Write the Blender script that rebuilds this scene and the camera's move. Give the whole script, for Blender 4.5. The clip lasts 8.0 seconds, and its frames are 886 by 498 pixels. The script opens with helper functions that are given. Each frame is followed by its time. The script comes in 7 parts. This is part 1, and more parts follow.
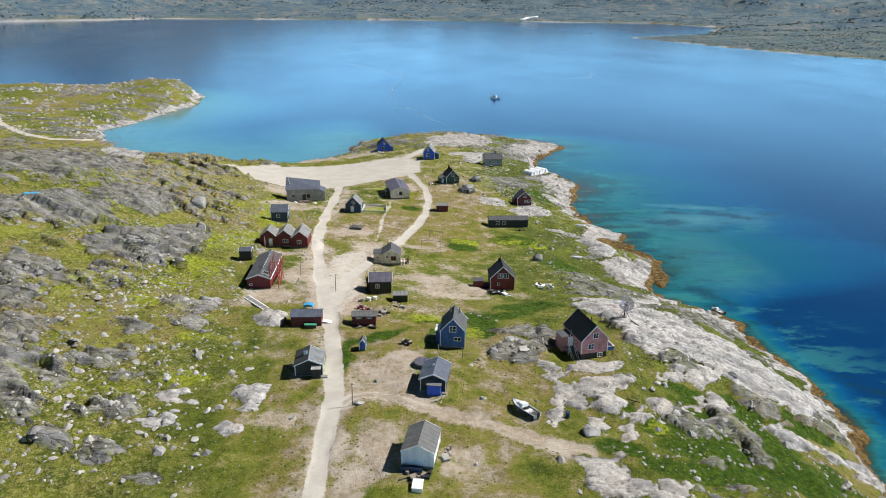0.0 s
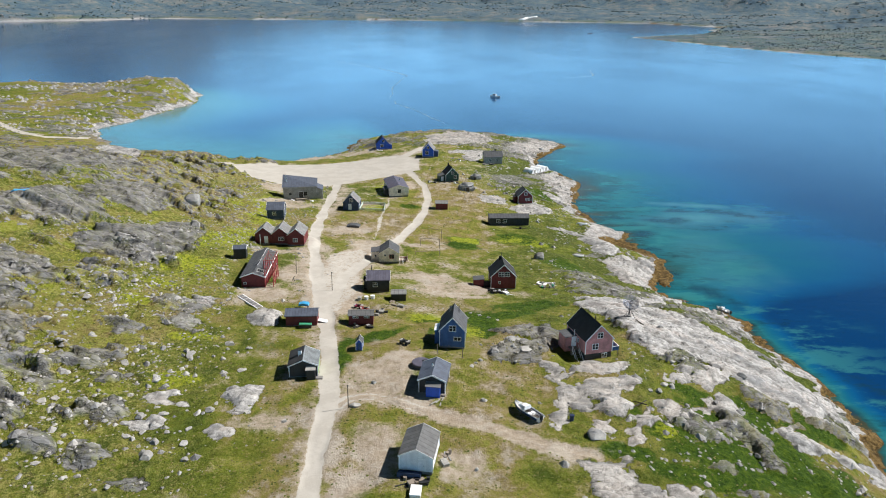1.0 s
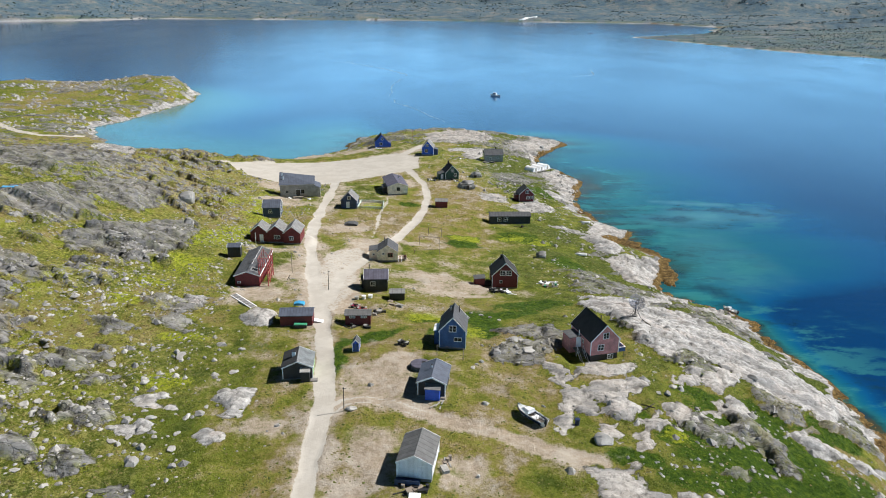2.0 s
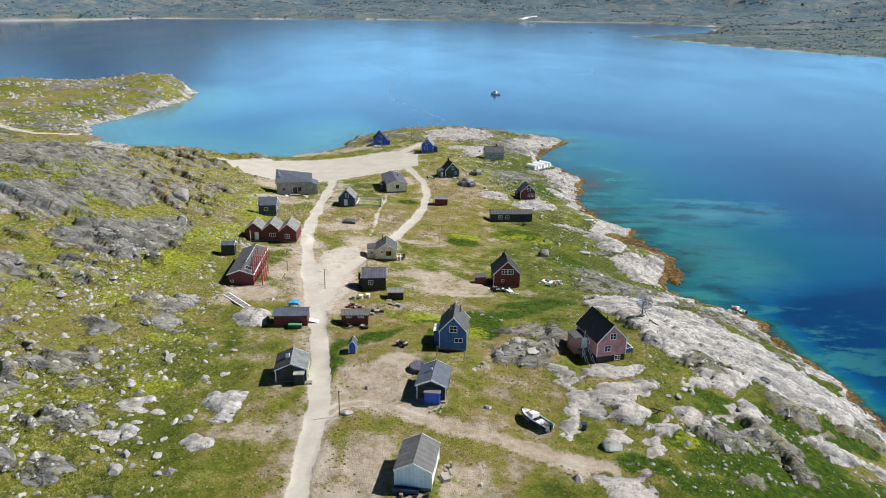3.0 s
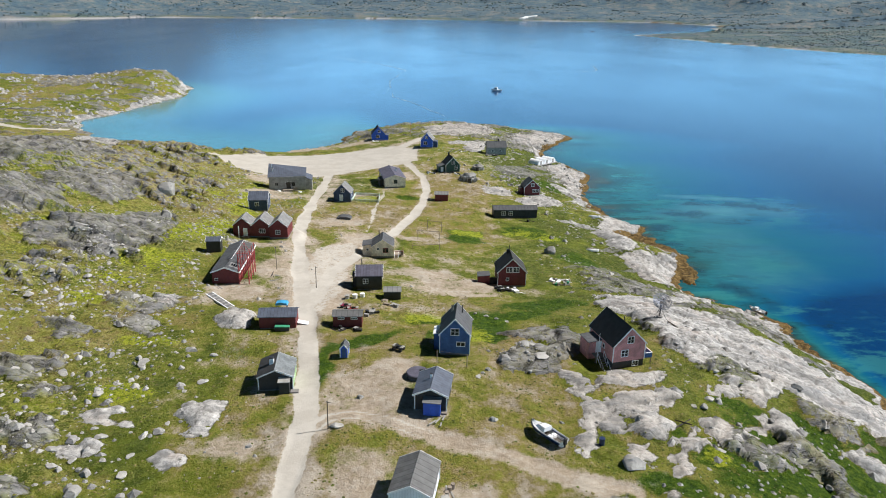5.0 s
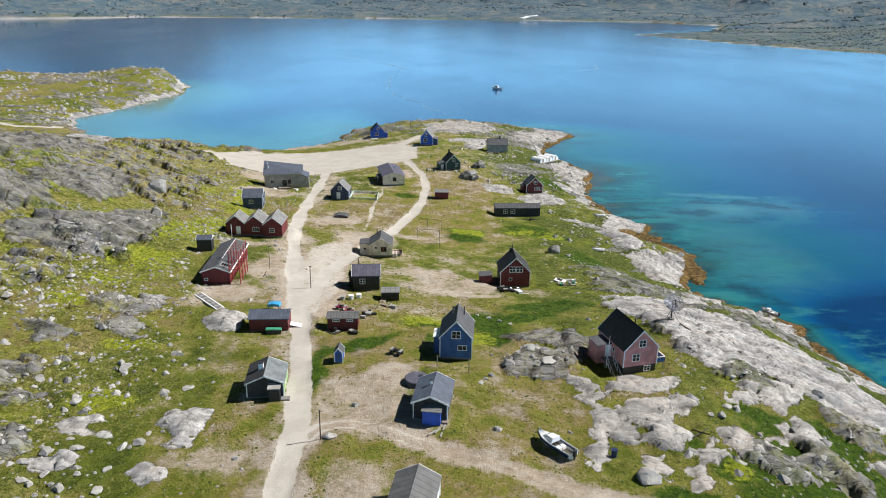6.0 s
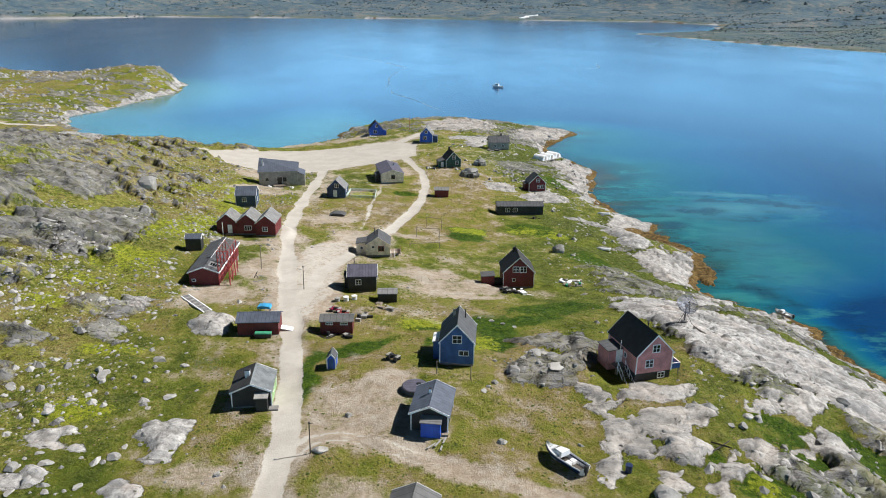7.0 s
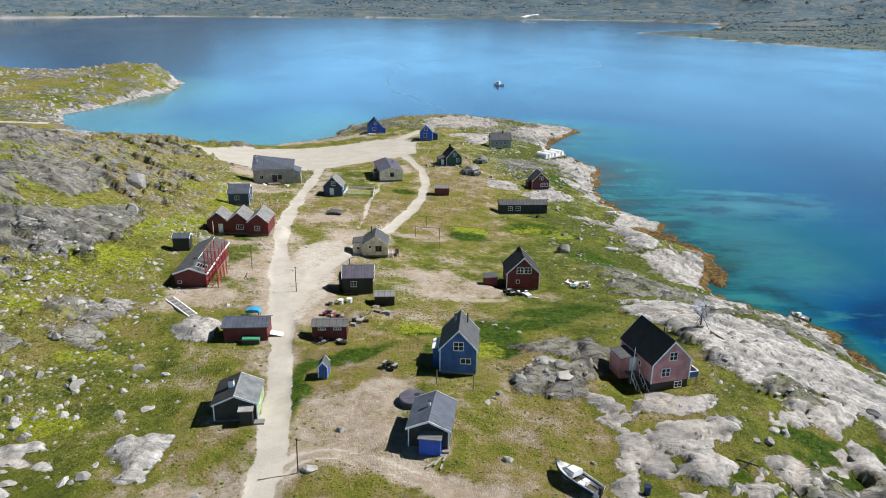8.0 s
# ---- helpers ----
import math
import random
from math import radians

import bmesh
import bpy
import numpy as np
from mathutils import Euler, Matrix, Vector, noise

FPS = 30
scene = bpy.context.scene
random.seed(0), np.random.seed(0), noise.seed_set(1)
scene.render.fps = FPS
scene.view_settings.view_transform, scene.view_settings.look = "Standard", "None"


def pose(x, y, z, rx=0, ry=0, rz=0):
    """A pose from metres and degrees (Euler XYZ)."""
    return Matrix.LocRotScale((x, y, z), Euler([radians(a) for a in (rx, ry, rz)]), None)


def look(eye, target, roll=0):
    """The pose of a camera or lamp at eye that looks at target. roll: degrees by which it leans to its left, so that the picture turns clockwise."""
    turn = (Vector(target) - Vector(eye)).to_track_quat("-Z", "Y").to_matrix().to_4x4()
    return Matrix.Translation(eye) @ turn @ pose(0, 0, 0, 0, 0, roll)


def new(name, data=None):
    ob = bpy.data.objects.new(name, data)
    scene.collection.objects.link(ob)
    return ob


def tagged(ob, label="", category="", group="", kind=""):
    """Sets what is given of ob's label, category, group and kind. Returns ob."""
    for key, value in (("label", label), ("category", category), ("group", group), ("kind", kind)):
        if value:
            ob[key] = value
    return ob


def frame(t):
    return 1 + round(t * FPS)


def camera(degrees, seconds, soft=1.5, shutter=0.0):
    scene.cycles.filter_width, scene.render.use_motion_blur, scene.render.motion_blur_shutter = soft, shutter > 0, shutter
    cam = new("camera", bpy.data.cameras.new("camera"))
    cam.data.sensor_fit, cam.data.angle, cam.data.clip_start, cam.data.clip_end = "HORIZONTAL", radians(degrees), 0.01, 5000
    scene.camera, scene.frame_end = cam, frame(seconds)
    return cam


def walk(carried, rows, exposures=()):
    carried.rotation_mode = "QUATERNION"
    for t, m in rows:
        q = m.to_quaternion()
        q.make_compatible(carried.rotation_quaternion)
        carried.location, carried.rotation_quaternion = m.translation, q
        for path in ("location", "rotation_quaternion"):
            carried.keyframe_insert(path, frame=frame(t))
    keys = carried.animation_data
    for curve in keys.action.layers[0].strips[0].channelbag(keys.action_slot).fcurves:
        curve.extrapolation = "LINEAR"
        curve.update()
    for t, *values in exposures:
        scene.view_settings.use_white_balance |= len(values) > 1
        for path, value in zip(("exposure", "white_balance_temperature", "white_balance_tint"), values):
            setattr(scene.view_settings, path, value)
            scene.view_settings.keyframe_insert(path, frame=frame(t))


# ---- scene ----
cam = camera(63.0, 8.0, soft=1.0)
# seconds, x, y, z, heading, pitch, lean to the right
ROWS = [
    (0.0, 0.000, 0.000, 85.976, -0.000, -19.451, 0.747),
    (0.5, 0.015, 2.085, 84.842, -0.028, -19.435, 0.766),
    (1.0, 0.039, 4.179, 83.719, -0.041, -19.401, 0.758),
    (1.5, 0.041, 6.397, 82.573, -0.052, -19.365, 0.763),
    (3.0, -0.039, 13.614, 79.089, -0.087, -19.319, 0.753),
    (3.5, -0.045, 16.129, 77.915, -0.092, -19.315, 0.746),
    (4.0, -0.093, 18.729, 76.715, -0.087, -19.303, 0.749),
    (4.5, -0.121, 21.476, 75.524, -0.098, -19.287, 0.765),
    (6.0, -0.224, 30.499, 71.775, -0.105, -19.237, 0.780),
    (6.5, -0.223, 33.792, 70.469, -0.106, -19.216, 0.768),
    (7.0, -0.198, 37.152, 69.174, -0.099, -19.199, 0.748),
    (7.5, -0.176, 40.604, 67.971, -0.080, -19.192, 0.736),
    (8.0, -0.174, 44.209, 66.697, -0.063, -19.195, 0.726),
]
walk(cam, [(t, pose(x, y, z, 0, 0, yaw) @ pose(0, 0, 0, 90 + pitch) @ pose(0, 0, 0, 0, 0, lean)) for t, x, y, z, yaw, pitch, lean in ROWS], exposures=((0.0, 0.43, 6450, 10), (8.0, 0.43, 6450, 10)))
# ---- end of path ----
# ---- light ----
SUN_AZIMUTH, SUN_HEIGHT = 76.0, 47.0
world = bpy.data.worlds.new("sky")
scene.world = world
world.use_nodes = True
wn = world.node_tree.nodes
sky = wn.new("ShaderNodeTexSky")
sky.sky_type, sky.sun_disc = "NISHITA", False
sky.sun_elevation, sky.sun_rotation = radians(SUN_HEIGHT), radians(SUN_AZIMUTH)
sky.air_density, sky.dust_density, sky.ozone_density = 1.0, 0.0, 6.0
wl = world.node_tree.links
# cloud veil low in the sky, boosted in blue to brighten the water's reflection
way = wn.new("ShaderNodeTexCoord")
stretch = wn.new("ShaderNodeMapping")
stretch.inputs["Scale"].default_value = (1.4, 1.4, 2.0)
stretch.inputs["Location"].default_value = (1.08, 0.4, 0.0)
wl.new(way.outputs["Generated"], stretch.inputs[0])
veil = wn.new("ShaderNodeTexNoise")
veil.inputs["Scale"].default_value, veil.inputs["Detail"].default_value = 1.3, 3.0
wl.new(stretch.outputs[0], veil.inputs[0])
cover = wn.new("ShaderNodeMapRange")
cover.inputs[1].default_value, cover.inputs[2].default_value, cover.inputs[4].default_value = -0.60, 0.70, 1.0
wl.new(veil.outputs[0], cover.inputs[0])
boosted_clouds = wn.new("ShaderNodeMix")
boosted_clouds.data_type = "RGBA"
boosted_clouds.inputs[7].default_value = (52.0, 119.0, 188.0, 1)
parts_of = wn.new("ShaderNodeSeparateXYZ")
wl.new(way.outputs["Generated"], parts_of.inputs[0])
low = wn.new("ShaderNodeMapRange")
low.interpolation_type = "SMOOTHSTEP"
low.inputs[1].default_value, low.inputs[2].default_value = 0.36, 0.05
wl.new(parts_of.outputs[2], low.inputs[0])
amount = wn.new("ShaderNodeMath")
amount.operation = "MULTIPLY"
wl.new(cover.outputs[0], amount.inputs[0])
wl.new(low.outputs[0], amount.inputs[1])
wl.new(amount.outputs[0], boosted_clouds.inputs[0])
wl.new(sky.outputs[0], boosted_clouds.inputs[6])
wl.new(boosted_clouds.outputs[2], wn["Background"].inputs[0])
wn["Background"].inputs[1].default_value = 0.0080
sun = new("sun", bpy.data.lights.new("sun", "SUN"))
sun.data.energy, sun.data.angle, sun.data.color = 5.0, radians(0.5), (1.0, 0.96, 0.91)
sa, sh = radians(SUN_AZIMUTH), radians(SUN_HEIGHT)
sun.matrix_world = look((0, 0, 300), (-math.sin(sa) * math.cos(sh), -math.cos(sa) * math.cos(sh), 300 - math.sin(sh)))

# ---- materials ----


def material(name):
    m = bpy.data.materials.new(name)
    m.use_nodes = True
    return m, m.node_tree.nodes, m.node_tree.links, m.node_tree.nodes["Principled BSDF"]


def noise_node(n, l, scale, detail=4.0, rough=0.55, stretch=None, turn=0.0, space="Object"):
    tc = n.new("ShaderNodeTexCoord")
    mp = n.new("ShaderNodeMapping")
    mp.inputs["Scale"].default_value = stretch or (1, 1, 1)
    mp.inputs["Rotation"].default_value = (0, 0, radians(turn))
    l.new(tc.outputs[space], mp.inputs[0])
    t = n.new("ShaderNodeTexNoise")
    t.inputs["Scale"].default_value, t.inputs["Detail"].default_value = scale, detail
    t.inputs["Roughness"].default_value = rough
    l.new(mp.outputs[0], t.inputs[0])
    return t.outputs[0]


def ramp(n, l, value, stops):
    r = n.new("ShaderNodeValToRGB")
    e = r.color_ramp.elements
    while len(e) < len(stops):
        e.new(0.5)
    for el, (p, c) in zip(e, stops):
        el.position, el.color = p, (*c, 1)
    l.new(value, r.inputs[0])
    return r.outputs[0]


def mix(n, l, a, b, fac, mode="MIX"):
    m = n.new("ShaderNodeMix")
    m.data_type, m.blend_type = "RGBA", mode
    for k, v in ((0, fac), (6, a), (7, b)):
        if isinstance(v, (int, float)):
            m.inputs[k].default_value = v
        elif isinstance(v, tuple):
            m.inputs[k].default_value = (*v, 1)
        else:
            l.new(v, m.inputs[k])
    return m.outputs[2]


def calc(n, l, op, a, b=0.0, c=0.0):
    m = n.new("ShaderNodeMath")
    m.operation = op
    for k, v in enumerate((a, b, c)):
        if isinstance(v, (int, float)):
            m.inputs[k].default_value = v
        else:
            l.new(v, m.inputs[k])
    return m.outputs[0]


def step(n, l, v, lo, hi):
    m = n.new("ShaderNodeMapRange")
    m.interpolation_type = "SMOOTHSTEP"
    m.inputs[1].default_value, m.inputs[2].default_value = lo, hi
    l.new(v, m.inputs[0])
    return m.outputs[0]


def bump(n, l, bsdf, height, strength, distance):
    b = n.new("ShaderNodeBump")
    b.inputs["Strength"].default_value, b.inputs["Distance"].default_value = strength, distance
    l.new(height, b.inputs["Height"])
    l.new(b.outputs[0], bsdf.inputs["Normal"])


def attribute(n, name):
    a = n.new("ShaderNodeAttribute")
    a.attribute_name = name
    return a.outputs["Fac"]


def painted(name, colour, rough=0.6, board=0.0, upright=True, wear=0.25, metal=0.0):
    """Weathered paint: patches, streaks and, where board is given, grooves between boards of that width."""
    m, n, l, b = material(name)
    big = noise_node(n, l, 0.9, 5.0)
    fine = noise_node(n, l, 9.0, 4.0, stretch=(1, 1, 0.15) if upright else (1, 1, 1))
    obj = n.new("ShaderNodeObjectInfo").outputs["Random"]
    dark = tuple(c * (1 - wear) for c in colour)
    light = tuple(min(1, c * (1 + wear * 0.7) + 0.02 * wear) for c in colour)
    c = mix(n, l, dark, light, step(n, l, big, 0.3, 0.7))
    c = mix(n, l, c, tuple(x * 0.55 + 0.05 for x in colour), calc(n, l, "MULTIPLY", step(n, l, fine, 0.55, 0.75), 0.5 * wear * 2))
    c = mix(n, l, c, tuple(x * 1.25 for x in colour), calc(n, l, "MULTIPLY", obj, 0.25))
    height = fine
    if board:
        tc = n.new("ShaderNodeTexCoord")
        sp = n.new("ShaderNodeSeparateXYZ")
        l.new(tc.outputs["Object"], sp.inputs[0])
        along = calc(n, l, "ADD", sp.outputs[0], sp.outputs[1]) if upright else sp.outputs[1]
        f = calc(n, l, "FRACT", calc(n, l, "DIVIDE", along, board))
        groove = step(n, l, calc(n, l, "ABSOLUTE", calc(n, l, "SUBTRACT", f, 0.5)), 0.40, 0.48)
        c = mix(n, l, c, tuple(x * 0.35 for x in colour), calc(n, l, "MULTIPLY", groove, 0.6))
        height = calc(n, l, "SUBTRACT", calc(n, l, "MULTIPLY", fine, 0.3), groove)
    l.new(c, b.inputs["Base Color"])
    b.inputs["Roughness"].default_value, b.inputs["Metallic"].default_value = rough, metal
    bump(n, l, b, height, 0.5, 0.015)
    return m


PINK = painted("pink_boards", (0.62, 0.27, 0.26), board=0.16)
BLUE = painted("blue_boards", (0.045, 0.115, 0.30), board=0.16)
BRIGHT_BLUE = painted("bright_blue_boards", (0.025, 0.10, 0.55), board=0.16)
NAVY = painted("navy_boards", (0.03, 0.055, 0.12), board=0.16)
RED = painted("red_boards", (0.135, 0.013, 0.016), board=0.16)
CREAM = painted("cream_boards", (0.86, 0.74, 0.60), board=0.16)
GREEN = painted("green_boards", (0.025, 0.075, 0.055), board=0.16)
PALE_GREEN = painted("pale_green_boards", (0.30, 0.46, 0.22), board=0.16)
BLACK = painted("tarred_boards", (0.022, 0.024, 0.026), board=0.18)
GREY = painted("grey_boards", (0.34, 0.33, 0.31), board=0.18)
WHITE = painted("white_paint", (0.85, 0.86, 0.87), wear=0.12)
WHITE_BOARDS = painted("white_boards", (0.80, 0.83, 0.87), board=0.18, wear=0.12)
FELT = painted("roofing_felt", (0.075, 0.078, 0.085), rough=0.85, board=1.0, upright=False)
DARK_FELT = painted("dark_roofing_felt", (0.022, 0.022, 0.023), rough=0.85, upright=False)
GREY_FELT = painted("mid_grey_roofing_felt", (0.115, 0.115, 0.115), rough=0.8, board=1.0, upright=False)
PALE_FELT = painted("pale_roofing_felt", (0.19, 0.19, 0.19), rough=0.8, board=1.0, upright=False)
BLUE_FELT = painted("blue_grey_roofing_felt", (0.075, 0.09, 0.125), rough=0.7, board=0.6, upright=False)
VIOLET_FELT = painted("violet_grey_roofing_felt", (0.09, 0.085, 0.12), rough=0.7, board=0.6, upright=False)
TIN = painted("corrugated_metal", (0.20, 0.215, 0.22), rough=0.5, board=0.25, metal=0.2, wear=0.4)
CONCRETE = painted("foundation_concrete", (0.20, 0.19, 0.18), rough=0.9, upright=False)
TIMBER = painted("weathered_timber", (0.24, 0.20, 0.16), rough=0.8)
DARK_TIMBER = painted("dark_timber", (0.06, 0.05, 0.04), rough=0.8)
RED_STEEL = painted("red_painted_timber", (0.30, 0.04, 0.04))
IRON = painted("dark_metal", (0.05, 0.05, 0.055), rough=0.5, metal=0.6)
STEEL = painted("grey_galvanised_steel", (0.30, 0.31, 0.32), rough=0.45, metal=0.5)
TURF, n, l, b = material("grass_tussock")
isle = n.new("ShaderNodeNewGeometry").outputs["Random Per Island"]
tone = ramp(n, l, isle, [(0.0, (0.060, 0.078, 0.010)), (0.35, (0.105, 0.128, 0.017)), (0.65, (0.155, 0.160, 0.030)), (0.85, (0.21, 0.175, 0.06)), (1.0, (0.15, 0.13, 0.05))])
l.new(mix(n, l, tone, (0.02, 0.025, 0.006), calc(n, l, "MULTIPLY", step(n, l, noise_node(n, l, 6.0, 4.0), 0.5, 0.7), 0.5)), b.inputs["Base Color"])
b.inputs["Roughness"].default_value = 0.95
RUBBER = painted("black_plastic", (0.015, 0.015, 0.016), rough=0.6)
GEL = painted("white_gelcoat", (0.78, 0.79, 0.80), rough=0.25, wear=0.06)
NAVY_GEL = painted("navy_gelcoat", (0.02, 0.035, 0.09), rough=0.3, wear=0.08)
GREEN_COVER = painted("green_tarpaulin", (0.05, 0.30, 0.17), rough=0.6)
BLUE_COVER = painted("blue_tarpaulin", (0.05, 0.33, 0.62), rough=0.5)
MAGENTA = painted("dark_pink_plastic", (0.30, 0.02, 0.07), rough=0.4)

GLASS, gn, gl, gb = material("window_glass")
gb.inputs["Base Color"].default_value = (0.02, 0.025, 0.03, 1)
gb.inputs["Roughness"].default_value = 0.05
gl.new(ramp(gn, gl, noise_node(gn, gl, 1.5, 2.0), [(0.35, (0.012, 0.014, 0.016)), (0.7, (0.05, 0.055, 0.06))]), gb.inputs["Base Color"])


def rock_material(name, dark, mid, pale):
    m, n, l, b = material(name)
    a = noise_node(n, l, 0.55, 8.0, 0.62)
    f = noise_node(n, l, 5.0, 6.0, 0.7)
    c = ramp(n, l, a, [(0.28, dark), (0.5, mid), (0.72, pale)])
    c = mix(n, l, c, tuple(x * 0.35 for x in dark), calc(n, l, "MULTIPLY", step(n, l, f, 0.52, 0.72), 0.6))
    o = n.new("ShaderNodeObjectInfo").outputs["Random"]
    c = mix(n, l, c, pale, calc(n, l, "MULTIPLY", o, 0.5))
    l.new(c, b.inputs["Base Color"])
    b.inputs["Roughness"].default_value = 0.9
    bump(n, l, b, calc(n, l, "ADD", a, f), 0.8, 0.12)
    return m


ROCK = rock_material("grey_gneiss", (0.10, 0.10, 0.10), (0.22, 0.215, 0.21), (0.42, 0.41, 0.39))
WET_ROCK = rock_material("wet_dark_rock", (0.012, 0.014, 0.016), (0.026, 0.028, 0.030), (0.05, 0.05, 0.05))
PALE_ROCK = rock_material("pale_gneiss", (0.20, 0.19, 0.18), (0.34, 0.33, 0.315), (0.48, 0.465, 0.44))

# the ground: grass, lush grass, bare earth, rock, pale shore rock and weed, by the plan below
GROUND, n, l, b = material("tundra_ground")
g_big = noise_node(n, l, 0.03, 6.0, 0.6)
g_mid = noise_node(n, l, 0.16, 10.0, 0.72)
g_fine = noise_node(n, l, 1.1, 9.0, 0.75)
g_grain = noise_node(n, l, 3.6, 6.0, 0.75)
strata = noise_node(n, l, 0.30, 10.0, 0.70, stretch=(0.40, 1.35, 1.0), turn=-18)
cracks = noise_node(n, l, 0.70, 8.0, 0.70, stretch=(0.28, 1.5, 1.0), turn=-22)
lichen = noise_node(n, l, 0.9, 8.0, 0.75)
patchy = calc(n, l, "MULTIPLY_ADD", calc(n, l, "SUBTRACT", g_mid, 0.5), 2.3, calc(n, l, "MULTIPLY_ADD", calc(n, l, "SUBTRACT", g_fine, 0.5), 0.55, attribute(n, "dry")))
grass = ramp(n, l, patchy, [(0.05, (0.058, 0.086, 0.009)), (0.28, (0.120, 0.146, 0.016)), (0.48, (0.195, 0.190, 0.036)), (0.66, (0.235, 0.185, 0.070)), (0.82, (0.255, 0.200, 0.110)), (1.0, (0.33, 0.275, 0.195))])
g_lime = noise_node(n, l, 0.10, 6.0, 0.65)
wild = attribute(n, "wild")
grass = mix(n, l, grass, (0.235, 0.270, 0.022), calc(n, l, "MULTIPLY", step(n, l, g_lime, 0.52, 0.64), calc(n, l, "MULTIPLY_ADD", wild, 0.65, 0.1)))
heather = noise_node(n, l, 0.42, 7.0, 0.7)
grass = mix(n, l, grass, (0.050, 0.036, 0.014), calc(n, l, "MULTIPLY", step(n, l, heather, 0.53, 0.64), calc(n, l, "MULTIPLY_ADD", wild, 0.55, 0.20)))
grass = mix(n, l, grass, (0.020, 0.026, 0.006), calc(n, l, "MULTIPLY", step(n, l, g_grain, 0.47, 0.36), calc(n, l, "MULTIPLY_ADD", wild, 0.25, 0.34)))
grass = mix(n, l, grass, (0.38, 0.36, 0.12), calc(n, l, "MULTIPLY", step(n, l, g_fine, 0.47, 0.60), calc(n, l, "MULTIPLY", wild, 0.60)))
tuft = noise_node(n, l, 1.9, 5.0, 0.7)
grass = mix(n, l, grass, (0.028, 0.036, 0.007), calc(n, l, "MULTIPLY", step(n, l, tuft, 0.56, 0.66), 0.45))
grass = mix(n, l, grass, (0.40, 0.37, 0.20), calc(n, l, "MULTIPLY", step(n, l, g_grain, 0.55, 0.68), calc(n, l, "MULTIPLY_ADD", wild, 0.30, 0.14)))
lush = ramp(n, l, g_fine, [(0.36, (0.014, 0.034, 0.003)), (0.48, (0.038, 0.082, 0.005)), (0.62, (0.095, 0.140, 0.010))])
lush = mix(n, l, lush, (0.020, 0.035, 0.006), calc(n, l, "MULTIPLY", step(n, l, g_grain, 0.47, 0.34), 0.6))
earth = ramp(n, l, g_fine, [(0.34, (0.265, 0.208, 0.148)), (0.48, (0.345, 0.285, 0.218)), (0.64, (0.43, 0.37, 0.30))])
earth = mix(n, l, earth, (0.44, 0.395, 0.335), calc(n, l, "MULTIPLY", step(n, l, g_mid, 0.47, 0.62), 0.7))
gravel = mix(n, l, (0.425, 0.395, 0.350), (0.475, 0.448, 0.402), step(n, l, g_mid, 0.42, 0.58))
gravel = mix(n, l, gravel, (0.37, 0.34, 0.295), calc(n, l, "MULTIPLY", step(n, l, g_fine, 0.52, 0.66), 0.3))
cell_at = n.new("ShaderNodeTexCoord")
cell_map = n.new("ShaderNodeMapping")
cell_map.inputs["Scale"].default_value, cell_map.inputs["Rotation"].default_value = (0.55, 1.25, 0.3), (0, 0, radians(-24))
warp = n.new("ShaderNodeVectorMath")
warp.operation = "MULTIPLY_ADD"
warp.inputs[1].default_value = (2.6, 2.6, 0)
blur_n = n.new("ShaderNodeTexNoise")
blur_n.inputs["Scale"].default_value, blur_n.inputs["Detail"].default_value = 0.5, 6.0
l.new(cell_at.outputs["Object"], blur_n.inputs[0])
l.new(blur_n.outputs["Color"], warp.inputs[0])
l.new(cell_at.outputs["Object"], warp.inputs[2])
l.new(warp.outputs[0], cell_map.inputs[0])


def cells(scale):
    v = n.new("ShaderNodeTexVoronoi")
    v.feature = "DISTANCE_TO_EDGE"
    v.inputs["Scale"].default_value = scale
    l.new(cell_map.outputs[0], v.inputs[0])
    return v.outputs["Distance"]


joint = calc(n, l, "MULTIPLY", calc(n, l, "MAXIMUM", step(n, l, cells(0.12), 0.035, 0.008), calc(n, l, "MULTIPLY", step(n, l, cells(0.42), 0.05, 0.005), 0.45)), step(n, l, lichen, 0.38, 0.56))
rock = ramp(n, l, strata, [(0.30, (0.092, 0.092, 0.094)), (0.44, (0.160, 0.159, 0.158)), (0.56, (0.240, 0.236, 0.230)), (0.70, (0.38, 0.37, 0.35))])
rock = mix(n, l, rock, (0.040, 0.041, 0.042), calc(n, l, "MULTIPLY", step(n, l, cracks, 0.56, 0.66), 0.6))
rock = mix(n, l, rock, (0.03, 0.031, 0.03), calc(n, l, "MULTIPLY", joint, 0.6))
rock = mix(n, l, rock, (0.13, 0.125, 0.045), calc(n, l, "MULTIPLY", step(n, l, lichen, 0.54, 0.62), 0.75))
rock = mix(n, l, rock, (0.50, 0.48, 0.45), calc(n, l, "MULTIPLY", step(n, l, g_grain, 0.57, 0.70), 0.4))
pale = ramp(n, l, g_fine, [(0.32, (0.205, 0.203, 0.200)), (0.45, (0.365, 0.360, 0.352)), (0.60, (0.56, 0.55, 0.535))])
pale = mix(n, l, pale, (0.48, 0.40, 0.35), calc(n, l, "MULTIPLY", step(n, l, g_mid, 0.50, 0.64), 0.4))
pale = mix(n, l, pale, (0.12, 0.118, 0.115), calc(n, l, "MULTIPLY", step(n, l, cracks, 0.60, 0.70), 0.18))
pale = mix(n, l, pale, (0.045, 0.042, 0.036), calc(n, l, "MULTIPLY", joint, 0.35))
pale = mix(n, l, pale, (0.40, 0.355, 0.305), calc(n, l, "MULTIPLY", attribute(n, "warm"), 0.45))
streaks = noise_node(n, l, 0.20, 9.0, 0.70, stretch=(0.55, 1.4, 1.0), turn=34)
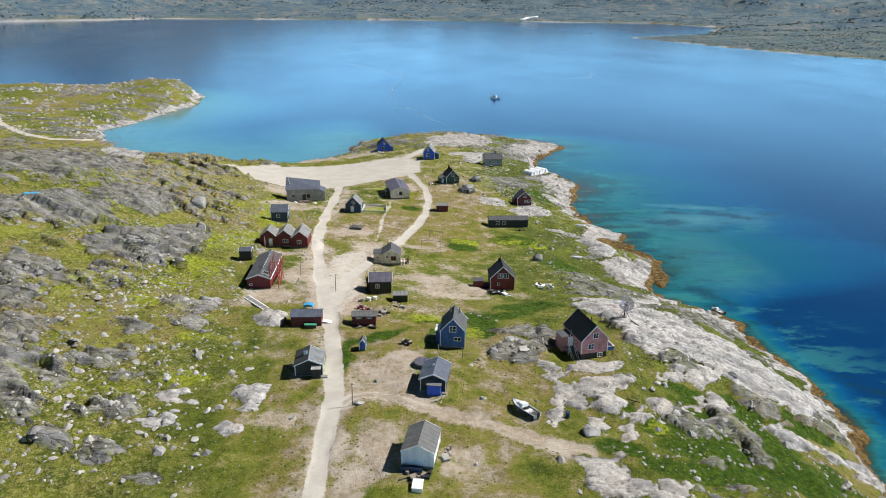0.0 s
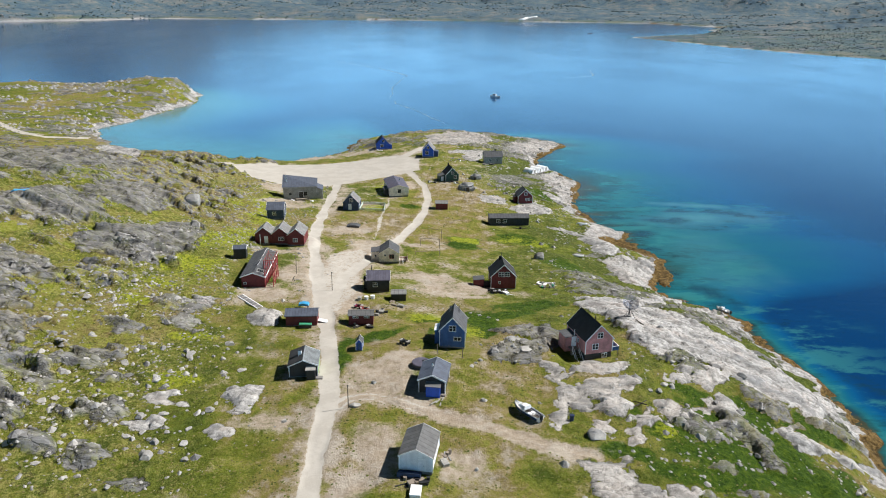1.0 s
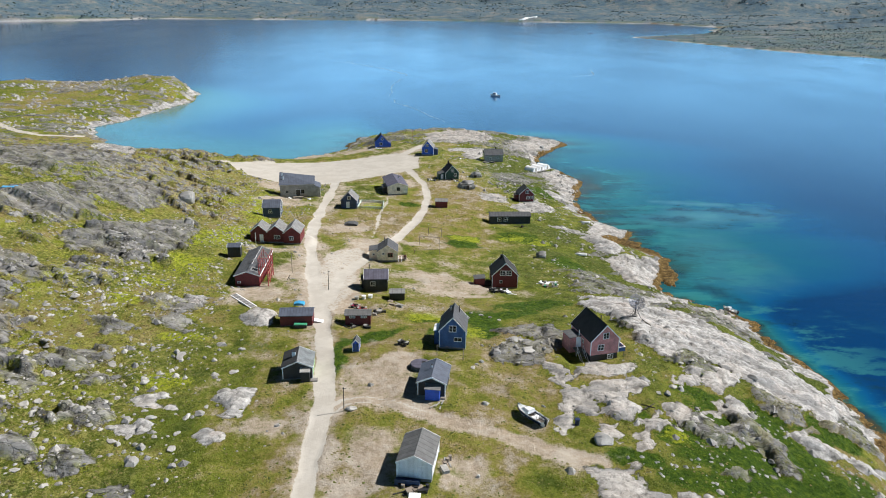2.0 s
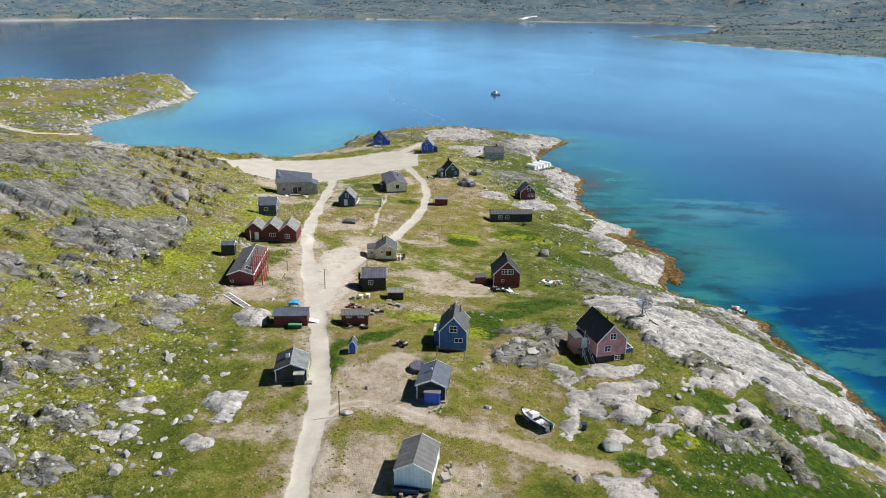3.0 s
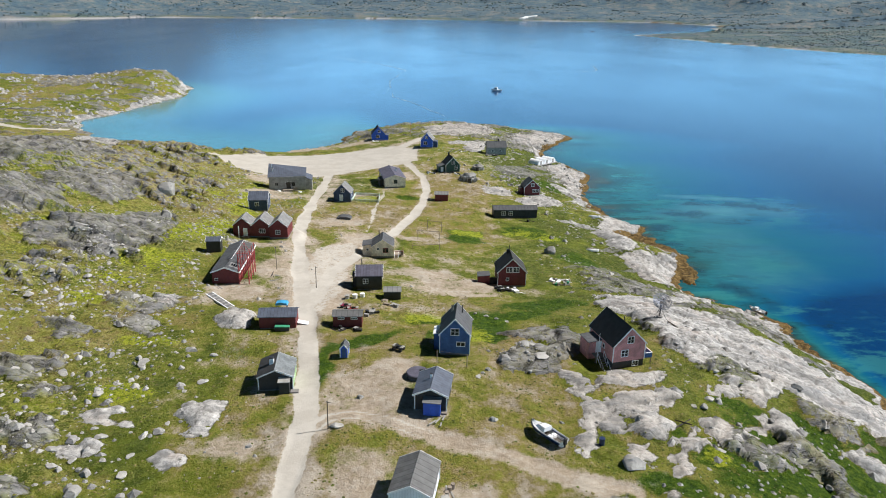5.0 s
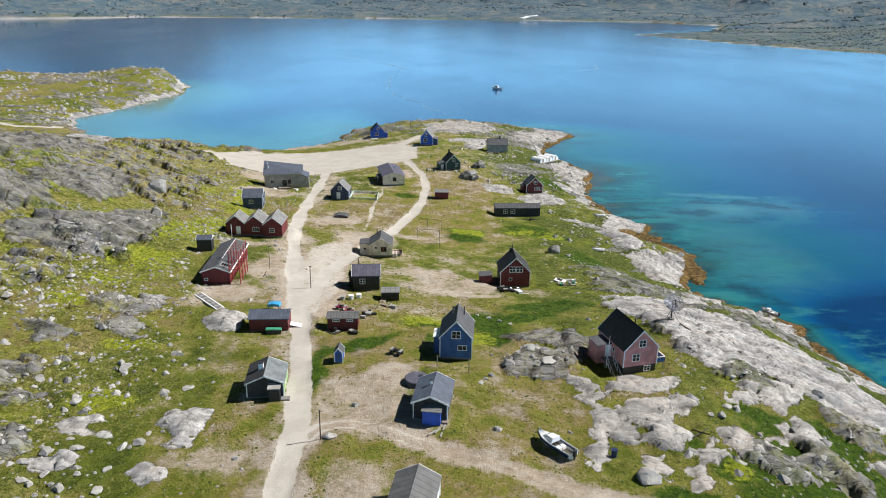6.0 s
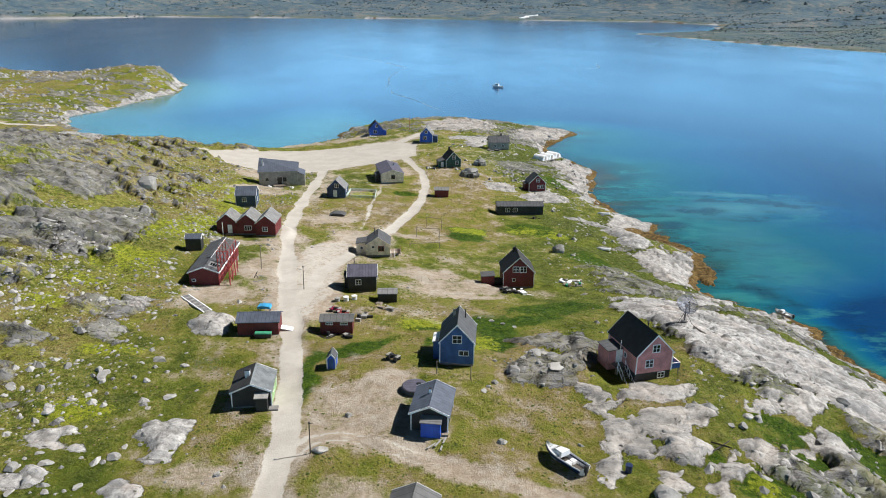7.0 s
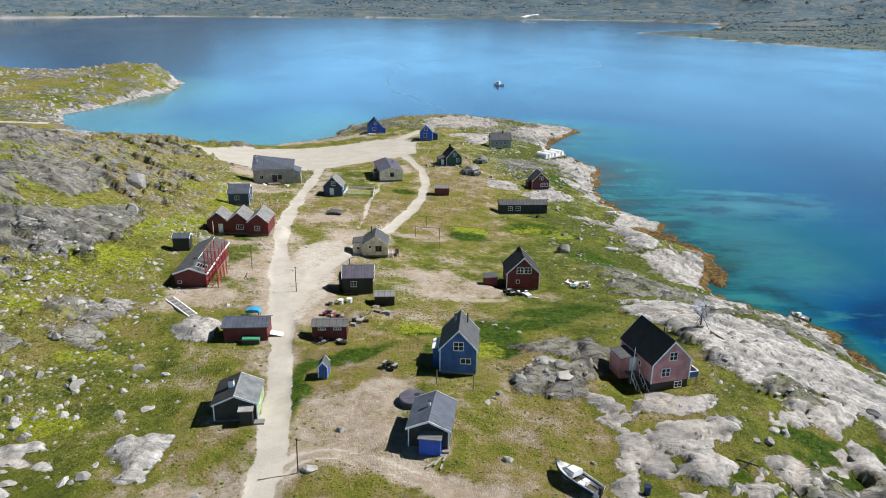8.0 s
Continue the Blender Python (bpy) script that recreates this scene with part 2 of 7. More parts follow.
pale = mix(n, l, pale, (0.185, 0.188, 0.193), calc(n, l, "MULTIPLY", step(n, l, streaks, 0.48, 0.60), 0.65))
crack = attribute(n, "crack")
pale = mix(n, l, pale, (0.15, 0.148, 0.145), calc(n, l, "MULTIPLY", step(n, l, attribute(n, "tone"), 0.55, 0.0), 0.42))
pale = mix(n, l, pale, (0.05, 0.047, 0.040), calc(n, l, "MULTIPLY", crack, 0.55))
rock = mix(n, l, rock, (0.04, 0.04, 0.04), calc(n, l, "MULTIPLY", crack, 0.5))
speck = noise_node(n, l, 1.5, 8.0, 0.8)
pale = mix(n, l, pale, (0.10, 0.10, 0.098), calc(n, l, "MULTIPLY", step(n, l, speck, 0.52, 0.62), 0.55))
moss = noise_node(n, l, 0.33, 9.0, 0.72)
rock = mix(n, l, rock, grass, calc(n, l, "MULTIPLY", step(n, l, moss, 0.465, 0.535), calc(n, l, "MULTIPLY", calc(n, l, "MULTIPLY_ADD", wild, 0.75, 0.15), calc(n, l, "MULTIPLY_ADD", attribute(n, "clean"), -0.8, 1.0))))
weed = ramp(n, l, g_fine, [(0.36, (0.032, 0.022, 0.010)), (0.5, (0.110, 0.070, 0.022)), (0.64, (0.24, 0.165, 0.065))])
# far land: mottled heath and tan patches, with distance haze painted in as blue
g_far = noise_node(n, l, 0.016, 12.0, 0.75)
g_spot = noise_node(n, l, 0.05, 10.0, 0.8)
hazy_heath = ramp(n, l, g_far, [(0.34, (0.040, 0.080, 0.128)), (0.44, (0.064, 0.114, 0.162)), (0.52, (0.094, 0.136, 0.160)), (0.60, (0.180, 0.184, 0.185)), (0.70, (0.090, 0.132, 0.130))])
hazy_heath = mix(n, l, hazy_heath, (0.030, 0.058, 0.088), calc(n, l, "MULTIPLY", step(n, l, g_spot, 0.52, 0.60), 0.65))
hazy_heath = mix(n, l, hazy_heath, (0.22, 0.205, 0.19), calc(n, l, "MULTIPLY", step(n, l, g_spot, 0.45, 0.36), 0.45))
fray = calc(n, l, "ADD", calc(n, l, "MULTIPLY", calc(n, l, "SUBTRACT", g_fine, 0.5), 1.6), calc(n, l, "MULTIPLY", calc(n, l, "SUBTRACT", g_grain, 0.5), 0.8))
broad = calc(n, l, "MULTIPLY", calc(n, l, "SUBTRACT", g_mid, 0.5), 2.2)


def frayed(name, lo=0.40, hi=0.60, amount=1.0, wide=0.0):
    v = calc(n, l, "MULTIPLY_ADD", fray, amount, attribute(n, name))
    if wide:
        v = calc(n, l, "MULTIPLY_ADD", broad, wide, v)
    return step(n, l, v, lo, hi)


colour = mix(n, l, grass, lush, frayed("lush", 0.35, 0.65, 1.0, 0.4))
colour = mix(n, l, colour, mix(n, l, (0.115, 0.165, 0.008), (0.33, 0.36, 0.030), step(n, l, g_fine, 0.36, 0.60)), calc(n, l, "MULTIPLY", frayed("lime", 0.32, 0.76, 0.9, 0.7), 0.9))
colour = mix(n, l, colour, earth, frayed("earth", 0.28, 0.76, 0.24, 0.9))
is_rock = frayed("rock", 0.42, 0.58, 0.75, 0.2)
colour = mix(n, l, colour, rock, is_rock)
colour = mix(n, l, colour, pale, calc(n, l, "MULTIPLY", frayed("pale", 0.40, 0.60, 0.6, 0.3), is_rock))
colour = mix(n, l, colour, gravel, frayed("road", 0.38, 0.62, 0.5))
colour = mix(n, l, colour, weed, frayed("weed", 0.40, 0.60))
colour = mix(n, l, colour, hazy_heath, attribute(n, "hazy_heath"))
l.new(colour, b.inputs["Base Color"])
b.inputs["Roughness"].default_value = 0.95
b.inputs["Specular IOR Level"].default_value = 0.15
soft_ground = calc(n, l, "ADD", g_fine, calc(n, l, "MULTIPLY", g_grain, 0.7))
hard_ground = calc(n, l, "SUBTRACT", calc(n, l, "MULTIPLY", strata, 0.8), calc(n, l, "ADD", calc(n, l, "MULTIPLY", step(n, l, cracks, 0.50, 0.66), 0.5), calc(n, l, "MULTIPLY", joint, 0.7)))
hard_ground = mix(n, l, calc(n, l, "MULTIPLY", hard_ground, 0.6), calc(n, l, "MULTIPLY_ADD", speck, 0.26, calc(n, l, "MULTIPLY_ADD", hard_ground, 0.08, 0.35)), attribute(n, "pale"))
relief = mix(n, l, soft_ground, hard_ground, is_rock)
relief = mix(n, l, relief, calc(n, l, "MULTIPLY_ADD", g_grain, 0.12, 0.80), calc(n, l, "MULTIPLY", attribute(n, "earth"), 0.75))
relief = mix(n, l, relief, calc(n, l, "MULTIPLY_ADD", g_grain, 0.10, 0.80), frayed("road", 0.35, 0.65, 0.6))
bump(n, l, b, relief, 1.0, 0.55)

WATER, n, l, b = material("sea_water")
deep = attribute(n, "depth")
patch = noise_node(n, l, 0.022, 9.0, 0.66, stretch=(0.7, 1.5, 1), turn=30)
floor_spots = noise_node(n, l, 0.05, 8.0, 0.7, stretch=(0.6, 1.6, 1), turn=-20)
dd = calc(n, l, "ADD", deep, calc(n, l, "MULTIPLY", calc(n, l, "SUBTRACT", patch, 0.5), calc(n, l, "MULTIPLY_ADD", deep, -1.15, 1.3)))
col = ramp(n, l, dd, [(0.0, (0.050, 0.055, 0.032)), (0.06, (0.018, 0.075, 0.075)), (0.22, (0.014, 0.130, 0.160)), (0.45, (0.006, 0.100, 0.180)), (0.72, (0.003, 0.072, 0.190)), (1.0, (0.002, 0.036, 0.122))])
bottom = attribute(n, "bottom")
bed = noise_node(n, l, 0.055, 9.0, 0.68, stretch=(0.7, 1.5, 1), turn=-12)
col = mix(n, l, col, (0.035, 0.200, 0.205), calc(n, l, "MULTIPLY", calc(n, l, "MULTIPLY", step(n, l, bed, 0.50, 0.60), bottom), 0.6))
col = mix(n, l, col, (0.008, 0.038, 0.050), calc(n, l, "MULTIPLY", calc(n, l, "MULTIPLY", step(n, l, bed, 0.47, 0.36), bottom), 0.65))
shallow = step(n, l, deep, 0.55, 0.05)
col = mix(n, l, col, (0.008, 0.040, 0.070), calc(n, l, "MULTIPLY", calc(n, l, "MULTIPLY", step(n, l, floor_spots, 0.52, 0.62), shallow), 0.7))
col = mix(n, l, col, (0.085, 0.245, 0.300), calc(n, l, "MULTIPLY", attribute(n, "sandy"), 0.6))
col = mix(n, l, col, (0.010, 0.040, 0.075), calc(n, l, "MULTIPLY", attribute(n, "kelp"), 0.7))
l.new(col, b.inputs["Base Color"])
b.inputs["IOR"].default_value = 1.333
wind = noise_node(n, l, 0.006, 6.0, 0.62, stretch=(1.0, 0.45, 1))
calm = step(n, l, calc(n, l, "MULTIPLY_ADD", calc(n, l, "SUBTRACT", wind, 0.5), 1.2, attribute(n, "calm")), 0.40, 0.60)
rg = calc(n, l, "MULTIPLY_ADD", step(n, l, wind, 0.35, 0.65), 0.05, 0.125)
rg = calc(n, l, "MULTIPLY", rg, calc(n, l, "MULTIPLY_ADD", calm, -0.5, 1.0))
l.new(rg, b.inputs["Roughness"])
ripple = noise_node(n, l, 0.5, 6.0, 0.65)
bump(n, l, b, calc(n, l, "MULTIPLY", ripple, calc(n, l, "MULTIPLY_ADD", calm, -0.6, 1.0)), 0.20, 0.25)

# ---- the lie of the land ----
EAST = [
    (86, -400), (80, 60), (83, 112), (86, 122), (89, 138), (87, 154), (84, 175), (82, 184),
    (77, 191), (68, 203), (68, 212), (73, 222), (76, 234), (69, 241), (62, 247), (69, 254),
    (71, 262), (64, 266), (60, 275), (56, 293), (59, 320), (63, 338), (58, 355), (52, 367),
]
TIP = [
    (49, 387), (58, 406), (73, 426), (67, 438), (54, 448), (37, 456), (16, 461), (1, 462),
    (-17, 454), (-34, 451), (-51, 441), (-55, 415), (-59, 399), (-69, 387), (-80, 377),
]
BAY = [
    (-100, 376), (-116, 379), (-140, 386), (-161, 394), (-178, 408), (-196, 422), (-211, 442), (-219, 467),
    (-211, 494), (-205, 539), (-198, 577), (-206, 627), (-225, 655), (-262, 672), (-340, 668), (-430, 690),
    (-700, 720), (-1500, 700), (-3000, 500), (-3000, -400),
]
FAR = [
    (-6000, 1500), (-2500, 1800), (-1650, 1900), (-1179, 2000), (-872, 2380), (-350, 2480), (21, 2560), (400, 2546),
    (684, 2540), (842, 2250), (640, 1900), (556, 1800), (404, 1640), (496, 1429), (570, 1234), (643, 1088),
    (800, 900), (1500, 600), (6000, 400), (6000, 6000), (-6000, 6000),
]
XS = [-140, -105, -75, -50, -28, -8, 12, 32, 52, 75]
YS = [90, 115, 140, 170, 205, 245, 290, 340, 400, 450]
HEIGHTS = [
    [30.8, 23.9, 18.9, 16.3, 15.8, 16.3, 15.8, 14.2, 13.7, 14.6],
    [31.4, 24.4, 18.8, 16.4, 18.0, 19.1, 18.5, 17.7, 17.0, 16.4],
    [33.1, 26.2, 20.2, 17.7, 19.1, 19.2, 18.0, 18.8, 19.1, 17.4],
    [34.0, 27.6, 21.0, 17.6, 16.6, 14.8, 13.0, 13.8, 15.1, 15.2],
    [34.0, 26.4, 18.4, 14.8, 12.9, 10.6, 8.4, 8.1, 9.1, 10.7],
    [33.4, 22.5, 14.4, 11.5, 10.7, 9.3, 7.5, 6.2, 5.9, 6.5],
    [23.5, 16.7, 9.9, 8.2, 9.1, 9.6, 9.0, 7.1, 5.1, 3.5],
    [11.0, 7.5, 5.1, 5.6, 8.5, 10.0, 9.5, 7.3, 4.4, 2.5],
    [2.6, 2.5, 2.5, 4.0, 7.7, 9.1, 8.2, 5.9, 2.7, 2.5],
    [2.5, 2.5, 2.5, 2.5, 5.5, 6.8, 6.0, 3.6, 2.5, 2.5],
]
MAIN_ROAD = [(-18.9, 60), (-18.8, 90.0), (-19.1, 109.2), (-19.4, 113.8), (-20.0, 119.2), (-20.8, 125.3), (-22.2, 132.8), (-24.2, 141.9), (-26.3, 151.0), (-31.9, 175.9), (-34.3, 188.0), (-37.2, 202.5), (-39.1, 213.1), (-40.4, 225.3), (-41.9, 247.6), (-42.4, 264.7), (-43.3, 284.7), (-44.1, 299.0)]
EAST_ROAD = [(-25.4, 156), (-24.9, 176.0), (-21.5, 190.0), (-18.5, 199.1), (-16.5, 207.8), (-14.2, 218.1), (-11.9, 227.1), (-9.0, 239.6), (-6.8, 256.1), (-6.0, 270.4), (-6.3, 281.8), (-8.0, 294.0), (-10.8, 303.0), (-17.1, 325.1)]
TRACK = [(-17.4, 110.6), (-15.7, 112.8), (-12.2, 113.4), (-8.1, 112.3), (-3.0, 109.6), (1.9, 107.4), (7.6, 105.4), (14.0, 102.3), (20.2, 99.8), (23.7, 98.9)]
BEACH_ROAD = [(-62, 335), (-90.3, 331), (-101.3, 332), (-113.5, 330), (-127.5, 320)]
SPIT_ROAD = [(-297.2, 477.8), (-282.8, 459.0), (-254.3, 433.0), (-229.9, 418.6), (-214.4, 420.4), (-202.2, 429.7)]
POINT_ROAD = [(-22, 345), (-16, 362), (-8, 378)]
PATHS = [(-21.2, 217.0), (-21.0, 229.0), (-21.5, 248.8), (-20.2, 263.7), (-20.8, 271.0)]
LANE = [(-40, 287), (-33.0, 281.6), (-27.1, 276.1), (-22.4, 270.2), (-15.3, 267.7), (-8.9, 266.0)]
RUTS = [(-13.5, 141), (-10.8, 144.3), (-9.7, 150.4), (-8.1, 156.0), (-4.9, 160.9), (-1.4, 168.2)]
YARD_TRAIL = [(-20, 184), (-14.3, 185.0), (-7.6, 184.4), (0.8, 186.0), (9.7, 188.4)]
HOUSE_TRAIL = [(-14, 173.5), (-9.2, 171.9), (-2.5, 171.2), (1.9, 169.1), (9.5, 170.5)]
YARD = [(-29, 146), (-21.5, 148), (-20, 160), (-21, 185), (-19.5, 200), (-24, 207), (-31, 196), (-33.5, 178)]
SQUARE = [(-80, 300), (-98, 326), (-92, 340), (-72, 345), (-46, 350), (-24, 357), (-12, 345), (-11, 322), (-24, 310), (-44, 296), (-60, 289), (-72, 296)]

# level plots: x, y, radius
PLOTS = [
    (2.4, 135, 4), (-1.1, 116.9, 3.6), (-3.0, 96.8, 4.2), (-25, 122.2, 3.7), (-29.3, 143, 3.8), (-16.9, 143.3, 3), (-15.8, 130.2, 1.5), (-15.5, 168, 4), (-10.1, 160.4, 2.2),
    (-15, 196.4, 4.5), (15.7, 179.9, 4.8), (-45.6, 170.4, 7), (-53.6, 184.9, 2.2), (-45.6, 205, 7.5), (-55.4, 236, 4), (-54.5, 271.5, 7.5), (-32.7, 255, 4), (-18.2, 280, 6),
    (-0.5, 261.8, 3), (23.2, 249.2, 7), (31.9, 281, 4), (3, 304.6, 4.5), (23.6, 346.5, 5), (-32.4, 380.5, 5), (-7.3, 351.5, 4.5), (-3.6, 123.9, 2), (28.6, 132.6, 5.5),
]


def inside_distance(px, py, ring):
    """Metres from the ring: plus inside, minus outside."""
    best, odd = np.full(px.shape, 1e18), np.zeros(px.shape, bool)
    for (ax, ay), (bx, by) in zip(ring, ring[1:] + ring[:1]):
        ex, ey = bx - ax, by - ay
        t = np.clip(((px - ax) * ex + (py - ay) * ey) / (ex * ex + ey * ey), 0, 1)
        best = np.minimum(best, (px - ax - t * ex) ** 2 + (py - ay - t * ey) ** 2)
        if ay != by:
            odd ^= ((ay > py) != (by > py)) & (px < ex * (py - ay) / ey + ax)
    return np.where(odd, 1, -1) * np.sqrt(best)


def line_distance(px, py, line):
    best = np.full(px.shape, 1e18)
    for (ax, ay), (bx, by) in zip(line, line[1:]):
        ex, ey = bx - ax, by - ay
        t = np.clip(((px - ax) * ex + (py - ay) * ey) / (ex * ex + ey * ey), 0, 1)
        best = np.minimum(best, (px - ax - t * ex) ** 2 + (py - ay - t * ey) ** 2)
    return np.sqrt(best)


def weights(v, stations):
    u = np.interp(v, stations, np.arange(len(stations)))
    w = np.exp(-((u[:, None] - np.arange(len(stations))) ** 2) / (2 * 0.65 ** 2))
    return w / w.sum(1, keepdims=True)


LATTICE = np.random.RandomState(5).rand(256, 256)


def value_noise(x, y):
    xi, yi = np.floor(x).astype(int), np.floor(y).astype(int)
    fx, fy = x - xi, y - yi
    fx, fy = fx * fx * (3 - 2 * fx), fy * fy * (3 - 2 * fy)
    a, b_ = LATTICE[xi % 256, yi % 256], LATTICE[(xi + 1) % 256, yi % 256]
    c, d = LATTICE[xi % 256, (yi + 1) % 256], LATTICE[(xi + 1) % 256, (yi + 1) % 256]
    return (a * (1 - fx) + b_ * fx) * (1 - fy) + (c * (1 - fx) + d * fx) * fy


def fbm(x, y, size, octaves=5, gain=0.55, shift=0.0):
    """Smooth noise from 0 to 1, of that size in metres."""
    total, amp, norm = 0.0, 1.0, 0.0
    ca, sa_ = math.cos(0.6), math.sin(0.6)
    x, y = x / size + shift, y / size + shift * 0.7
    for _ in range(octaves):
        total, norm = total + amp * value_noise(x, y), norm + amp
        x, y, amp = (ca * x - sa_ * y) * 2.03 + 17.3, (sa_ * x + ca * y) * 2.03 + 5.1, amp * gain
    return (total / norm - 0.5) * 1.7 + 0.5


def smooth(v, lo, hi):
    t = np.clip((v - lo) / (hi - lo), 0, 1)
    return t * t * (3 - 2 * t)


def broad_height(x, y):
    """The land's broad height in metres above the sea, minus below it, and the distance from its shore."""
    wob = (fbm(x, y, 14, 4, shift=3) - 0.5) * 5
    near = inside_distance(x, y, EAST + TIP + BAY) + wob * smooth(np.hypot(x, y - 250), 2000, 300)
    h = np.einsum("ni,nj,ji->n", weights(x, XS), weights(y, YS), np.array(HEIGHTS))
    spit = 12.5 * np.exp(-(((x + 228) / 45) ** 2 + ((y - 612) / 45) ** 2)) + 11 * np.exp(-(((x + 330) / 80) ** 2 + ((y - 570) / 70) ** 2)) + 5 * np.exp(-(((x + 430) / 150) ** 2 + ((y - 480) / 90) ** 2))
    h = h + spit * smooth(y, 380, 450)
    w = 12 + 12 * smooth(x, 25, 50) * smooth(y, 250, 190)
    h = np.where(near > 0, h * (1 - np.exp(-(np.maximum(near, 0) / w) ** 1.35)), 0)
    far = inside_distance(x, y, FAR) + (fbm(x, y, 160, 4, shift=9) - 0.5) * 50
    fh = np.maximum(far, 0) * 0.05 + smooth(far, 0, 60) * 6 + smooth(far, 60, 900) * (fbm(x, y, 700, 5, shift=2) - 0.2) * 170
    fh = fh * (1 + 1.4 * smooth(x, -750, -1500))
    fh = fh * np.where(y < 2050, np.where(x > 300, 0.35, 1), 1)
    d = np.maximum(near, far)
    z = np.where(near > 0, h, np.where(far > 0, fh, np.maximum(d * 0.16, -9)))
    return z, d, near


def ground_z(x, y):
    return float(broad_height(np.array([float(x)]), np.array([float(y)]))[0][0])


# slabs of bare rock as outlines on the plan
DOME_SLAB = [(-119.5, 200.4), (-119.5, 211.1), (-114.0, 215.2), (-103.8, 207.7), (-97.0, 203.2), (-92.6, 195.8), (-96.8, 188.6), (-102.1, 184.3), (-111.1, 186.0), (-114.6, 181.8), (-121.2, 184.5), (-124.9, 196.1)]
LONG_SLAB = [(-92.8, 176.8), (-91.0, 189.2), (-85.4, 198.1), (-76.8, 205.8), (-70.3, 207.1), (-67.2, 194.3), (-66.6, 184.7), (-68.3, 178.5), (-69.5, 169.7), (-74.5, 170.8), (-79.6, 170.6), (-88.0, 170.9)]
LEDGE_SLAB = [(-111.7, 217.6), (-107.4, 233.7), (-100.2, 236.2), (-93.5, 239.2), (-86.2, 220.9), (-87.5, 208.6), (-93.3, 209.9), (-102.2, 213.2)]
BACK_SLAB = [(-159.5, 248.4), (-191.7, 332.2), (-183.6, 352.5), (-130.4, 279.5), (-111.1, 268.1), (-112.2, 248.1), (-122.6, 248.2), (-122.0, 231.8), (-126.7, 223.6), (-138.5, 229.1), (-143.4, 222.2)]
CORNER_SLAB = [(-183.3, 384.9), (-185.2, 419.6), (-145.1, 348.7), (-126.7, 292.5), (-137.2, 293.4)]
HEAD_SLAB = [(-104.7, 158.0), (-100.6, 162.3), (-94.1, 162.3), (-88.2, 158.2), (-84.2, 152.6), (-86.9, 150.4), (-92.9, 152.4), (-94.1, 145.5), (-95.8, 142.1)]
NOTCH_SLAB = [(-96.7, 143.8), (-93.0, 145.7), (-87.8, 142.6), (-84.6, 139.0), (-89.9, 137.6), (-92.3, 135.9)]
SHOULDER_SLAB = [(-91.0, 133.7), (-86.0, 136.8), (-81.5, 133.4), (-80.3, 127.9), (-82.5, 124.0), (-86.2, 125.0)]
STEP_SLAB = [(-84.8, 122.5), (-78.4, 120.3), (-73.9, 119.5), (-68.8, 117.9), (-67.0, 114.9), (-68.2, 111.2), (-71.8, 113.5), (-75.7, 116.1), (-81.5, 116.6)]
KNEE_SLAB = [(-80.2, 114.4), (-75.9, 115.6), (-71.8, 111.9), (-68.2, 104.8), (-69.6, 102.2), (-73.5, 102.6)]
SIDE_SLAB = [(-70.3, 121.7), (-69.0, 127.1), (-64.5, 129.2), (-59.3, 126.7), (-59.5, 123.7), (-63.8, 122.5), (-68.0, 120.3)]
BANK_SLAB = [(-70.4, 140.8), (-65.5, 140.3), (-60.0, 137.1), (-61.7, 135.1), (-65.7, 135.5)]
SPUR_SLAB = [(-61.7, 107.7), (-60.0, 110.3), (-55.0, 111.2), (-52.1, 108.0), (-52.8, 105.1), (-55.1, 105.6), (-55.1, 103.8), (-57.6, 106.0), (-60.2, 105.5)]
WEDGE_SLAB = [(-64.8, 98.2), (-65.0, 103.0), (-62.5, 101.6), (-59.1, 97.5), (-61.0, 97.3)]
SMALL_SLAB = [(-61.6, 118.7), (-60.6, 121.3), (-56.5, 120.4), (-57.1, 118.0), (-60.4, 117.0)]
BLOCK_SLAB = [(-56.7, 98.0), (-53.1, 100.0), (-50.4, 97.0), (-52.0, 94.7), (-54.1, 93.9)]
FOOT_SLAB = [(-47.9, 90.9), (-44.8, 92.7), (-42.0, 91.3), (-43.3, 89.7), (-46.5, 90.1)]
UPPER_BENCH = [(-62.4, 151.6), (-59.6, 155.0), (-55.6, 150.6), (-51.4, 148.4), (-54.2, 146.1), (-58.8, 148.1)]
LOWER_BENCH = [(-60.0, 144.9), (-55.0, 144.8), (-49.2, 141.2), (-51.5, 137.8), (-55.9, 139.4)]
THIN_BENCH = [(-57.4, 154.1), (-51.0, 156.6), (-48.8, 154.7), (-53.1, 150.8)]
WHITE_STEP = [(-51.9, 114.2), (-49.6, 115.7), (-45.8, 113.5), (-42.8, 111.1), (-44.2, 109.8), (-47.4, 111.7), (-49.7, 111.7)]
WHITE_CROSS = [(-37.3, 113.9), (-36.2, 115.8), (-34.5, 115.3), (-34.1, 116.8), (-31.8, 116.1), (-31.4, 113.4), (-32.5, 112.3), (-32.4, 108.8), (-33.7, 110.1), (-35.2, 111.2)]
WHITE_OVAL = [(-38.0, 103.9), (-36.2, 105.0), (-33.0, 102.9), (-34.8, 101.8)]
WHITE_LIP = [(-51.1, 106.4), (-47.5, 107.2), (-45.0, 106.1), (-46.6, 104.7), (-49.8, 104.5)]
SHED_DOME = [(-41.6, 143.8), (-41.3, 147.2), (-38.3, 147.7), (-34.4, 145.6), (-33.7, 141.7), (-36.5, 140.1), (-39.9, 140.9)]
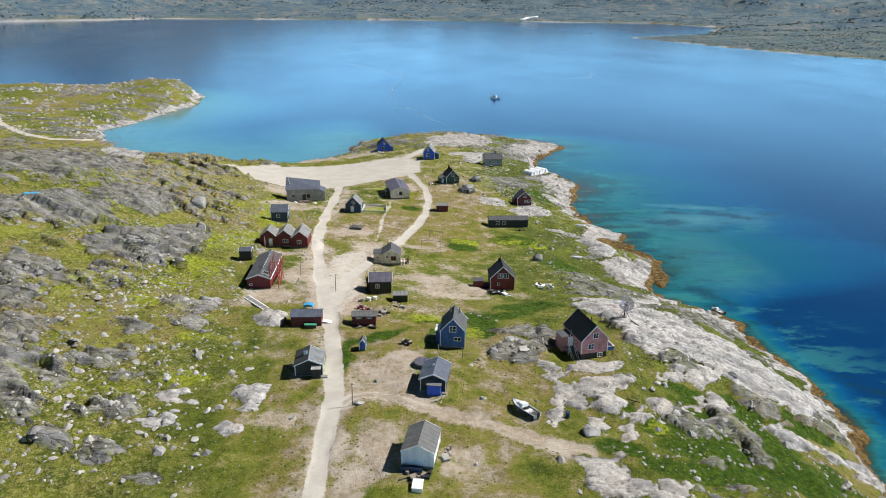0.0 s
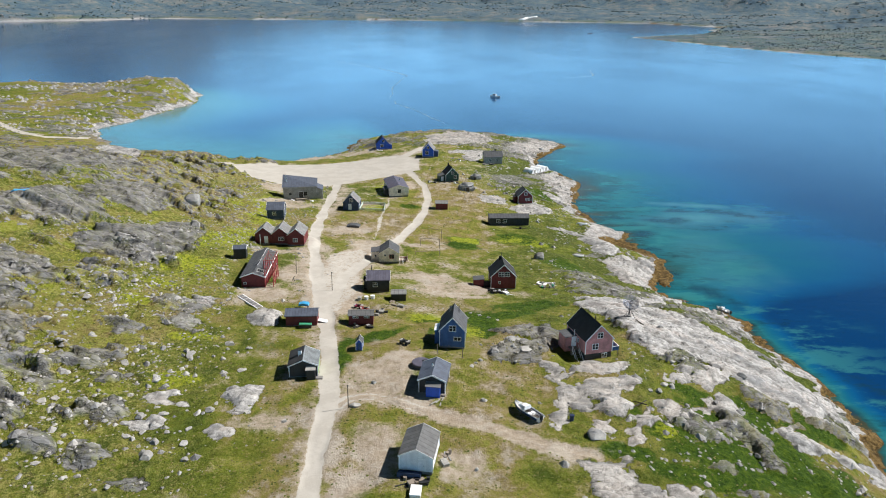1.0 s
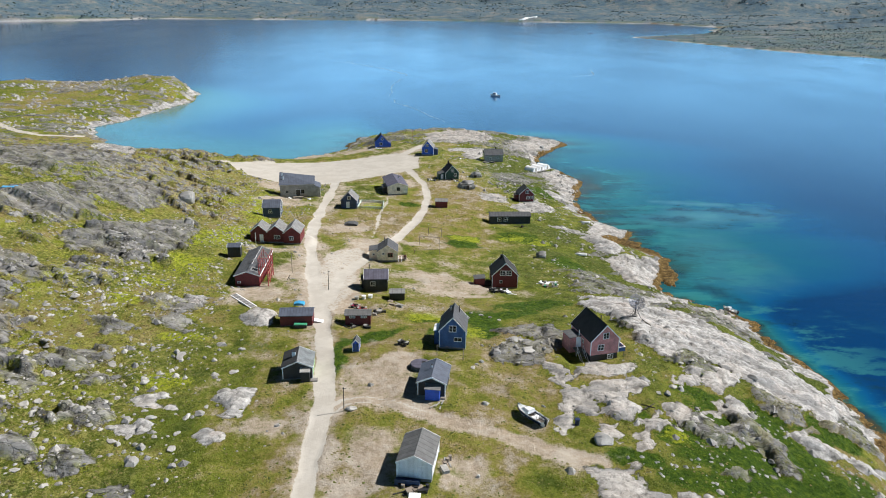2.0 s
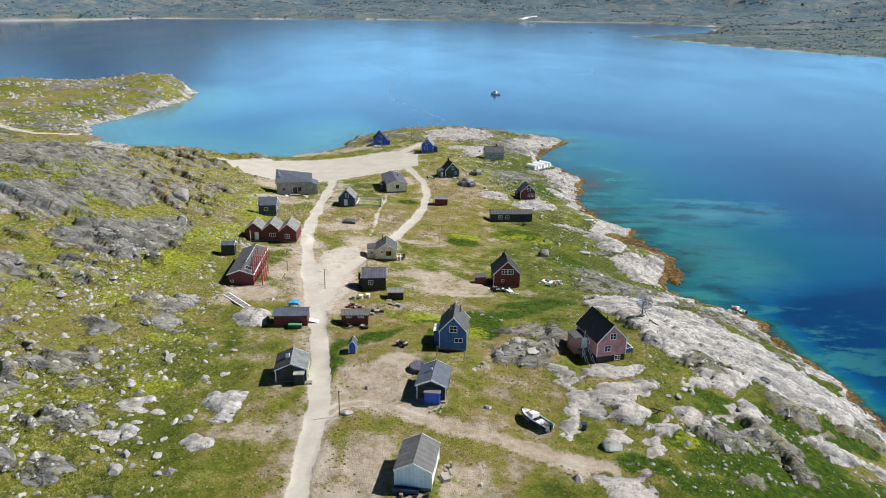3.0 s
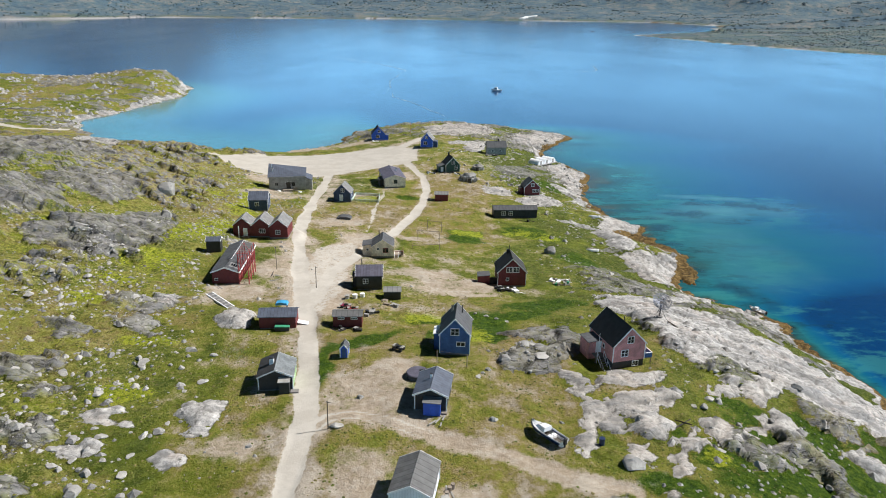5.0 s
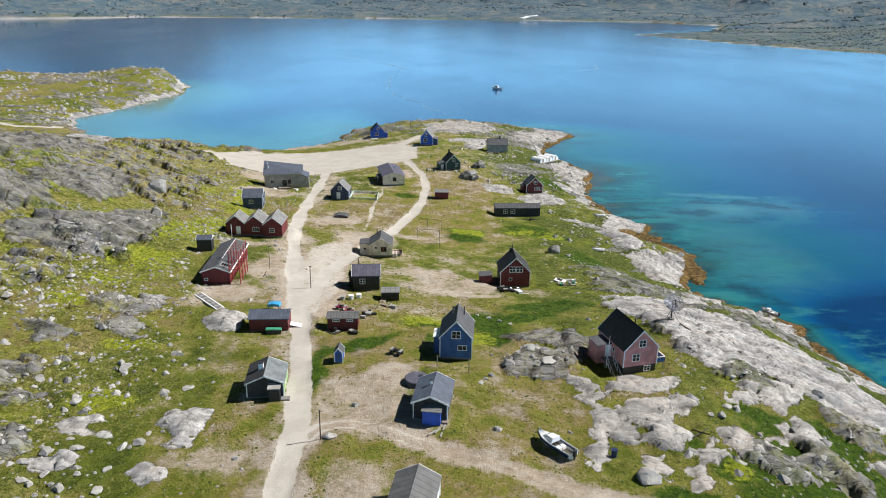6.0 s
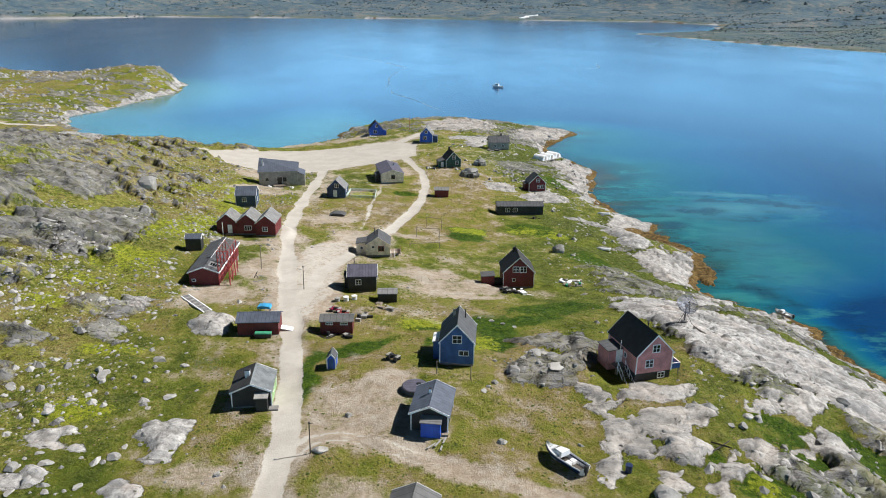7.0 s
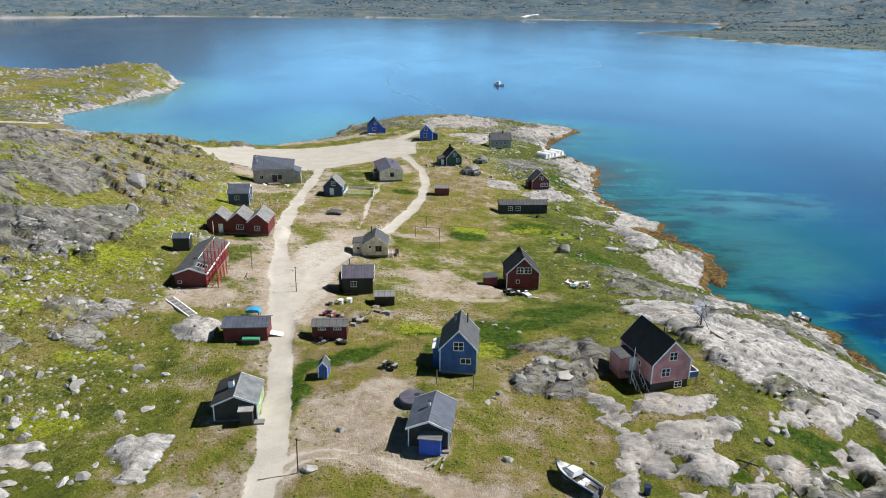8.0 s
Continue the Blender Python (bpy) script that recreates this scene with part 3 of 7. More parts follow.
BIG_SLAB = [(30.7, 162.3), (39.7, 168.7), (50.4, 176.1), (64.0, 196.9), (56.7, 176.6), (48.2, 165.2), (56.2, 165.5), (61.9, 160.5), (64.7, 156.7), (69.2, 153.6), (71.7, 148.0), (76.5, 147.2), (82.5, 142.7), (82.4, 137.0), (74.0, 123.5), (70.4, 123.5), (70.6, 128.4), (65.1, 125.7), (59.3, 126.7), (59.2, 132.5), (53.6, 134.9), (50.0, 137.1), (42.8, 133.3), (39.6, 137.4), (40.2, 143.1), (36.0, 151.5)]
TWIN_SLAB = [(42.1, 123.1), (45.2, 127.2), (48.9, 127.9), (57.9, 133.2), (58.0, 131.3), (53.9, 127.1), (50.3, 123.1), (49.1, 124.9), (47.1, 125.7), (43.8, 122.3)]
PLATE_TOP = [(21.2, 116.4), (24.1, 118.7), (29.9, 121.4), (35.4, 121.0), (34.7, 118.6), (31.2, 117.1), (27.7, 115.5), (26.6, 111.7), (23.1, 111.2), (20.5, 112.1)]
PLATE_MID = [(28.0, 114.6), (31.2, 116.2), (33.1, 112.7), (31.5, 109.1), (28.4, 109.5), (27.1, 112.2)]
PLATE_LOW = [(24.1, 107.6), (26.6, 109.5), (29.8, 106.7), (28.2, 105.1), (25.2, 105.4)]
PLATE_END = [(30.4, 106.7), (33.2, 108.0), (33.1, 104.7), (30.6, 102.8)]
PLATE_RIM = [(33.5, 110.2), (36.5, 113.4), (36.6, 110.6), (34.9, 107.7)]
PLATE_BOAT = [(17.9, 108.8), (21.9, 110.9), (21.9, 107.4), (19.2, 105.5)]
EGG_SLAB = [(37.7, 114.7), (40.0, 116.7), (41.8, 114.6), (40.5, 111.4), (38.1, 111.6)]
HUMP_SLAB = [(48.4, 120.0), (52.5, 122.8), (55.6, 122.0), (56.0, 119.3), (54.0, 116.2), (51.6, 117.1), (49.3, 116.8)]
CRAG_BAND = [(40.9, 110.3), (45.3, 111.2), (49.4, 114.1), (54.2, 115.0), (55.8, 113.2), (56.6, 108.6), (56.4, 105.5), (54.1, 104.4), (52.5, 108.4), (50.9, 110.8), (47.7, 110.7), (44.3, 108.3)]
TONGUE_SLAB = [(60.9, 116.0), (63.4, 117.5), (65.7, 116.3), (69.9, 115.1), (67.6, 113.2), (63.5, 112.7)]
SHARD_SLAB = [(41.7, 111.3), (45.0, 115.4), (49.2, 117.7), (46.2, 114.1), (42.7, 111.2)]
SHORE_SLAB = [(70.6, 115.0), (76.9, 117.8), (77.3, 115.8), (73.5, 111.6), (71.3, 112.2)]
YARD_SLAB = [(19.7, 127.1), (24.1, 123.9), (22.1, 119.3), (19.5, 121.2)]
PORCH_SLAB = [(25.4, 128.1), (30.5, 130.0), (36.0, 128.0), (34.4, 124.5), (30.1, 122.5), (25.8, 123.9)]
TRACK_SLAB = [(22.5, 97.0), (29.1, 98.5), (31.7, 97.1), (30.8, 91.4), (25.5, 89.9), (23.0, 92.1)]
NEAR_SLAB = [(33.4, 93.8), (36.5, 95.3), (38.4, 93.8), (38.5, 90.8), (32.6, 89.7)]
KNOLL = [(9.5, 130.8), (12.9, 137.3), (17.9, 139.6), (21.1, 134.7), (18.8, 127.1), (13.9, 125.3), (11.0, 127.4)]
KNOLL_TOP = [(10.4, 140.4), (14.7, 145.3), (22.2, 144.8), (24.9, 139.6), (18.8, 137.3)]
CREST_CRAG = [(57.5, 122.6), (62.4, 123.6), (66.4, 124.3), (67.6, 120.6), (64.7, 119.2), (61.0, 120.0), (58.0, 120.1)]
COVE_SLAB = [(51.2, 215.8), (58.3, 221.3), (67.5, 227.2), (69.7, 224.3), (68.3, 214.3), (60.0, 205.0), (53.9, 201.7), (52.6, 207.9)]
COVE_RIDGE = [(54.7, 261.3), (62.0, 275.1), (64.5, 256.1), (60.9, 249.5), (52.1, 237.0), (48.5, 238.9)]
# name, height, paleness, warmth
OUTLINED = [
    (DOME_SLAB, 2.6, 0, 0), (LONG_SLAB, 1.9, 0, 0), (LEDGE_SLAB, 2.0, 0, 0), (BACK_SLAB, 1.6, 0, 0), (HEAD_SLAB, 1.3, 0, 0), (NOTCH_SLAB, 1.2, 0, 0), (SHOULDER_SLAB, 1.3, 0, 0), (STEP_SLAB, 1.2, 0, 0), (KNEE_SLAB, 1.3, 0, 0), (SIDE_SLAB, 1.3, 0, 0), (BANK_SLAB, 1.0, 0, 0), (SPUR_SLAB, 1.1, 0, 0), (WEDGE_SLAB, 1.3, 0, 0), (SMALL_SLAB, 0.8, 0, 0), (BLOCK_SLAB, 1.0, 0, 0), (FOOT_SLAB, 0.6, 0, 0),
    (UPPER_BENCH, 0.9, 0.35, 0), (LOWER_BENCH, 0.9, 0.35, 0), (THIN_BENCH, 0.5, 0.6, 0), (CORNER_SLAB, 0.6, 0.7, 0), (WHITE_STEP, 0.6, 1, 0.2), (WHITE_CROSS, 0.7, 1, 0.2), (WHITE_OVAL, 0.5, 1, 0.2), (WHITE_LIP, 0.5, 1, 0.1), (SHED_DOME, 1.3, 0.8, 0.5),
    (BIG_SLAB, 1.5, 0.85, 0), (TWIN_SLAB, 0.7, 0.9, 0.6), (PLATE_TOP, 0.6, 0.9, 1), (PLATE_MID, 0.8, 0.85, 0.6), (PLATE_LOW, 0.6, 0.9, 0.9), (PLATE_END, 0.6, 0.9, 0.9), (PLATE_RIM, 0.6, 0.8, 0.8), (PLATE_BOAT, 0.6, 0.9, 1), (EGG_SLAB, 0.6, 0.9, 1), (HUMP_SLAB, 0.8, 0.8, 0.5),
    (CRAG_BAND, 1.9, 0, 0), (TONGUE_SLAB, 0.6, 0.9, 0.2), (SHARD_SLAB, 0.5, 0.9, 0.7), (SHORE_SLAB, 0.6, 0.9, 0.3), (YARD_SLAB, 0.5, 0.8, 1), (PORCH_SLAB, 1.1, 0.8, 0.9), (TRACK_SLAB, 0.35, 0.7, 0.8), (NEAR_SLAB, 0.4, 0.8, 0.6), (KNOLL, 1.5, 0, 0), (KNOLL_TOP, 0.7, 0, 0), (CREST_CRAG, 1.5, 0, 0), (COVE_SLAB, 0.8, 0.9, 0.4), (COVE_RIDGE, 0.8, 0.9, 0.4),
]
MEADOW_SLAB = [(13.3, 281.5), (16.4, 286.9), (22.1, 284.6), (26.0, 278.4), (24.9, 273.7), (19.5, 274.2), (15.0, 276.4)]
TERRACE_SLAB = [(25.2, 267.0), (28.8, 275.1), (34.6, 283.3), (39.0, 280.4), (42.0, 271.4), (36.9, 264.8), (29.6, 264.8)]
TIP_SLAB = [(9.0, 351.0), (13.2, 372.1), (19.6, 369.7), (17.7, 347.3), (11.6, 344.1)]
TIP_PLATEAU = [(-11.2, 394.0), (-8.0, 414.3), (2.1, 430.7), (19.1, 436.9), (28.8, 423.5), (22.8, 400.2), (9.1, 385.4), (-2.9, 383.0)]
POINT_SLAB = [(34.2, 391.9), (40.1, 413.3), (51.5, 424.8), (63.9, 428.7), (69.6, 424.6), (61.4, 409.0), (45.4, 394.0)]
EAST_RIM = [(46.3, 336.7), (54.0, 348.9), (60.3, 330.4), (58.0, 312.3), (53.9, 291.5), (49.9, 297.2), (50.5, 319.0)]
OUTLINED += [(MEADOW_SLAB, 0.5, 1, 0.4), (TERRACE_SLAB, 0.5, 1, 0.3), (TIP_SLAB, 0.5, 1, 0.5), (TIP_PLATEAU, 0.4, 1, 1), (POINT_SLAB, 1.2, 0.75, 0.7), (EAST_RIM, 0.7, 1, 0.6)]
CRAGGY = [CRAG_BAND, KNOLL, KNOLL_TOP, CREST_CRAG]
# and as ovals: x, y, half length, half width, turn, height
NORTH_SLABS = [
    (54, 330, 7, 14, 15, 0.8), (47, 300, 4, 8, 25, 0.5), (10, 366, 9, 4, 0, 0.6), (44, 248, 6, 2, -20, 0.3), (61, 216, 10, 9, 0, 0.8), (53, 232, 5, 11, 10, 0.6),
]
TIP_CRAGS = [(44, 385, 9, 5, 10, 1.5), (58, 425, 16, 6, 20, 1.0), (22, 372, 8, 5, 0, 0.6), (-32, 400, 12, 6, 0, 1.5), (26, 412, 8, 5, 0, 1.0), (30, 315, 8, 7, 0, 0.6)]
WEST_SLABS = [(-113, 239, 21, 8, 30, 1.6), (-92, 250, 18, 4, -25, 1.2), (-118, 270, 24, 6, -30, 1.2), (-84, 122, 9, 5, -30, 1.4)]
# broken rock faces, their steep side to the right of the line, and their height
FACES_OF_ROCK = [((48.4, 116.2), (53.0, 111.8), 1.7), ((52.8, 112.2), (53.4, 103.6), 2.1), ((40.0, 111.6), (45.4, 107.6), 1.3), ((-104, 189.2), (-90, 192.4), 3.0), ((-76, 170.2), (-65.5, 172.6), 1.6), ((-112, 205), (-98, 210), 2.2), ((-62, 148.6), (-55, 147.6), 0.9), ((57, 124.5), (66, 122.2), 1.2), ((13.6, 137.5), (11.8, 130.5), 1.7), ((19, 137), (24, 135.6), 0.6)]
LIME = [(-25.4, 257, 4.5, 5, 0), (-70, 190, 9, 16, 0), (-76, 245, 9, 14, 0), (-2, 148, 9, 3, 8), (4, 141, 5, 4, 0), (6, 226, 8, 5, 0), (22, 228, 12, 5, -10), (-26, 291, 7, 3, 0), (-62, 205, 7, 14, 0), (-60, 232, 8, 16, 0), (-66, 160, 8, 4, -10), (-50, 136, 5, 3, 0), (-64, 175, 7, 12, 10), (-80, 165, 14, 4, -15), (-62, 252, 10, 16, 0), (-48, 120, 8, 3, 0), (-66, 150, 10, 4, -10), (-90, 185, 6, 3, 0), (38, 108, 3, 4, 0)]
LUSH = [(-25.4, 257, 5, 5.5, 0), (-34, 305, 9, 4, 0), (5, 219, 8, 6, 0), (23, 233, 8, 4, 0), (-12, 262, 7, 4, -20), (20, 160, 12, 5, 10), (8, 150, 6, 10, 0), (-19, 128, 2.5, 8, 0), (-12, 137, 8, 2.5, 35), (-330, 575, 170, 110, 0), (-228, 612, 60, 55, 0), (57, 112, 17, 11, -30), (56, 116, 9, 4, -25), (47, 121, 8, 3, -20), (60, 107, 12, 8, -20), (44, 98, 12, 5, 0), (70, 122, 8, 4, -30), (37, 108, 4, 6, 20), (40, 103, 8, 4, -10), (49, 104, 6, 5, 0), (66, 119, 5, 3, 0), (30, 101, 5, 2.5, 0), (50, 111, 16, 9, -35), (62, 104, 10, 8, -20), (6, 226, 8, 5, 0), (5, 140, 9, 3.5, 10), (14, 152, 8, 3, 20), (22, 228, 14, 5, -10), (40, 108, 10, 5, -20), (52, 103, 10, 6, -30), (-26, 291, 7, 3, 0), (-3, 147, 5, 2.5, 0), (36, 205, 8, 8, 0), (-44, 106, 12, 7, 0), (-34, 132, 8, 4, 0), (55, 110, 8, 3, -40), (42, 300, 8, 8, 0), (-74, 225, 10, 12, 0)]
BARE = [(-10, 99, 5, 8, 10), (-12.5, 90, 4, 8, 0), (2.5, 96, 4, 4, 0), (-11, 121, 8, 6, 0), (-40, 196, 7, 5, 0), (-78, 370, 40, 9, 4), (-44, 376, 18, 9, 25), (-68, 284, 9, 10, 0), (-28, 106, 5, 4, 0), (-36, 181, 8, 18, 0), (3, 173, 15, 7, 0), (-3, 182, 10, 6, 0), (-58, 258, 9, 8, 0), (-30, 226, 9, 7, 0), (-8, 116, 11, 8, 10), (-9, 123, 9, 4, 0), (-8, 118, 7, 5, 20), (-7, 126, 5, 3, 0), (-10, 102, 5, 6, 30), (3, 96, 5, 4, 0), (0, 170, 11, 5, 0), (6, 166, 9, 2, 5), (-30, 185, 9, 18, 0), (-22, 208, 8, 14, 10), (-30, 225, 6, 5, 0), (-8, 214, 6, 3, 0), (-42, 160, 8, 8, 0), (-45, 195, 10, 4, 0), (-56, 254, 10, 6, 0), (-24, 155, 6, 10, 0), (-28, 262, 10, 5, 0), (-14, 294, 4, 8, 0)]


def blob(x, y, cx, cy, a, b_, turn):
    c, s = math.cos(radians(turn)), math.sin(radians(turn))
    u, v = (x - cx) * c + (y - cy) * s, -(x - cx) * s + (y - cy) * c
    return np.hypot(u / a, v / b_)


def axis(stops):
    """Coordinates along one axis: the step grows outside the middle stretch."""
    lo, hi, s, grow, far_lo, far_hi = stops
    mid = list(np.arange(lo, hi, s))
    up, down, d = [], [], s
    v = hi
    while v < far_hi:
        up.append(v)
        d *= grow
        v += d
    d, v = s * grow, lo - s * grow
    while v > far_lo:
        down.append(v)
        d *= grow
        v -= d
    return np.array([far_lo] + down[::-1] + mid + up + [far_hi])


def sheet(name, gx, gy, z, mat, layers, keep=None):
    """A grid mesh over the axes gx, gy with point attributes."""
    nx, ny = len(gx), len(gy)
    co = np.empty((nx * ny, 3))
    X, Y = np.meshgrid(gx, gy)
    co[:, 0], co[:, 1], co[:, 2] = X.ravel(), Y.ravel(), z
    i = (np.arange(ny - 1)[:, None] * nx + np.arange(nx - 1)).ravel()
    quads = np.stack([i, i + 1, i + nx + 1, i + nx], 1)
    if keep is not None:
        quads = quads[keep[quads].any(1)]
        used = np.unique(quads)
        remap = np.full(nx * ny, -1)
        remap[used] = np.arange(len(used))
        quads, co, layers = remap[quads], co[used], {k: v[used] for k, v in layers.items()}
    me = bpy.data.meshes.new(name)
    me.vertices.add(len(co))
    me.vertices.foreach_set("co", co.ravel())
    me.loops.add(quads.size)
    me.loops.foreach_set("vertex_index", quads.ravel().astype(np.int32))
    me.polygons.add(len(quads))
    me.polygons.foreach_set("loop_start", np.arange(0, quads.size, 4, dtype=np.int32))
    me.update(calc_edges=True)
    me.polygons.foreach_set("use_smooth", np.ones(len(quads), bool))
    for k, v in layers.items():
        me.attributes.new(k, "FLOAT", "POINT").data.foreach_set("value", v.astype(np.float32))
    me.materials.append(mat)
    return new(name, me)


gx = axis((-125.0, 92.0, 0.5, 1.045, -4800.0, 4800.0))
gx = np.unique(np.concatenate([gx[gx < -330], np.arange(-330, -131, 1.8), gx[gx > -131]]))
ylow, ymid = np.concatenate([np.arange(78, 215, 0.5), np.arange(215, 300, 0.7)]), np.arange(300, 475, 0.95)
yfar = [475.0]
while yfar[-1] < 4900:
    yfar.append(yfar[-1] + max(1.5, (yfar[-1] - 440) * 0.035))
gy = np.concatenate([[-700, -300, -100, 0, 40, 60, 70], ylow, ymid, yfar])
GX, GY = (a.ravel() for a in np.meshgrid(gx, gy))
Z, D, NEAR = broad_height(GX, GY)
land = NEAR > 0
foot = -44 - np.clip(GY - 160, -60, 140) * 0.14
rise_w = smooth(GX - foot, 4, -20) * smooth(GY, 470, 360)
n_rock = fbm(GX * 0.9 + GY * 0.35, (GY - GX * 0.28) * 2.2, 15, 7, 0.62, shift=1)


# tilted beds: a steep face to the south, a long back to the north
def beds(spacing, bend, shift):
    u = (0.309 * GX + 0.951 * GY) / spacing + bend * (fbm(GX, GY, spacing * 3.0, 4, 0.5, shift=shift) - 0.5)
    f = u - np.floor(u)
    return smooth(f, 0.0, 0.16) * (1 - f) ** 0.8


bed, small_bed = beds(11.0, 2.0, 13), beds(4.2, 1.8, 15)
bed_size = smooth(fbm(GX, GY, 22, 3, shift=17), 0.35, 0.7)
n_gen = fbm(GX, GY, 8, 6, 0.65, shift=4)
n_low = fbm(GX, GY, 40, 4, 0.5, shift=6)
n_edge = fbm(GX + GY * 0.25, (GY - GX * 0.25) * 1.5, 7, 4, 0.58, shift=11)
rockiness = (0.11 + 0.08 * smooth(GY, 165, 140) + 0.17 * smooth(GX, -62, -85)) * rise_w + 0.30 * smooth(GX, 22, 45) * smooth(GY, 250, 190) + 0.17 * smooth(GX, 10, 40) * smooth(GY, 240, 300) + 0.26 * smooth(GY, 360, 400) * smooth(GX, -62, -52) + 0.33 * smooth(GX, -140, -180) * smooth(GY, 400, 440)
rockiness = rockiness + 0.45 * rise_w * (n_low - 0.5)
rockiness = np.where(land, rockiness, 0.25 * smooth(GY, 900, 1000))
road_near = np.minimum.reduce([line_distance(GX, GY, r) - w for r, w in ((MAIN_ROAD, 1.55), (EAST_ROAD, 1.45), (BEACH_ROAD, 1.6), (SPIT_ROAD, 2.0), (POINT_ROAD, 2.2))])
road_near = np.minimum(road_near, -inside_distance(GX, GY, SQUARE))
road = smooth(road_near + (n_gen - 0.5) * 1.3, 0.75, -0.55) * land
hill_w = smooth(rise_w, 0.1, 0.6)
n_show = n_rock * (1 - 0.5 * hill_w) + hill_w * 0.5 * (0.5 + 0.55 * (bed - 0.42) + 0.30 * (small_bed - 0.4) + 0.25 * (bed_size - 0.5))
for trail, worn in ((PATHS, 0.62), (LANE, 0.55), (RUTS, 0.42), (YARD_TRAIL, 0.45), (HOUSE_TRAIL, 0.45)):
    road = np.maximum(road, worn * smooth(line_distance(GX, GY, trail) + (n_gen - 0.5) * 1.6, 1.0, 0.1) * land)
in_yard = inside_distance(GX, GY, YARD)
road = np.maximum(road, 0.55 * smooth(in_yard + (n_gen - 0.5) * 3, -1.0, 1.5) * land)
track_off = line_distance(GX, GY, TRACK)
road = np.maximum(road, (0.38 + 0.3 * smooth(GX, 2, -8)) * smooth(np.abs(track_off - 0.8) + (n_gen - 0.5) * 0.6, 0.55, 0.1) * land)
rock = smooth(n_show + (rockiness - 0.5) * 0.85, 0.38, 0.50) * smooth(rockiness, 0.02, 0.2)
lift = smooth(n_show + (rockiness - 0.5) * 0.85, 0.40, 0.60) * smooth(rockiness, 0.02, 0.2) * (0.3 + 1.3 * n_low) * land
def blocks(long_, wide, turn, seed):
    """Cracked polygons of rock: a value from 0 to 1 for each block, and the metres to its joint."""
    c, s_ = math.cos(radians(turn)), math.sin(radians(turn))
    wx_, wy_ = GX + 1.6 * (n_gen - 0.5), GY + 1.6 * (n_edge - 0.5)
    u, v = (wx_ * c + wy_ * s_) / long_, (-wx_ * s_ + wy_ * c) / wide
    iu, iv = np.floor(u).astype(int), np.floor(v).astype(int)
    near_1, near_2, value = np.full(u.shape, 9.0), np.full(u.shape, 9.0), np.zeros(u.shape)
    for du in (-1, 0, 1):
        for dv in (-1, 0, 1):
            a, e = (iu + du) % 256, (iv + dv + seed) % 256
            gap_ = np.hypot(iu + du + LATTICE[a, e] - u, iv + dv + LATTICE[e, a] - v)
            closer = gap_ < near_1
            near_2 = np.where(closer, near_1, np.minimum(near_2, gap_))
            value = np.where(closer, LATTICE[(a + 91) % 256, (e + 37) % 256], value)
            near_1 = np.where(closer, gap_, near_1)
    return value, (near_2 - near_1) * wide


block, joint_off = blocks(3.6, 2.3, -26, 7)
n_crag = fbm(GX, GY * 1.4, 3.2, 4, 0.6, shift=27)
n_split = fbm(GX + GY * 0.2, GY * 1.3, 9, 3, 0.45, shift=19)
pale, warm, clean = np.zeros_like(Z), np.zeros_like(Z), np.zeros_like(Z)
for outline, up, how_pale, how_warm in OUTLINED:
    corners = np.array(outline)
    lo, hi = corners.min(0) - 6, corners.max(0) + 6
    k = np.nonzero((GX > lo[0]) & (GX < hi[0]) & (GY > lo[1]) & (GY < hi[1]))[0]
    size = math.sqrt(float(np.prod(hi - lo - 12)))
    r = inside_distance(GX[k], GY[k], outline) + 0.45 + (n_edge[k] - 0.5) * min(2.0, 0.22 * size) + (n_gen[k] - 0.5) * min(1.4, 0.2 * size)
    r = r + (block[k] - 0.55) * min(2.6, 0.32 * size)
    r = r - (0.6 + 1.2 * how_warm) * smooth(np.abs(n_split[k] - 0.5), 0.045, 0.0) * smooth(n_gen[k], 0.3, 0.5)
    m = smooth(r, -0.9, 0.9)
    rock[k] = np.maximum(rock[k], m)
    crown = 0.55 + 0.45 * smooth(r, 0.0, 0.45 * size)
    lift[k] = np.maximum(lift[k], (0.5 * smooth(r, -0.15, 0.55) + 0.5 * smooth(r, 0.2, 0.25 * size)) * up * crown * ((0.1 + 1.6 * n_gen[k] + 1.5 * np.abs(n_crag[k] - 0.5)) if outline in CRAGGY else (0.7 + 0.6 * n_rock[k])))
    clean[k] = np.maximum(clean[k], (0.2 if outline in CRAGGY else 1.0) * smooth(r, -0.2, 1.2))
    pale[k], warm[k] = np.maximum(pale[k], how_pale * m), np.maximum(warm[k], how_warm * m)
for (ax, ay), (bx, by), up in FACES_OF_ROCK:
    ex, ey = bx - ax, by - ay
    run = math.hypot(ex, ey)
    along, side = ((GX - ax) * ex + (GY - ay) * ey) / run, (ex * (GY - ay) - ey * (GX - ax)) / run + (n_edge - 0.5) * 2.2
    ends = smooth(along, -1.5, 1.5) * smooth(along, run + 1.5, run - 1.5)
    lift = np.maximum(lift, up * ends * smooth(side, -0.7, 0.3) * smooth(side, 6.5, 1.2) * (0.6 + 0.8 * n_gen))
    rock = np.maximum(rock, ends * smooth(side + (n_gen - 0.5) * 3, -1.6, -0.6) * smooth(side + (n_gen - 0.5) * 4, 3.6, 1.8))
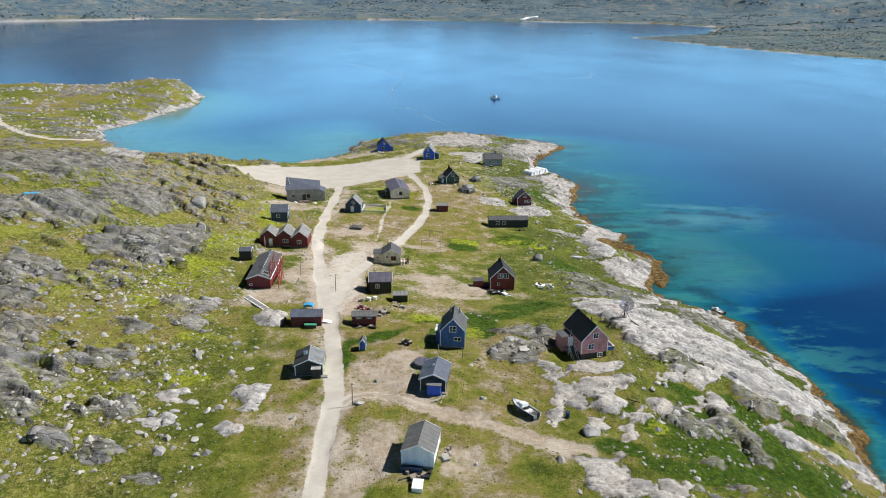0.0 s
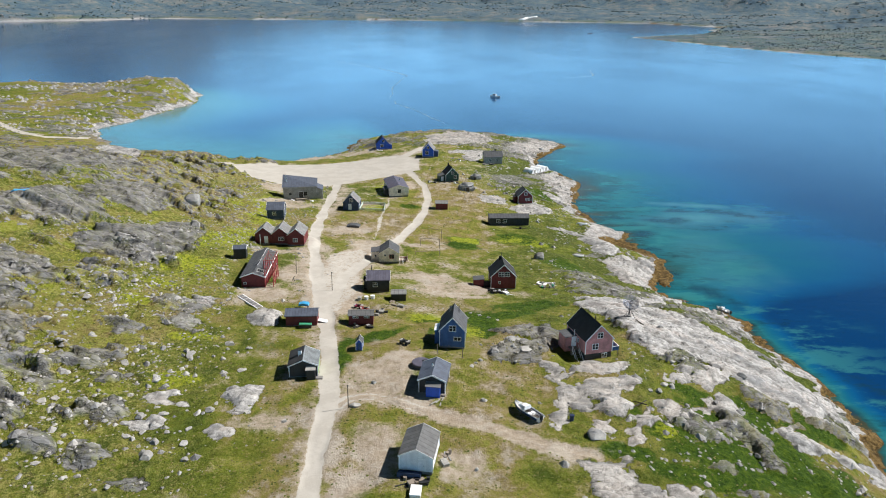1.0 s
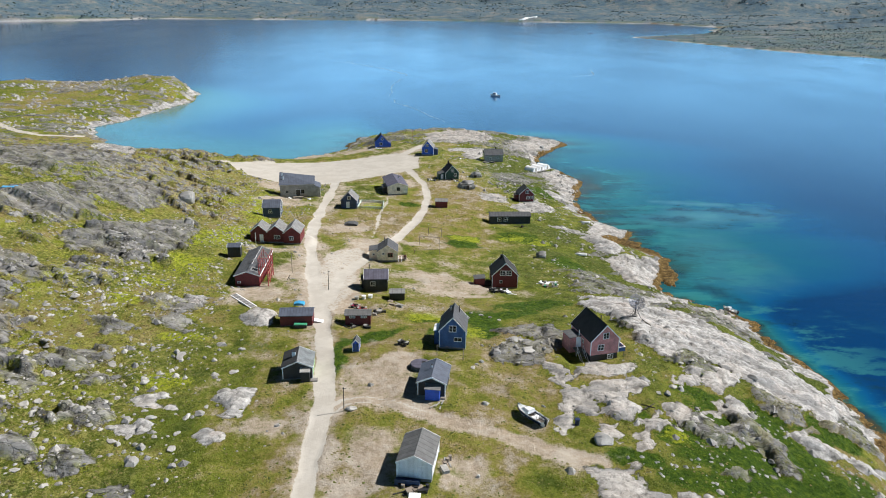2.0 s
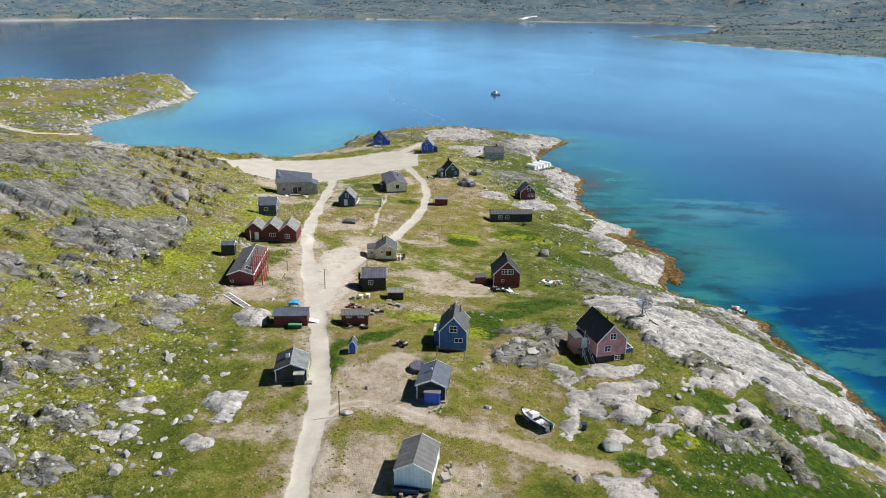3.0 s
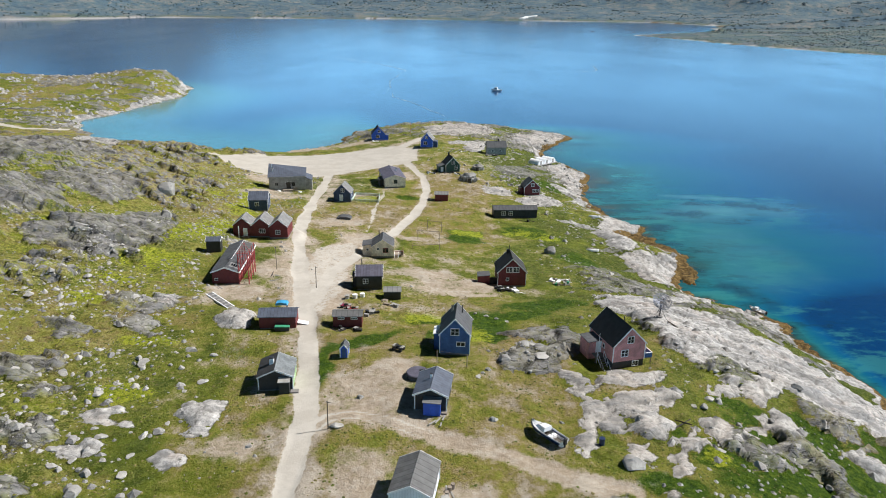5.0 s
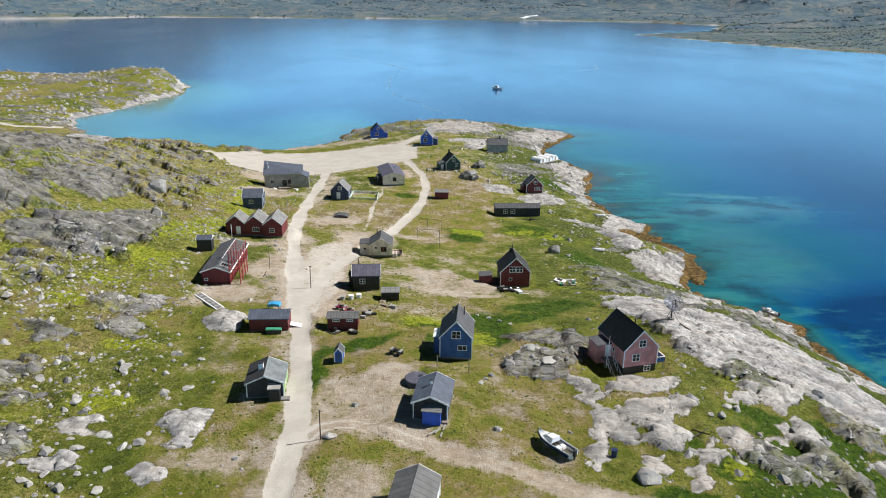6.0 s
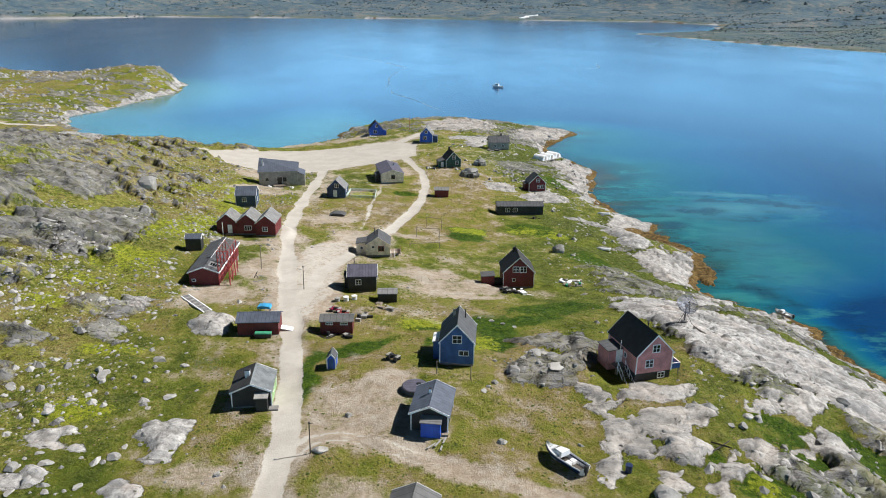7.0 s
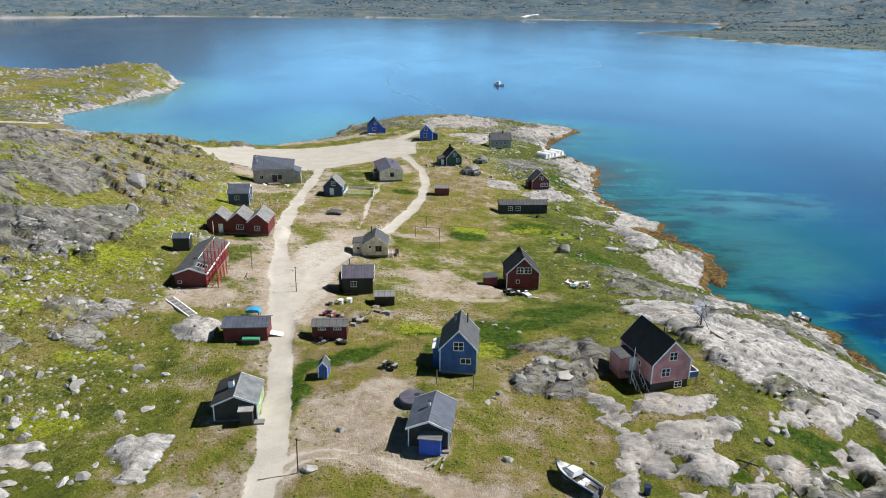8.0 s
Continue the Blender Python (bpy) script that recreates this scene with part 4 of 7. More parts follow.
for cx, cy, a, b_, turn, up in NORTH_SLABS + TIP_CRAGS + WEST_SLABS:
    r = 0.85 * blob(GX, GY, cx, cy, a, b_, turn) + (n_edge - 0.5) * 0.8
    m = smooth(r, 1.12, 0.82)
    rock = np.maximum(rock, m)
    lift = np.maximum(lift, smooth(r, 1.0, 0.5) * up * (0.5 + 1.0 * n_rock))
    if (cx, cy, a, b_, turn, up) in NORTH_SLABS:
        pale = np.maximum(pale, m * (0.65 + 0.35 * smooth(n_low, 0.15, 0.5)))
shore = smooth(D + (n_edge - 0.5) * 12, 8, 6) * land
rock, pale = np.maximum(rock, shore), np.maximum(pale, shore * np.maximum(smooth(GX, -60, -40), smooth(GY, 425, 445)) * smooth(n_gen, 0.2, 0.5))
weed = smooth(D + (n_gen - 0.5) * 3.5, 3.6, 2.0) * smooth(D, -9, -3) * smooth(GX + GY * 0.2, -60, -20)
flats = np.zeros_like(Z)
for cx, cy, a, b_, turn in ((63, 247, 9, 5, 10), (69, 238, 4, 7, 15), (70.5, 222, 2.5, 13, -8)):
    flats = np.maximum(flats, smooth(blob(GX, GY, cx, cy, a, b_, turn) + (n_gen - 0.5) * 0.9, 1.2, 0.7) * smooth(D, 10, 6))
weed = np.maximum(weed, flats)
lush = np.zeros_like(Z)
earth = (smooth(road_near + (n_low - 0.5) * 7, 4.0, -0.8) * 0.36 + 0.33 * smooth(GX, -50, -35) * smooth(GX, 40, 15)) * land
for cx, cy, a, b_, turn in LUSH:
    lush = np.maximum(lush, (0.42 if cx < -20 else 1.0) * smooth(blob(GX, GY, cx, cy, a, b_, turn) + (n_gen - 0.5) * 1.0, 1.3, 0.3))
lime = np.zeros_like(Z)
for cx, cy, a, b_, turn in LIME:
    lime = np.maximum(lime, 0.8 * smooth(blob(GX, GY, cx, cy, a, b_, turn) + (n_gen - 0.5) * 1.2, 1.4, 0.2))
earth = np.maximum(earth, 0.95 * smooth(in_yard + (n_low - 0.5) * 4, -2.5, 0.5))
earth = np.maximum(earth, 0.95 * smooth(track_off + (n_gen - 0.5) * 2.4, 2.9, 0.9))
for cx, cy, a, b_, turn in BARE:
    earth = np.maximum(earth, 0.80 * smooth(blob(GX, GY, cx, cy, a, b_, turn) + (n_gen - 0.5) * 0.8, 1.5, 0.3))
sand = smooth(D, 9, 3) * smooth(GX, -60, -72) * smooth(GX, -165, -150) * land * smooth(GY, 340, 350)
road, rock, weed = np.maximum(road, sand), rock * (1 - sand), weed * (1 - sand)
lift = (lift + rock * land * ((0.55 - 0.25 * pale) * (block - 0.5) - 0.28 * smooth(joint_off, 0.45, 0.0))) * (1 - road)
crack = smooth(joint_off, 0.42, 0.05) * smooth(n_gen, 0.25, 0.55)
rock, pale, lush, earth = rock * (1 - road), pale * (1 - road), lush * (1 - rock), earth * (1 - rock) * (1 - 0.75 * lush)
rough = ((fbm(GX, GY, 6, 5, shift=8) - 0.5) * 0.8 + (n_edge - 0.5) * 0.7 * rock) * (1 - road * 0.85) * land
rough += ((n_rock - 0.5) * 0.9 + (1.7 * (bed - 0.3) * bed_size + 0.6 * (small_bed - 0.3)) * (0.15 + 0.85 * rock)) * rise_w * land * (1 - road) * smooth(GY, 420, 330)
Z = Z + np.where(land, np.minimum(lift + rough, 0.35 * np.maximum(NEAR, 0) + 0.05), 0) - 0.10 * road
lush = np.maximum(lush, 0.30 * smooth(n_low + (n_gen - 0.5) * 0.8, 0.55, 0.75) * rise_w * (1 - rock))
for px, py, pr in PLOTS:
    near_plot = smooth(np.hypot(GX - px, GY - py), pr + 2.5, pr)
    Z = Z + (ground_z(px, py) - (0.8 if px > 28 and py < 140 else 0.0) - Z) * near_plot
    lush = lush * (1 - near_plot)
    rock = rock * (1 - near_plot * (0.2 if px > 28 else 1.0))
Z = np.where(flats > 0.25, np.maximum(Z, 0.05 + 0.35 * flats + 0.3 * n_edge), Z)
strand = np.where(land, 0, smooth(GY, 800, 1000)) * smooth(D + (n_gen - 0.5) * 14, 24, 8)
# share of the haze-tinted colour on the land across the water
hazy_heath = np.where(land, 0, smooth(GY, 800, 1000)) * np.where((GX > 300) & (GY < 2000), 0.8, 0.95) * (1 - strand)
rock, pale = np.maximum(rock, strand), np.maximum(pale, strand)
village = smooth(GX, -46, -32) * smooth(GX, 34, 14) * smooth(GY, 330, 300)
wild = land * np.clip(np.maximum(rise_w, 0.35) * (1 - 0.75 * village), 0, 1)
dry = 0.40 + 0.60 * (n_low - 0.5) + 0.14 * village - 0.19 * smooth(GX, 6, 24) + 0.02 * smooth(GX, -30, -45)
ground = sheet("ground", gx, gy, Z, GROUND, dict(rock=rock, pale=pale, warm=warm, clean=clean, crack=crack, tone=block, dry=dry, wild=wild, road=road, weed=weed, lush=lush, lime=lime * (1 - rock) * (1 - road), earth=earth, hazy_heath=hazy_heath))
tagged(ground, "grassy tundra with grey rock slabs and pale dirt tracks", "ground", kind="structure")

wx = axis((-220.0, 120.0, 2.5, 1.06, -4800.0, 4800.0))
wy = np.concatenate([[-700, -300, -100, 0], np.arange(60, 480, 2.5), np.arange(480, 700, 6)])
wf = [700.0]
while wf[-1] < 4900:
    wf.append(wf[-1] * 1.04)
wy = np.concatenate([wy, wf])
WX, WY = (a.ravel() for a in np.meshgrid(wx, wy))
wz, wd, wnear = broad_height(WX, WY)
off = np.maximum(-wd, 0)
lagoon = smooth(WX, -30, -70) * smooth(WY, 340, 380) * smooth(WY, 720, 560)
shelf = 9 + 95 * smooth(WX, 30, 60) * smooth(WY, 185, 235) * smooth(WY, 520, 400) + 95 * lagoon
sandy = lagoon * smooth(off, 90, 2) + 0.62 * smooth(blob(WX, WY, 98, 282, 36, 11, 12) + 1.1 * (fbm(WX, WY, 16, 4, shift=51) - 0.5), 1.3, 0.3) + 0.9 * smooth(blob(WX, WY, 106, 302, 20, 2.6, -9) + 0.9 * (fbm(WX, WY, 9, 3, shift=55) - 0.5), 1.3, 0.4) + 0.8 * smooth(blob(WX, WY, 100, 284, 9, 2.4, 0) + 0.9 * (fbm(WX, WY, 8, 3, shift=57) - 0.5), 1.3, 0.4) + 0.35 * smooth(blob(WX, WY, 92, 240, 18, 34, -10) + 1.1 * (fbm(WX, WY, 18, 4, shift=53) - 0.5), 1.3, 0.3)
kelp = sum(smooth(blob(WX, WY, cx, cy, a, c, turn) + 1.3 * (fbm(WX, WY, 8, 4, shift=59) - 0.5), 1.3, 0.5) for cx, cy, a, c, turn in ((88, 279, 11, 3.6, 4), (120, 289, 15, 4.2, -24), (103, 293, 12, 2.0, 0), (74, 262, 6, 4, 30), (80, 205, 4, 12, 20)))
water = sheet("water", wx, wy, np.zeros(len(WX)), WATER, dict(depth=np.clip(off / shelf, 0, 1) ** 0.8, sandy=np.clip(sandy, 0, 1), kelp=np.clip(kelp, 0, 1), calm=0.9 * smooth(WX + 0.30 * WY, -120, -520) * smooth(WY, 640, 760), bottom=np.maximum(smooth(off, 38, 6) * (1 - 0.7 * lagoon), smooth(blob(WX, WY, 106, 287, 40, 22, 6), 1.3, 0.5))), keep=wd < 25)
tagged(water, "calm blue sea, turquoise over the shallows", "water", kind="structure")


FOAM, n, l, b = material("thin_foam")
l.new(ramp(n, l, noise_node(n, l, 0.25, 6.0, 0.7), [(0.4, (0.05, 0.16, 0.27)), (0.6, (0.30, 0.42, 0.50))]), b.inputs["Base Color"])
b.inputs["Roughness"].default_value = 0.6


def wake(points, width, seed):
    """A thin broken line of foam on the water."""
    rs = np.random.RandomState(seed)
    pts = np.array(points, float)
    at = np.linspace(0, len(pts) - 1, 60)
    x, y = np.interp(at, np.arange(len(pts)), pts[:, 0]), np.interp(at, np.arange(len(pts)), pts[:, 1])
    x, y = x + 4 * (fbm(x, y, 60, 3, shift=seed) - 0.5) * width, y + 4 * (fbm(x, y, 60, 3, shift=seed + 3) - 0.5) * width
    w = width * (0.25 + 0.75 * rs.rand(60)) * np.sin(np.linspace(0.1, 3.05, 60))
    dx, dy = np.gradient(x), np.gradient(y)
    size = np.hypot(dx, dy)
    ox, oy = -dy / size * w / 2, dx / size * w / 2
    v = [(a, c, 0.03) for a, c in zip(x - ox, y - oy)] + [(a, c, 0.03) for a, c in zip(x + ox, y + oy)]
    me = bpy.data.meshes.new("foam")
    me.from_pydata(v, [], [(i, i + 1, i + 61, i + 60) for i in range(59) if rs.rand() > 0.12])
    me.materials.append(FOAM)
    tagged(new("foam", me), "thin pale line of foam on the sea", "foam", kind="stuff")


wake([(-46, 618), (-40, 592), (-28, 570), (-14, 525), (-2, 494)], 2.2, 81)
wake([(-140, 975), (-95, 905), (-44, 815), (-42, 790)], 3.0, 82)
wake([(-44, 800), (-50, 700), (-46, 618)], 1.4, 83)
wake([(130, 800), (165, 830), (180, 900)], 3.0, 84)


def value_at(layer, x, y):
    i, j = np.clip(np.searchsorted(gx, x) - 1, 0, len(gx) - 1), np.clip(np.searchsorted(gy, y) - 1, 0, len(gy) - 1)
    return layer[j * len(gx) + i]


def height_at(x, y):
    """The ground as built, lifted rock included."""
    i, j = int(np.clip(np.searchsorted(gx, x) - 1, 0, len(gx) - 2)), int(np.clip(np.searchsorted(gy, y) - 1, 0, len(gy) - 2))
    fx, fy = (x - gx[i]) / (gx[i + 1] - gx[i]), (y - gy[j]) / (gy[j + 1] - gy[j])
    k = j * len(gx) + i
    return float((Z[k] * (1 - fx) + Z[k + 1] * fx) * (1 - fy) + (Z[k + len(gx)] * (1 - fx) + Z[k + len(gx) + 1] * fx) * fy)

# ---- building blocks ----


class Shape:
    def __init__(self):
        self.v, self.f = [], []

    def poly(self, pts, faces):
        k = len(self.v)
        self.v += [tuple(p) for p in pts]
        self.f += [tuple(k + i for i in f) for f in faces]
        return self

    def box(self, x0, y0, z0, x1, y1, z1):
        p = [(x0, y0, z0), (x1, y0, z0), (x1, y1, z0), (x0, y1, z0), (x0, y0, z1), (x1, y0, z1), (x1, y1, z1), (x0, y1, z1)]
        return self.poly(p, [(3, 2, 1, 0), (4, 5, 6, 7), (0, 1, 5, 4), (1, 2, 6, 5), (2, 3, 7, 6), (3, 0, 4, 7)])

    def prism(self, xz, y0, y1):
        """xz, anticlockwise as seen from -y, drawn out from y0 to y1."""
        m = len(xz)
        p = [(x, y0, z) for x, z in xz] + [(x, y1, z) for x, z in xz]
        return self.poly(p, [tuple(range(m)), tuple(range(2 * m - 1, m - 1, -1))] + [(i, i + m, (i + 1) % m + m, (i + 1) % m) for i in range(m)])

    def bar(self, a, b_, r, r2=None, sides=6):
        a, b_ = Vector(a), Vector(b_)
        r2 = r if r2 is None else r2
        q = (b_ - a).to_track_quat("Z", "Y")
        ring = [q @ Vector((math.cos(t), math.sin(t), 0)) for t in (2 * math.pi * i / sides for i in range(sides))]
        p = [a + c * r for c in ring] + [b_ + c * r2 for c in ring]
        return self.poly(p, [tuple(range(sides - 1, -1, -1)), tuple(range(sides, 2 * sides))] + [(i, (i + 1) % sides, (i + 1) % sides + sides, i + sides) for i in range(sides)])

    def mesh(self, name, mat, smooth_shade=False):
        me = bpy.data.meshes.new(name)
        me.from_pydata(self.v, [], self.f)
        me.materials.append(mat)
        if smooth_shade:
            me.polygons.foreach_set("use_smooth", [True] * len(me.polygons))
        return me


def part(name, shape, mat, parent, label="", smooth_shade=False):
    """One mesh under a thing or under a part, in the thing's own coordinates."""
    ob = new(name, shape.mesh(name, mat, smooth_shade))
    ob.parent = parent
    if label:
        ob["label"] = label
    return ob


def thing(name, label, category, x, y, yaw=0.0, z=None, group=""):
    ob = new(name)
    ob.empty_display_size = 0.3
    ob.matrix_world = pose(x, y, ground_z(x, y) if z is None else z, 0, 0, yaw)
    return tagged(ob, label, category, group)


FACES = {"S": ((0, -1), (1, 0)), "N": ((0, 1), (-1, 0)), "E": ((1, 0), (0, 1)), "W": ((-1, 0), (0, -1))}


def face_box(shape, w, l, face, u0, u1, v0, v1, d0, d1):
    """A box on a wall: u along it, v up, d out from it."""
    (nx, ny), (ux, uy) = FACES[face]
    ox, oy = nx * w / 2, ny * l / 2
    xs = [ox + ux * u + nx * d for u in (u0, u1) for d in (d0, d1)]
    ys = [oy + uy * u + ny * d for u in (u0, u1) for d in (d0, d1)]
    return shape.box(min(xs), min(ys), v0, max(xs), max(ys), v1)


def window(parent, w, l, face, u, v, ww, hh, cols=2, rows=2, mat=None):
    """A window centred at u, its sill v above the floor."""
    bar = 0.09 if ww > 0.6 else 0.07
    fr = Shape()
    face_box(fr, w, l, face, u - ww / 2 - bar, u + ww / 2 + bar, v - bar, v, 0.0, 0.09)
    face_box(fr, w, l, face, u - ww / 2 - bar, u + ww / 2 + bar, v + hh, v + hh + bar, 0.0, 0.08)
    for s in (-1, 1):
        face_box(fr, w, l, face, u + s * (ww / 2 + bar / 2) - bar / 2, u + s * (ww / 2 + bar / 2) + bar / 2, v, v + hh, 0.0, 0.075)
    for i in range(1, cols):
        c = u - ww / 2 + ww * i / cols
        face_box(fr, w, l, face, c - 0.04, c + 0.04, v, v + hh, 0.0, 0.065)
    for i in range(1, rows):
        c = v + hh * i / rows
        face_box(fr, w, l, face, u - ww / 2, u + ww / 2, c - 0.025, c + 0.025, 0.0, 0.055)
    ob = part("window", fr, mat or WHITE, parent)
    for i in range(cols):
        for j in range(rows):
            p = Shape()
            face_box(p, w, l, face, u - ww / 2 + ww * i / cols, u - ww / 2 + ww * (i + 1) / cols, v + hh * j / rows, v + hh * (j + 1) / rows, 0.004, 0.02)
            part("pane", p, GLASS, ob)
    return ob


def door(parent, w, l, face, u, v, ww=0.9, hh=2.0, mat=None):
    ob = part("door", face_box(Shape(), w, l, face, u - ww / 2, u + ww / 2, v, v + hh, 0.0, 0.05), mat or WHITE, parent)
    part("door_frame", face_box(face_box(face_box(Shape(), w, l, face, u - ww / 2 - 0.09, u - ww / 2, v, v + hh, 0, 0.07), w, l, face, u + ww / 2, u + ww / 2 + 0.09, v, v + hh, 0, 0.07), w, l, face, u - ww / 2 - 0.09, u + ww / 2 + 0.09, v + hh, v + hh + 0.09, 0, 0.08), WHITE, ob)
    part("door_handle", face_box(Shape(), w, l, face, u + ww * 0.32, u + ww * 0.42, v + 0.95, v + 1.02, 0.05, 0.11), IRON, ob)


def gable_body(parent, w, l, h, rise, wall, roof, trim, over=0.25, plinth=0.5, y_shift=0.0, x_shift=0.0, trims=True, wall_name="wall", corner=True, base=None):
    """Walls, roof slopes, barge boards and foundation of a gabled block; the ridge runs along y."""
    hw, hl = w / 2, l / 2
    sh_ = Shape().prism([(x_shift - hw, plinth), (x_shift + hw, plinth), (x_shift + hw, h), (x_shift, h + rise), (x_shift - hw, h)], y_shift - hl, y_shift + hl)
    part(wall_name, sh_, wall, parent)
    part("foundation", Shape().box(x_shift - hw + 0.06, y_shift - hl + 0.06, -2.4, x_shift + hw - 0.06, y_shift + hl - 0.06, plinth + 0.02), base or CONCRETE, parent, "rough foundation wall")
    k = rise / hw
    for s in (-1, 1):
        xe, ze = x_shift + s * (hw + over), h - over * k
        quad = [(xe, ze), (x_shift, h + rise), (x_shift, h + rise + 0.16), (xe, ze + 0.13)]
        part("roof", Shape().prism(quad if s < 0 else quad[::-1], y_shift - hl - over, y_shift + hl + over), roof, parent)
        if trims:
            for e in (-1, 1):
                y0 = y_shift + e * (hl + over)
                quad = [(xe, ze - 0.10), (x_shift, h + rise - 0.10), (x_shift, h + rise + 0.18), (xe, ze + 0.17)]
                part("barge_board", Shape().prism(quad if s < 0 else quad[::-1], min(y0, y0 + e * 0.05), max(y0, y0 + e * 0.05)), trim, parent, "white painted barge board" if trim is WHITE else "")
            if corner:
                for e in (-1, 1):
                    cx, cy = x_shift + s * hw, y_shift + e * hl
                    part("corner_board", Shape().box(cx - 0.07 + s * 0.03, cy - 0.07 + e * 0.03, plinth, cx + 0.07 + s * 0.03, cy + 0.07 + e * 0.03, h - 0.06), trim, parent)
    part("ridge_cap", Shape().prism([(x_shift - 0.16, h + rise + 0.165 - 0.16 * k), (x_shift + 0.16, h + rise + 0.165 - 0.16 * k), (x_shift, h + rise + 0.20)], y_shift - hl - over, y_shift + hl + over), roof, parent)


def chimney(parent, x, y, z0, z1, mat, size=0.22, cap=True):
    c = part("chimney", Shape().box(x - size, y - size, z0, x + size, y + size, z1), mat, parent)
    if cap:
        part("chimney_cap", Shape().box(x - size - 0.05, y - size - 0.05, z1, x + size + 0.05, y + size + 0.05, z1 + 0.07), IRON, c)


def stovepipe(parent, x, y, z0, z1):
    c = part("stovepipe", Shape().bar((x, y, z0), (x, y, z1), 0.09, sides=10), IRON, parent)
    part("pipe_cap", Shape().bar((x, y, z1 + 0.06), (x, y, z1 + 0.16), 0.16, 0.02, sides=10), IRON, c)


def lean_to(parent, x0, x1, y0, y1, h0, h1, wall, roof, name="annex", axis_="x", over=0.15, base=0.0):
    """A small block with a sloping roof: h0 at the low end of the axis, h1 at the high end."""
    if axis_ == "x":
        body = Shape().prism([(x0, base), (x1, base), (x1, h1), (x0, h0)], y0, y1)
        k = (h1 - h0) / (x1 - x0)
        top = Shape().prism([(x0 - over, h0 - over * k), (x1 + over, h1 + over * k), (x1 + over, h1 + over * k + 0.1), (x0 - over, h0 - over * k + 0.1)], y0 - over, y1 + over)
    else:
        body = Shape().poly([(x0, y0, base), (x1, y0, base), (x1, y1, base), (x0, y1, base), (x0, y0, h0), (x1, y0, h0), (x1, y1, h1), (x0, y1, h1)], [(3, 2, 1, 0), (4, 5, 6, 7), (0, 1, 5, 4), (1, 2, 6, 5), (2, 3, 7, 6), (3, 0, 4, 7)])
        k = (h1 - h0) / (y1 - y0)
        z0, z1 = h0 - over * k, h1 + over * k
        a, b_, c, d = x0 - over, x1 + over, y0 - over, y1 + over
        top = Shape().poly([(a, c, z0), (b_, c, z0), (b_, d, z1), (a, d, z1), (a, c, z0 + 0.1), (b_, c, z0 + 0.1), (b_, d, z1 + 0.1), (a, d, z1 + 0.1)], [(3, 2, 1, 0), (4, 5, 6, 7), (0, 1, 5, 4), (1, 2, 6, 5), (2, 3, 7, 6), (3, 0, 4, 7)])
    ob = part(name, body, wall, parent)
    part(name + "_roof", top, roof, ob)
    return ob


def stairs(parent, x, y, z, run, width, treads, direction=(0, -1), mat=None, bottom=0.0):
    """Open stairs from (x, y, z) down to the ground, with two handrails."""
    mat = mat or WHITE
    dx, dy = direction
    ob = None
    for i in range(treads):
        t = (i + 0.5) / treads
        cx, cy, cz = x + dx * run * t, y + dy * run * t, z + (bottom - z) * t
        hx, hy = (width / 2, 0.13) if dx == 0 else (0.13, width / 2)
        part("stair_tread", Shape().box(cx - hx, cy - hy, cz - 0.04, cx + hx, cy + hy, cz), TIMBER, parent)
    for s in (-1, 1):
        ox, oy = (s * width / 2, 0) if dx == 0 else (0, s * width / 2)
        part("handrail", Shape().bar((x + ox, y + oy, z + 0.9), (x + ox + dx * run, y + oy + dy * run, bottom + 0.9), 0.05, sides=4), mat, parent)
        part("stringer", Shape().bar((x + ox, y + oy, z - 0.05), (x + ox + dx * run, y + oy + dy * run, bottom - 0.1), 0.08, sides=4), mat, parent)
        for i in range(5):
            t = i / 4
            px_, py_ = x + ox + dx * run * t, y + oy + dy * run * t
            part("baluster", Shape().bar((px_, py_, z + (bottom - z) * t - 0.1), (px_, py_, z + (bottom - z) * t + 0.92), 0.045, sides=4), mat, parent)


# ---- houses ----
h = thing("house", "pink boarded house with a black roof on bare rock", "house", 29.5, 134.2, 16, z=17.4)
gable_body(h, 5.7, 8.2, 3.9, 2.9, PINK, DARK_FELT, WHITE, plinth=0.9, base=BLACK)
window(h, 5.7, 8.2, "S", 0.1, 4.1, 1.05, 1.1)
window(h, 5.7, 8.2, "S", -0.8, 1.8, 1.15, 1.1)
window(h, 5.7, 8.2, "S", 1.3, -0.1, 1.0, 0.8)
window(h, 5.7, 8.2, "W", 0.9, 2.1, 0.5, 0.7, 1, 1)
window(h, 5.7, 8.2, "E", 0.4, 1.8, 1.0, 1.1)
stovepipe(h, 0.9, -0.2, 5.2, 6.9)
lean_to(h, -5.2, -2.86, -0.1, 3.0, 2.9, 3.1, PINK, FELT, "porch", base=-0.2)
door(h, 10.0, 0.2, "S", -3.4, 0.9, 0.85, 1.95)
part("landing", Shape().box(-4.6, -1.5, 0.8, -2.9, -0.12, 0.9).box(-4.55, -1.45, -2.4, -4.4, -1.3, 0.8).box(-3.1, -1.45, -2.4, -2.95, -1.3, 0.8), TIMBER, h)
for x_, y_ in ((-5.0, 0.1), (-5.0, 2.8), (-3.2, 0.1)):
    part("porch_post", Shape().box(x_ - 0.1, y_ - 0.1, -2.4, x_ + 0.1, y_ + 0.1, -0.2), DARK_TIMBER, h)
stairs(h, -3.7, -1.5, 0.9, 2.9, 1.2, 9, bottom=-1.2)
part("flagpole", Shape().bar((-4.3, -1.5, -0.5), (-4.1, -1.5, 5.2), 0.06, 0.04, 8), WHITE, h, "white flagpole")
